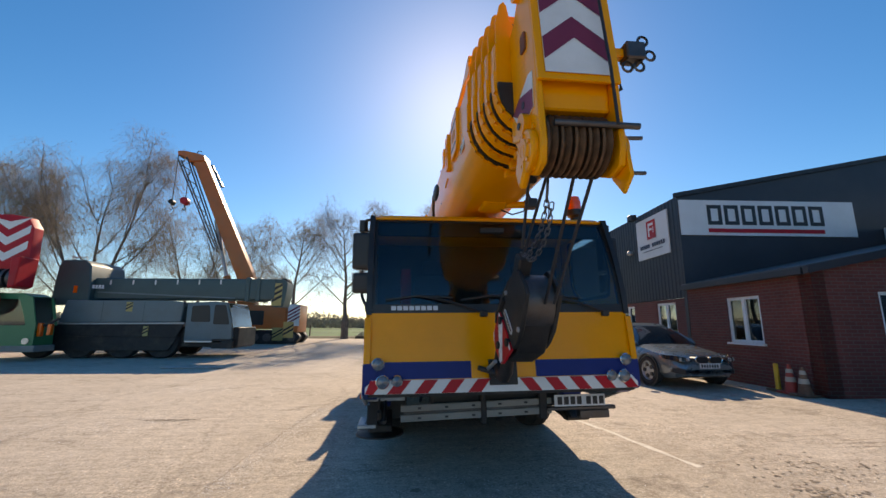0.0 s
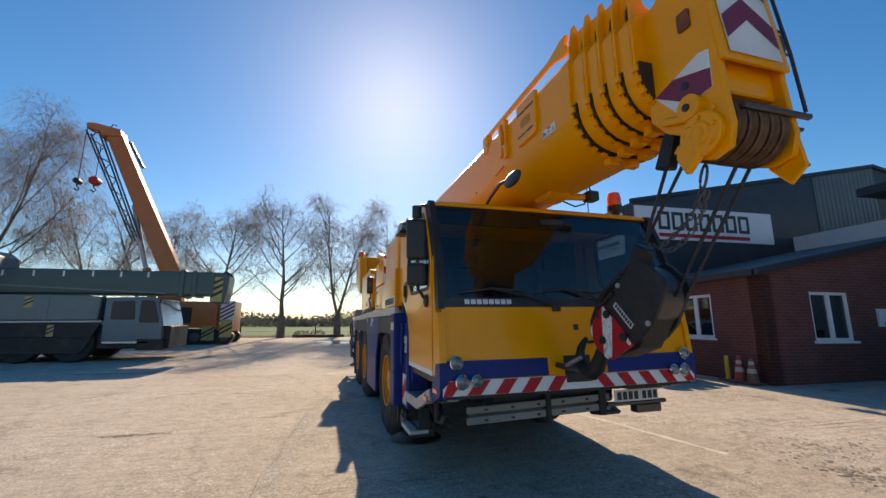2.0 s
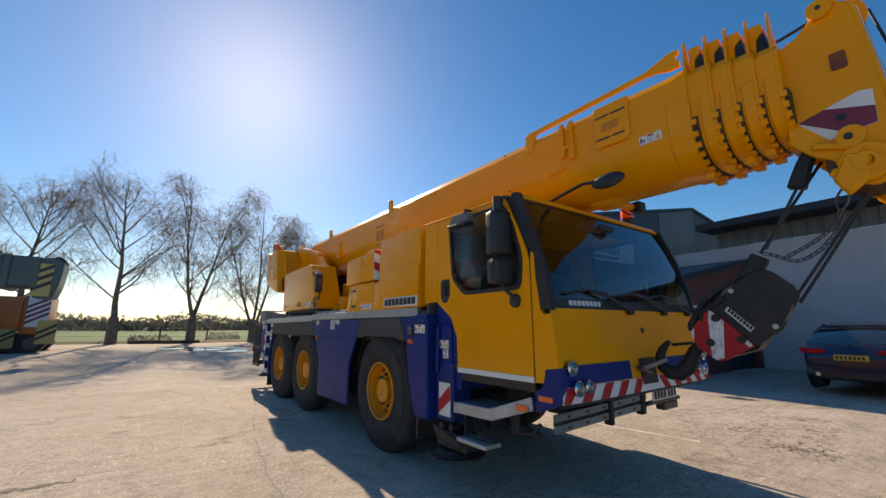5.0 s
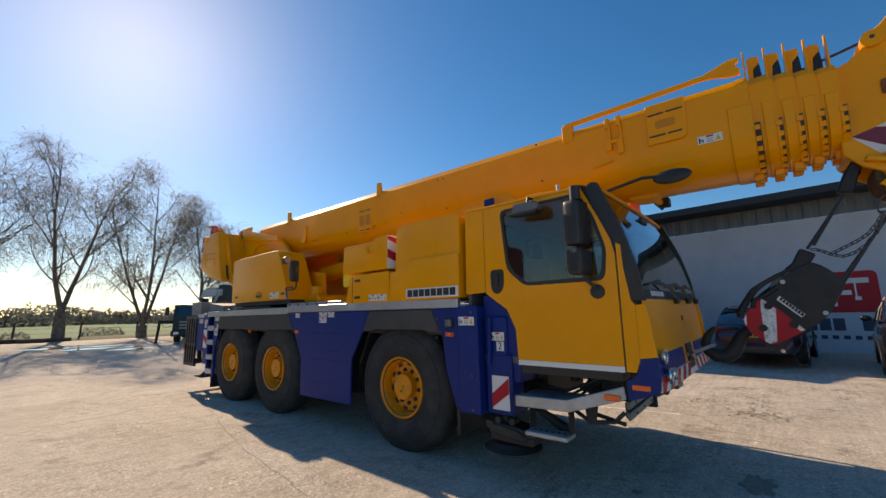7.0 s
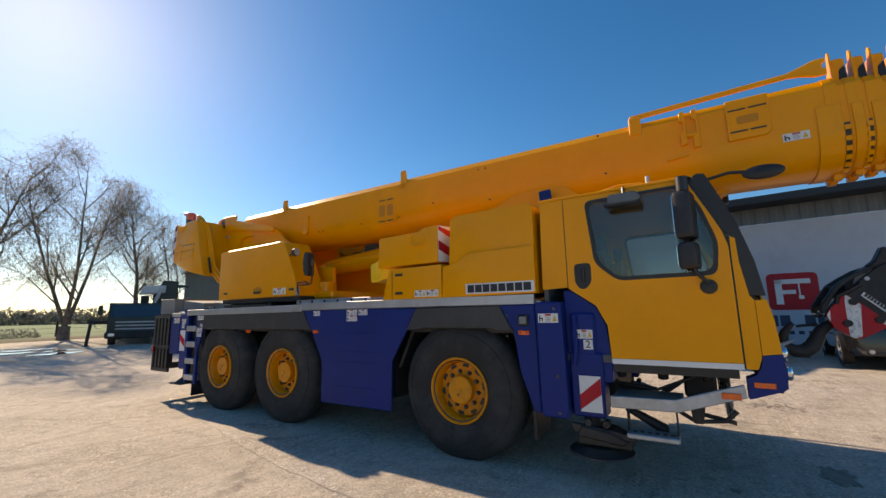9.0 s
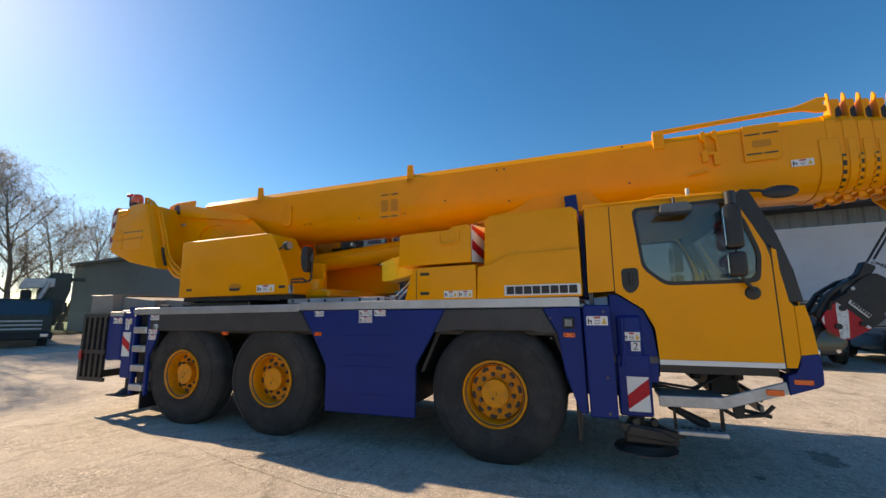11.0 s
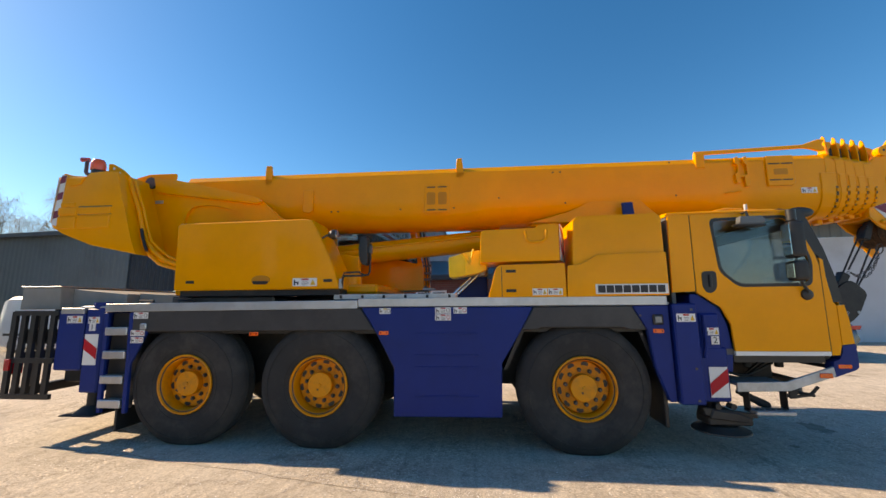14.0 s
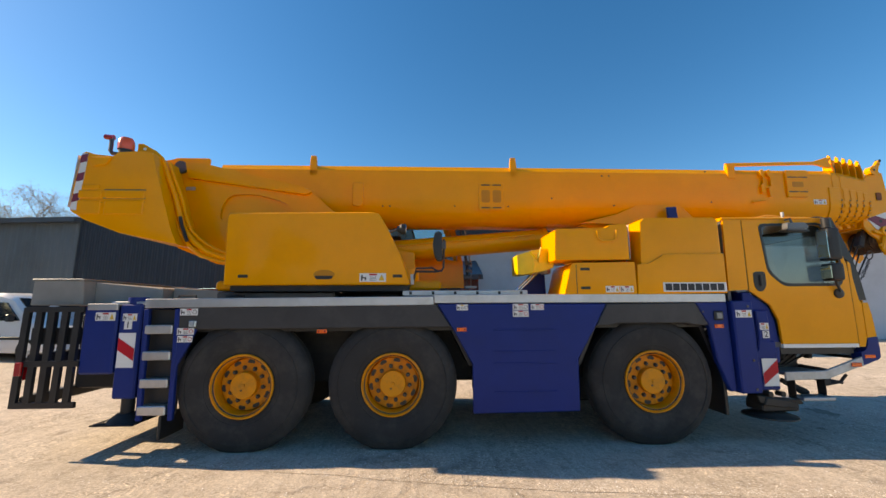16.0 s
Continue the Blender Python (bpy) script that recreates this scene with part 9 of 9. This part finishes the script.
def green_crane():
    y0 = 17.0
    g = gz(-15, y0)
    e = thing("mobile_crane", (-16.5, y0 + 1.2, g), "green cab crane with a red striped boom head", "crane")
    Q = lambda nm, bm, mat, lb="", sm=True: part(nm, bm, mat, e, lb, sm)
    cab = [(-16.8, 0.55), (-16.8, 2.5), (-13.35, 2.55), (-13.0, 2.42), (-12.72, 1.4), (-12.7, 0.62)]
    side = rounded([(-16.2, 1.36), (-16.1, 2.34), (-13.42, 2.34), (-13.05, 1.36)], 0.1)
    Q("cab_side", plate(cab, [side], "y", y0, y0 + 0.05), GREEN, "bright green cab side", False)
    Q("cab_window", plate(side, [], "y", y0 + 0.02, y0 + 0.026), GLASS, "tinted cab side window", False)
    Q("cab_shell", prism(B(), [(-16.8, 0.55), (-16.8, 1.3), (-12.75, 1.3), (-12.72, 0.62)], "y", y0 + 0.055, y0 + 0.95, 0.03), GREEN)
    Q("cab_roof", prism(B(), [(-16.8, 2.44), (-16.8, 2.52), (-13.35, 2.57), (-13.0, 2.44)], "y", y0 - 0.01, y0 + 0.95, 0.015), GREEN)
    Q("cab_back", box(B(), -16.78, -12.9, y0 + 0.9, y0 + 0.95, 1.3, 2.44), DOORDARK)
    Q("cab_pillar", prism(B(), [(-13.02, 2.42), (-12.74, 1.36), (-12.68, 1.36), (-12.95, 2.44)], "y", y0 + 0.85, y0 + 0.95, 0.01), GREEN, "green windscreen pillar")
    Q("windscreen", prism(B(), [(-13.03, 2.40), (-12.75, 1.36), (-12.74, 1.36), (-13.02, 2.40)], "y", y0 + 0.06, y0 + 0.84), GLASS)
    Q("bumper", box(B(), -16.4, -12.62, y0 - 0.02, y0 + 0.95, 0.38, 0.62, 0.03), DUSTY, "pale dusty bumper")
    Q("headlight", cyl(B(), (-12.95, y0 - 0.04, 0.78), (-12.95, y0 + 0.1, 0.78), 0.12), LENS)
    Q("indicator", box(B(), -12.74, -12.58, y0 + 0.1, y0 + 0.25, 0.95, 1.45, 0.02), AMBER)
    Q("indicator", box(B(), -12.40, -12.25, y0 + 0.1, y0 + 0.25, 1.0, 1.42, 0.02), AMBER)
    Q("indicator_arm", tube(B(), [(-12.75, y0 + 0.2, 1.3), (-12.4, y0 + 0.2, 1.45), (-12.1, y0 + 0.2, 1.62)], 0.05), BLACK)
    far_wheel(e, -15.4, y0 + 0.25, g, 0.66)
    Q("boom", prism(B(), [(-22, 3.3), (-22, 5.5), (-14.2, 5.6), (-13.6, 5.5), (-13.35, 5.1), (-13.3, 3.9), (-13.7, 3.5), (-15.0, 3.2)], "y", y0 - 0.1, y0 + 0.35, 0.05, 2), RED, "red telescopic boom head")
    for k in range(3):
        z = 3.75 + 0.62 * k
        for s in (-1, 1):
            bm = B()
            bm.faces.new([bm.verts.new((-14.2 + s * a, y0 - 0.112, min(5.5, z + b))) for a, b in ((0, 0), (0.75, 0.5), (0.75, 0.82), (0, 0.32))])
            Q("white_chevron", bm, WHITE, "", False)
    for k in range(6):
        x = -14.9 + 0.24 * k
        Q("sheave", cyl(B(), (x, y0 - 0.1, 3.1), (x + 0.12, y0 - 0.1, 3.1), 0.36, seg=24), STEEL)
    Q("head_cheek", prism(B(), [(-13.55, 2.7), (-13.3, 2.8), (-13.25, 3.9), (-13.6, 3.9)], "y", y0 - 0.5, y0 + 0.3, 0.03), RED)
    Q("hook_drum", cyl(B(), (-14.4, y0 - 0.5, 2.25), (-14.4, y0 - 0.2, 2.25), 0.5, seg=24), RED)
    e.location.x -= 0.6


green_crane()


def orange_crane():
    y0 = 26.9
    g = gz(-8, y0)
    e = thing("crawler_crane", (-8.5, y0 + 1.5, g), "orange crawler crane with raised boom and lattice jib", "crane")
    Q = lambda nm, bm, mat, lb="", sm=True: part(nm, bm, mat, e, lb, sm)
    Q("upper_body", box(B(), -10.4, -6.9, y0, y0 + 2.8, 1.15, 2.65, 0.06, 2), ORANGE, "orange upper body")
    Q("engine_louvre", box(B(), -9.5, -8.2, y0 - 0.02, y0 + 0.01, 1.4, 2.3), BLACK)
    Q("counterweight", box(B(), -6.9, -6.1, y0 + 0.1, y0 + 2.7, 0.95, 2.72, 0.05, 2), ORANGE)
    hazard(e, -6.75, -6.02, y0 + 0.06, 1.35, 2.72, WHITE, PURPLE, 6)
    hazard(e, -7.6, -6.95, y0 - 0.03, 0.45, 1.25, HAZ, BLACK, 4)
    for yy in (y0 + 0.1, y0 + 2.1):
        bm = prism(B(), rounded([(-10.6, g + 0.02), (-6.2, g + 0.02), (-5.9, g + 0.45), (-6.3, g + 0.85), (-10.5, g + 0.85), (-10.9, g + 0.45)], 0.2), "y", yy, yy + 0.7, 0.02)
        t = Q("track", bm, CHASSIS, "black crawler track")
        for k in range(6):
            part("track_roller", cyl(B(), (-10.2 + 0.75 * k, yy - 0.02, g + 0.42), (-10.2 + 0.75 * k, yy + 0.1, g + 0.42), 0.25, seg=18), STEEL, t)
    ym = y0 + 1.3
    Q("boom", prism(B(), [(-10.2, 2.6), (-9.1, 2.7), (-9.3, 4.4), (-13.3, 12.6), (-14.0, 12.72), (-14.1, 12.42), (-10.42, 4.4)], "y", ym - 0.36, ym + 0.36, 0.06, 2), ORANGE, "orange telescopic boom raised steeply")
    Q("boom_head", prism(B(), [(-14.4, 12.4), (-13.3, 12.55), (-13.4, 12.95), (-14.7, 13.2), (-15.15, 13.15), (-15.1, 12.9), (-14.5, 12.7)], "y", ym - 0.45, ym + 0.45, 0.03), ORANGE)
    Q("head_sheave", cyl(B(), (-15.0, ym - 0.2, 13.05), (-15.0, ym + 0.2, 13.05), 0.22, seg=20), STEEL)
    Q("luffing_ram", cyl(B(), (-10.9, ym, 3.4), (-12.3, ym, 8.4), 0.13), GALV)
    Q("luffing_ram_base", cyl(B(), (-10.6, ym, 2.4), (-11.2, ym, 4.6), 0.22), ORANGE)
    Q("boom_walkway", prism(B(), [(-12.9, 12.2), (-12.75, 12.25), (-11.9, 10.7), (-12.05, 10.65)], "y", ym - 0.5, ym - 0.3), STEEL)
    # lattice jib along the boom
    a0, a1 = Vector((-14.95, ym - 0.7, 12.55)), Vector((-11.9, ym - 0.7, 6.2))
    b0, b1 = Vector((-14.35, ym - 0.7, 12.6)), Vector((-11.65, ym - 0.7, 6.3))
    for p, q in ((a0, a1), (b0, b1)):
        Q("jib_chord", cyl(B(), p, q, 0.05, seg=8), STEEL, "red-brown lattice jib")
        Q("jib_chord", cyl(B(), p + Vector((0, 0.5, 0)), q + Vector((0, 0.5, 0)), 0.05, seg=8), STEEL)
    n = 13
    for k in range(n):
        p = a0.lerp(a1, k / n) if k % 2 else b0.lerp(b1, k / n)
        q = b0.lerp(b1, (k + 1) / n) if k % 2 else a0.lerp(a1, (k + 1) / n)
        Q("jib_lacing", cyl(B(), p, q, 0.028, seg=6), STEEL)
    for x, zt, zb, r in ((-15.12, 12.9, 9.6, 0.16), (-14.3, 11.9, 9.75, 0.25)):
        Q("rope", cyl(B(), (x, ym - 0.3, zt), (x, ym - 0.3, zb), 0.025, seg=6), ROPE)
        Q("hook_body", cyl(B(), (x, ym - 0.5, zb - r * 0.6), (x, ym - 0.1, zb - r * 0.6), r, seg=18), IRON if r < 0.2 else RED)
        Q("hook", tube(B(), [(x, ym - 0.3, zb - r * 1.5), (x, ym - 0.3, zb - r * 1.8 - 0.1), (x + 0.12, ym - 0.3, zb - r * 1.8 - 0.25), (x, ym - 0.3, zb - r * 1.8 - 0.35), (x - 0.12, ym - 0.3, zb - r * 1.8 - 0.22)], 0.045), IRON)
    Q("wind_vane", tube(B(), [(-14.3, ym, 12.9), (-14.0, ym, 13.4), (-13.8, ym, 13.35)], 0.03), STEEL)


orange_crane()


LORRYGREEN = surf("lorry_dark_green", (0.018, 0.032, 0.028), 0.2, 1.0, 0.5, 0, 0.03, 20)


def lorry():
    x0, x1, yf = 3.72, 5.9, 27.2
    g = gz(4.6, yf)
    e = thing("lorry", (4.8, yf + 1.2, g), "dark green lorry with a loader crane and one stabiliser leg out", "lorry")
    Q = lambda nm, bm, mat, lb="", sm=True: part(nm, bm, mat, e, lb, sm)
    cab = Q("cab", prism(B(), [(yf, g + 0.45), (yf - 0.02, g + 1.25), (yf + 0.16, g + 1.98), (yf + 1.55, g + 2.03), (yf + 1.6, g + 0.5)], "x", x0, x1, 0.07, 3), LORRYGREEN, "dark lorry cab")
    part("windscreen", prism(B(), [(yf - 0.014, g + 1.32), (yf + 0.128, g + 1.88), (yf + 0.15, g + 1.88), (yf + 0.01, g + 1.32)], "x", x0 + 0.14, x1 - 0.14, 0.01), CARGLASS, cab)
    part("side_window", prism(B(), [(yf + 0.25, g + 1.3), (yf + 0.35, g + 1.85), (yf + 1.1, g + 1.85), (yf + 1.1, g + 1.3)], "x", x0 - 0.006, x0 + 0.01), DOORDARK, cab)
    for z in (0.72, 0.88, 1.04):
        part("grille_bar", box(B(), x0 + 0.3, x1 - 0.3, yf - 0.03, yf + 0.01, g + z, g + z + 0.07, 0.01), GALV, cab)
    Q("bumper", box(B(), x0 - 0.05, x1 + 0.05, yf - 0.12, yf + 0.2, g + 0.32, g + 0.62, 0.04), CHASSIS)
    for x in (x0 + 0.2, x1 - 0.2):
        Q("headlight", box(B(), x - 0.12, x + 0.12, yf - 0.14, yf - 0.1, g + 0.42, g + 0.56, 0.015), LENS)
    for x, d in ((x0 - 0.28, 1), (x1 + 0.28, -1)):
        m = Q("mirror", box(B(), x - 0.09, x + 0.09, yf - 0.1, yf - 0.02, g + 1.42, g + 1.85, 0.03), BLACK)
        part("mirror_arm", tube(B(), [(x, yf - 0.04, g + 1.86), (x + 0.1 * d, yf, g + 1.93), (x + 0.32 * d, yf + 0.1, g + 1.93)], 0.016, 6), BLACK, m)
    Q("chassis", box(B(), x0 + 0.5, x1 - 0.5, yf + 1.0, yf + 7.0, g + 0.5, g + 0.85), CHASSIS)
    for x in (x0 + 0.2, x1 - 0.2):
        for y in (yf + 0.75, yf + 5.2):
            t = Q("wheel", lathe(B(), [(0.22, -0.14), (0.42, -0.14), (0.45, -0.09), (0.45, 0.09), (0.42, 0.14), (0.22, 0.14)], (x, y, g + 0.45), "x", 32, False), RUBBER)
            part("rim", lathe(B(), [(0.23, -0.12), (0.18, -0.04), (0.001, -0.06)], (x, y, g + 0.45), "x", 20), SLATEDARK, t)
    Q("bed", box(B(), x0, x1, yf + 2.6, yf + 7.2, g + 0.85, g + 1.1, 0.02), LORRYGREEN)
    ym = yf + 2.1
    Q("crane_column", prism(B(), [(5.45, g + 0.85), (5.35, g + 2.4), (5.75, g + 3.25), (6.45, g + 3.25), (6.45, g + 2.45), (6.1, g + 0.85)], "y", ym - 0.3, ym + 0.35, 0.04), LORRYGREEN, "dark loader crane column")
    Q("crane_arm", prism(B(), [(4.75, g + 2.45), (4.9, g + 2.92), (5.9, g + 2.98), (5.9, g + 2.58)], "y", ym - 0.5, ym - 0.2, 0.03), GALV, "grey folded crane arm")
    Q("crane_tip", box(B(), 6.4, 6.95, ym - 0.2, ym + 0.1, g + 2.9, g + 3.05, 0.02), LORRYGREEN)
    Q("crane_ram", cyl(B(), (5.35, ym - 0.45, g + 1.7), (5.7, ym - 0.45, g + 2.8), 0.1), GALV)
    Q("valve_block", box(B(), 4.85, 5.2, ym - 0.3, ym + 0.1, g + 2.0, g + 2.42, 0.04), CHASSIS)
    s = Q("stabiliser_beam", box(B(), 3.05, x0 + 0.3, yf + 0.2, yf + 0.36, g + 0.98, g + 1.14, 0.02), CHASSIS, "dark stabiliser beam pulled out sideways")
    part("leg", cyl(B(), (3.12, yf + 0.28, g + 1.15), (3.04, yf + 0.28, g + 0.03), 0.065), CHASSIS, s)
    part("foot", cyl(B(), (3.04, yf + 0.28, g + 0.035), (3.04, yf + 0.28, g - 0.01), 0.13), CHASSIS, s)
    part("hose", tube(B(), [(3.2, yf + 0.25, g + 1.02), (3.35, yf + 0.22, g + 0.78), (3.65, yf + 0.24, g + 0.85)], 0.015, 5), BLACK, s)
    e.location.x += 0.35
    e.rotation_euler.z = radians(-22)


lorry()


# ---- loose grit on the yard ----
def grit_surface():
    m = bpy.data.materials.new("loose_grit")
    m.use_nodes = True
    t = m.node_tree
    b = t.nodes["Principled BSDF"]
    g = t.nodes.new("ShaderNodeNewGeometry")
    r = t.nodes.new("ShaderNodeValToRGB")
    for e, (p, c) in zip((r.color_ramp.elements[0], r.color_ramp.elements[1], r.color_ramp.elements.new(0.6)), ((0.0, (0.16, 0.13, 0.1)), (1.0, (0.72, 0.68, 0.6)), (0.5, (0.42, 0.36, 0.29)))):
        e.position, e.color = p, (*c, 1)
    t.links.new(g.outputs["Random Per Island"], r.inputs["Fac"])
    t.links.new(r.outputs["Color"], b.inputs["Base Color"])
    b.inputs["Roughness"].default_value = 0.36
    return m


GRIT = grit_surface()


def grit():
    rng = random.Random(77)
    vs, fs = [], []
    spots = [(rng.uniform(-5.5, 6.0), rng.uniform(2.0, 12.5)) for k in range(48)]
    for k in range(40000):
        if k < 7600:
            t = rng.uniform(0, len(JOINT) - 1.001)
            a, b = Vector(JOINT[int(t)]), Vector(JOINT[int(t) + 1])
            q = a.lerp(b, t - int(t))
            x, y = q.x + abs(rng.gauss(0, 0.16)) - 0.04, q.y + rng.uniform(-0.1, 0.1)
            s = rng.uniform(0.0015, 0.005)
        elif k % 3:
            sx, sy = spots[rng.randrange(len(spots))]
            x, y = sx + rng.gauss(0, 0.6), sy + rng.gauss(0, 0.4)
            s = rng.uniform(0.0015, 0.006)
        else:
            x, y = rng.uniform(-6, 4), rng.uniform(1.5, 13)
            s = rng.uniform(0.0015, 0.0055)
        z = lie(x, y) - 0.001
        flatness = rng.uniform(0.15, 1.0)
        b = len(vs)
        for dx, dy, dz in ((-1, -0.7, 0), (1, -0.8, 0), (1.1, 0.8, 0), (-0.9, 0.9, 0), (0.1, 0.1, 1)):
            vs.append((x + s * (dx + rng.uniform(-0.3, 0.3)), y + s * (dy + rng.uniform(-0.3, 0.3)), z + 0.0012 + s * dz * flatness))
        fs += [(b, b + 1, b + 4), (b + 1, b + 2, b + 4), (b + 2, b + 3, b + 4), (b + 3, b, b + 4)]
    me = bpy.data.meshes.new("grit")
    me.from_pydata(vs, [], fs)
    me.materials.append(GRIT)
    tagged(new("grit", me), "small loose stones scattered on the yard", "grit", kind="stuff")


grit()
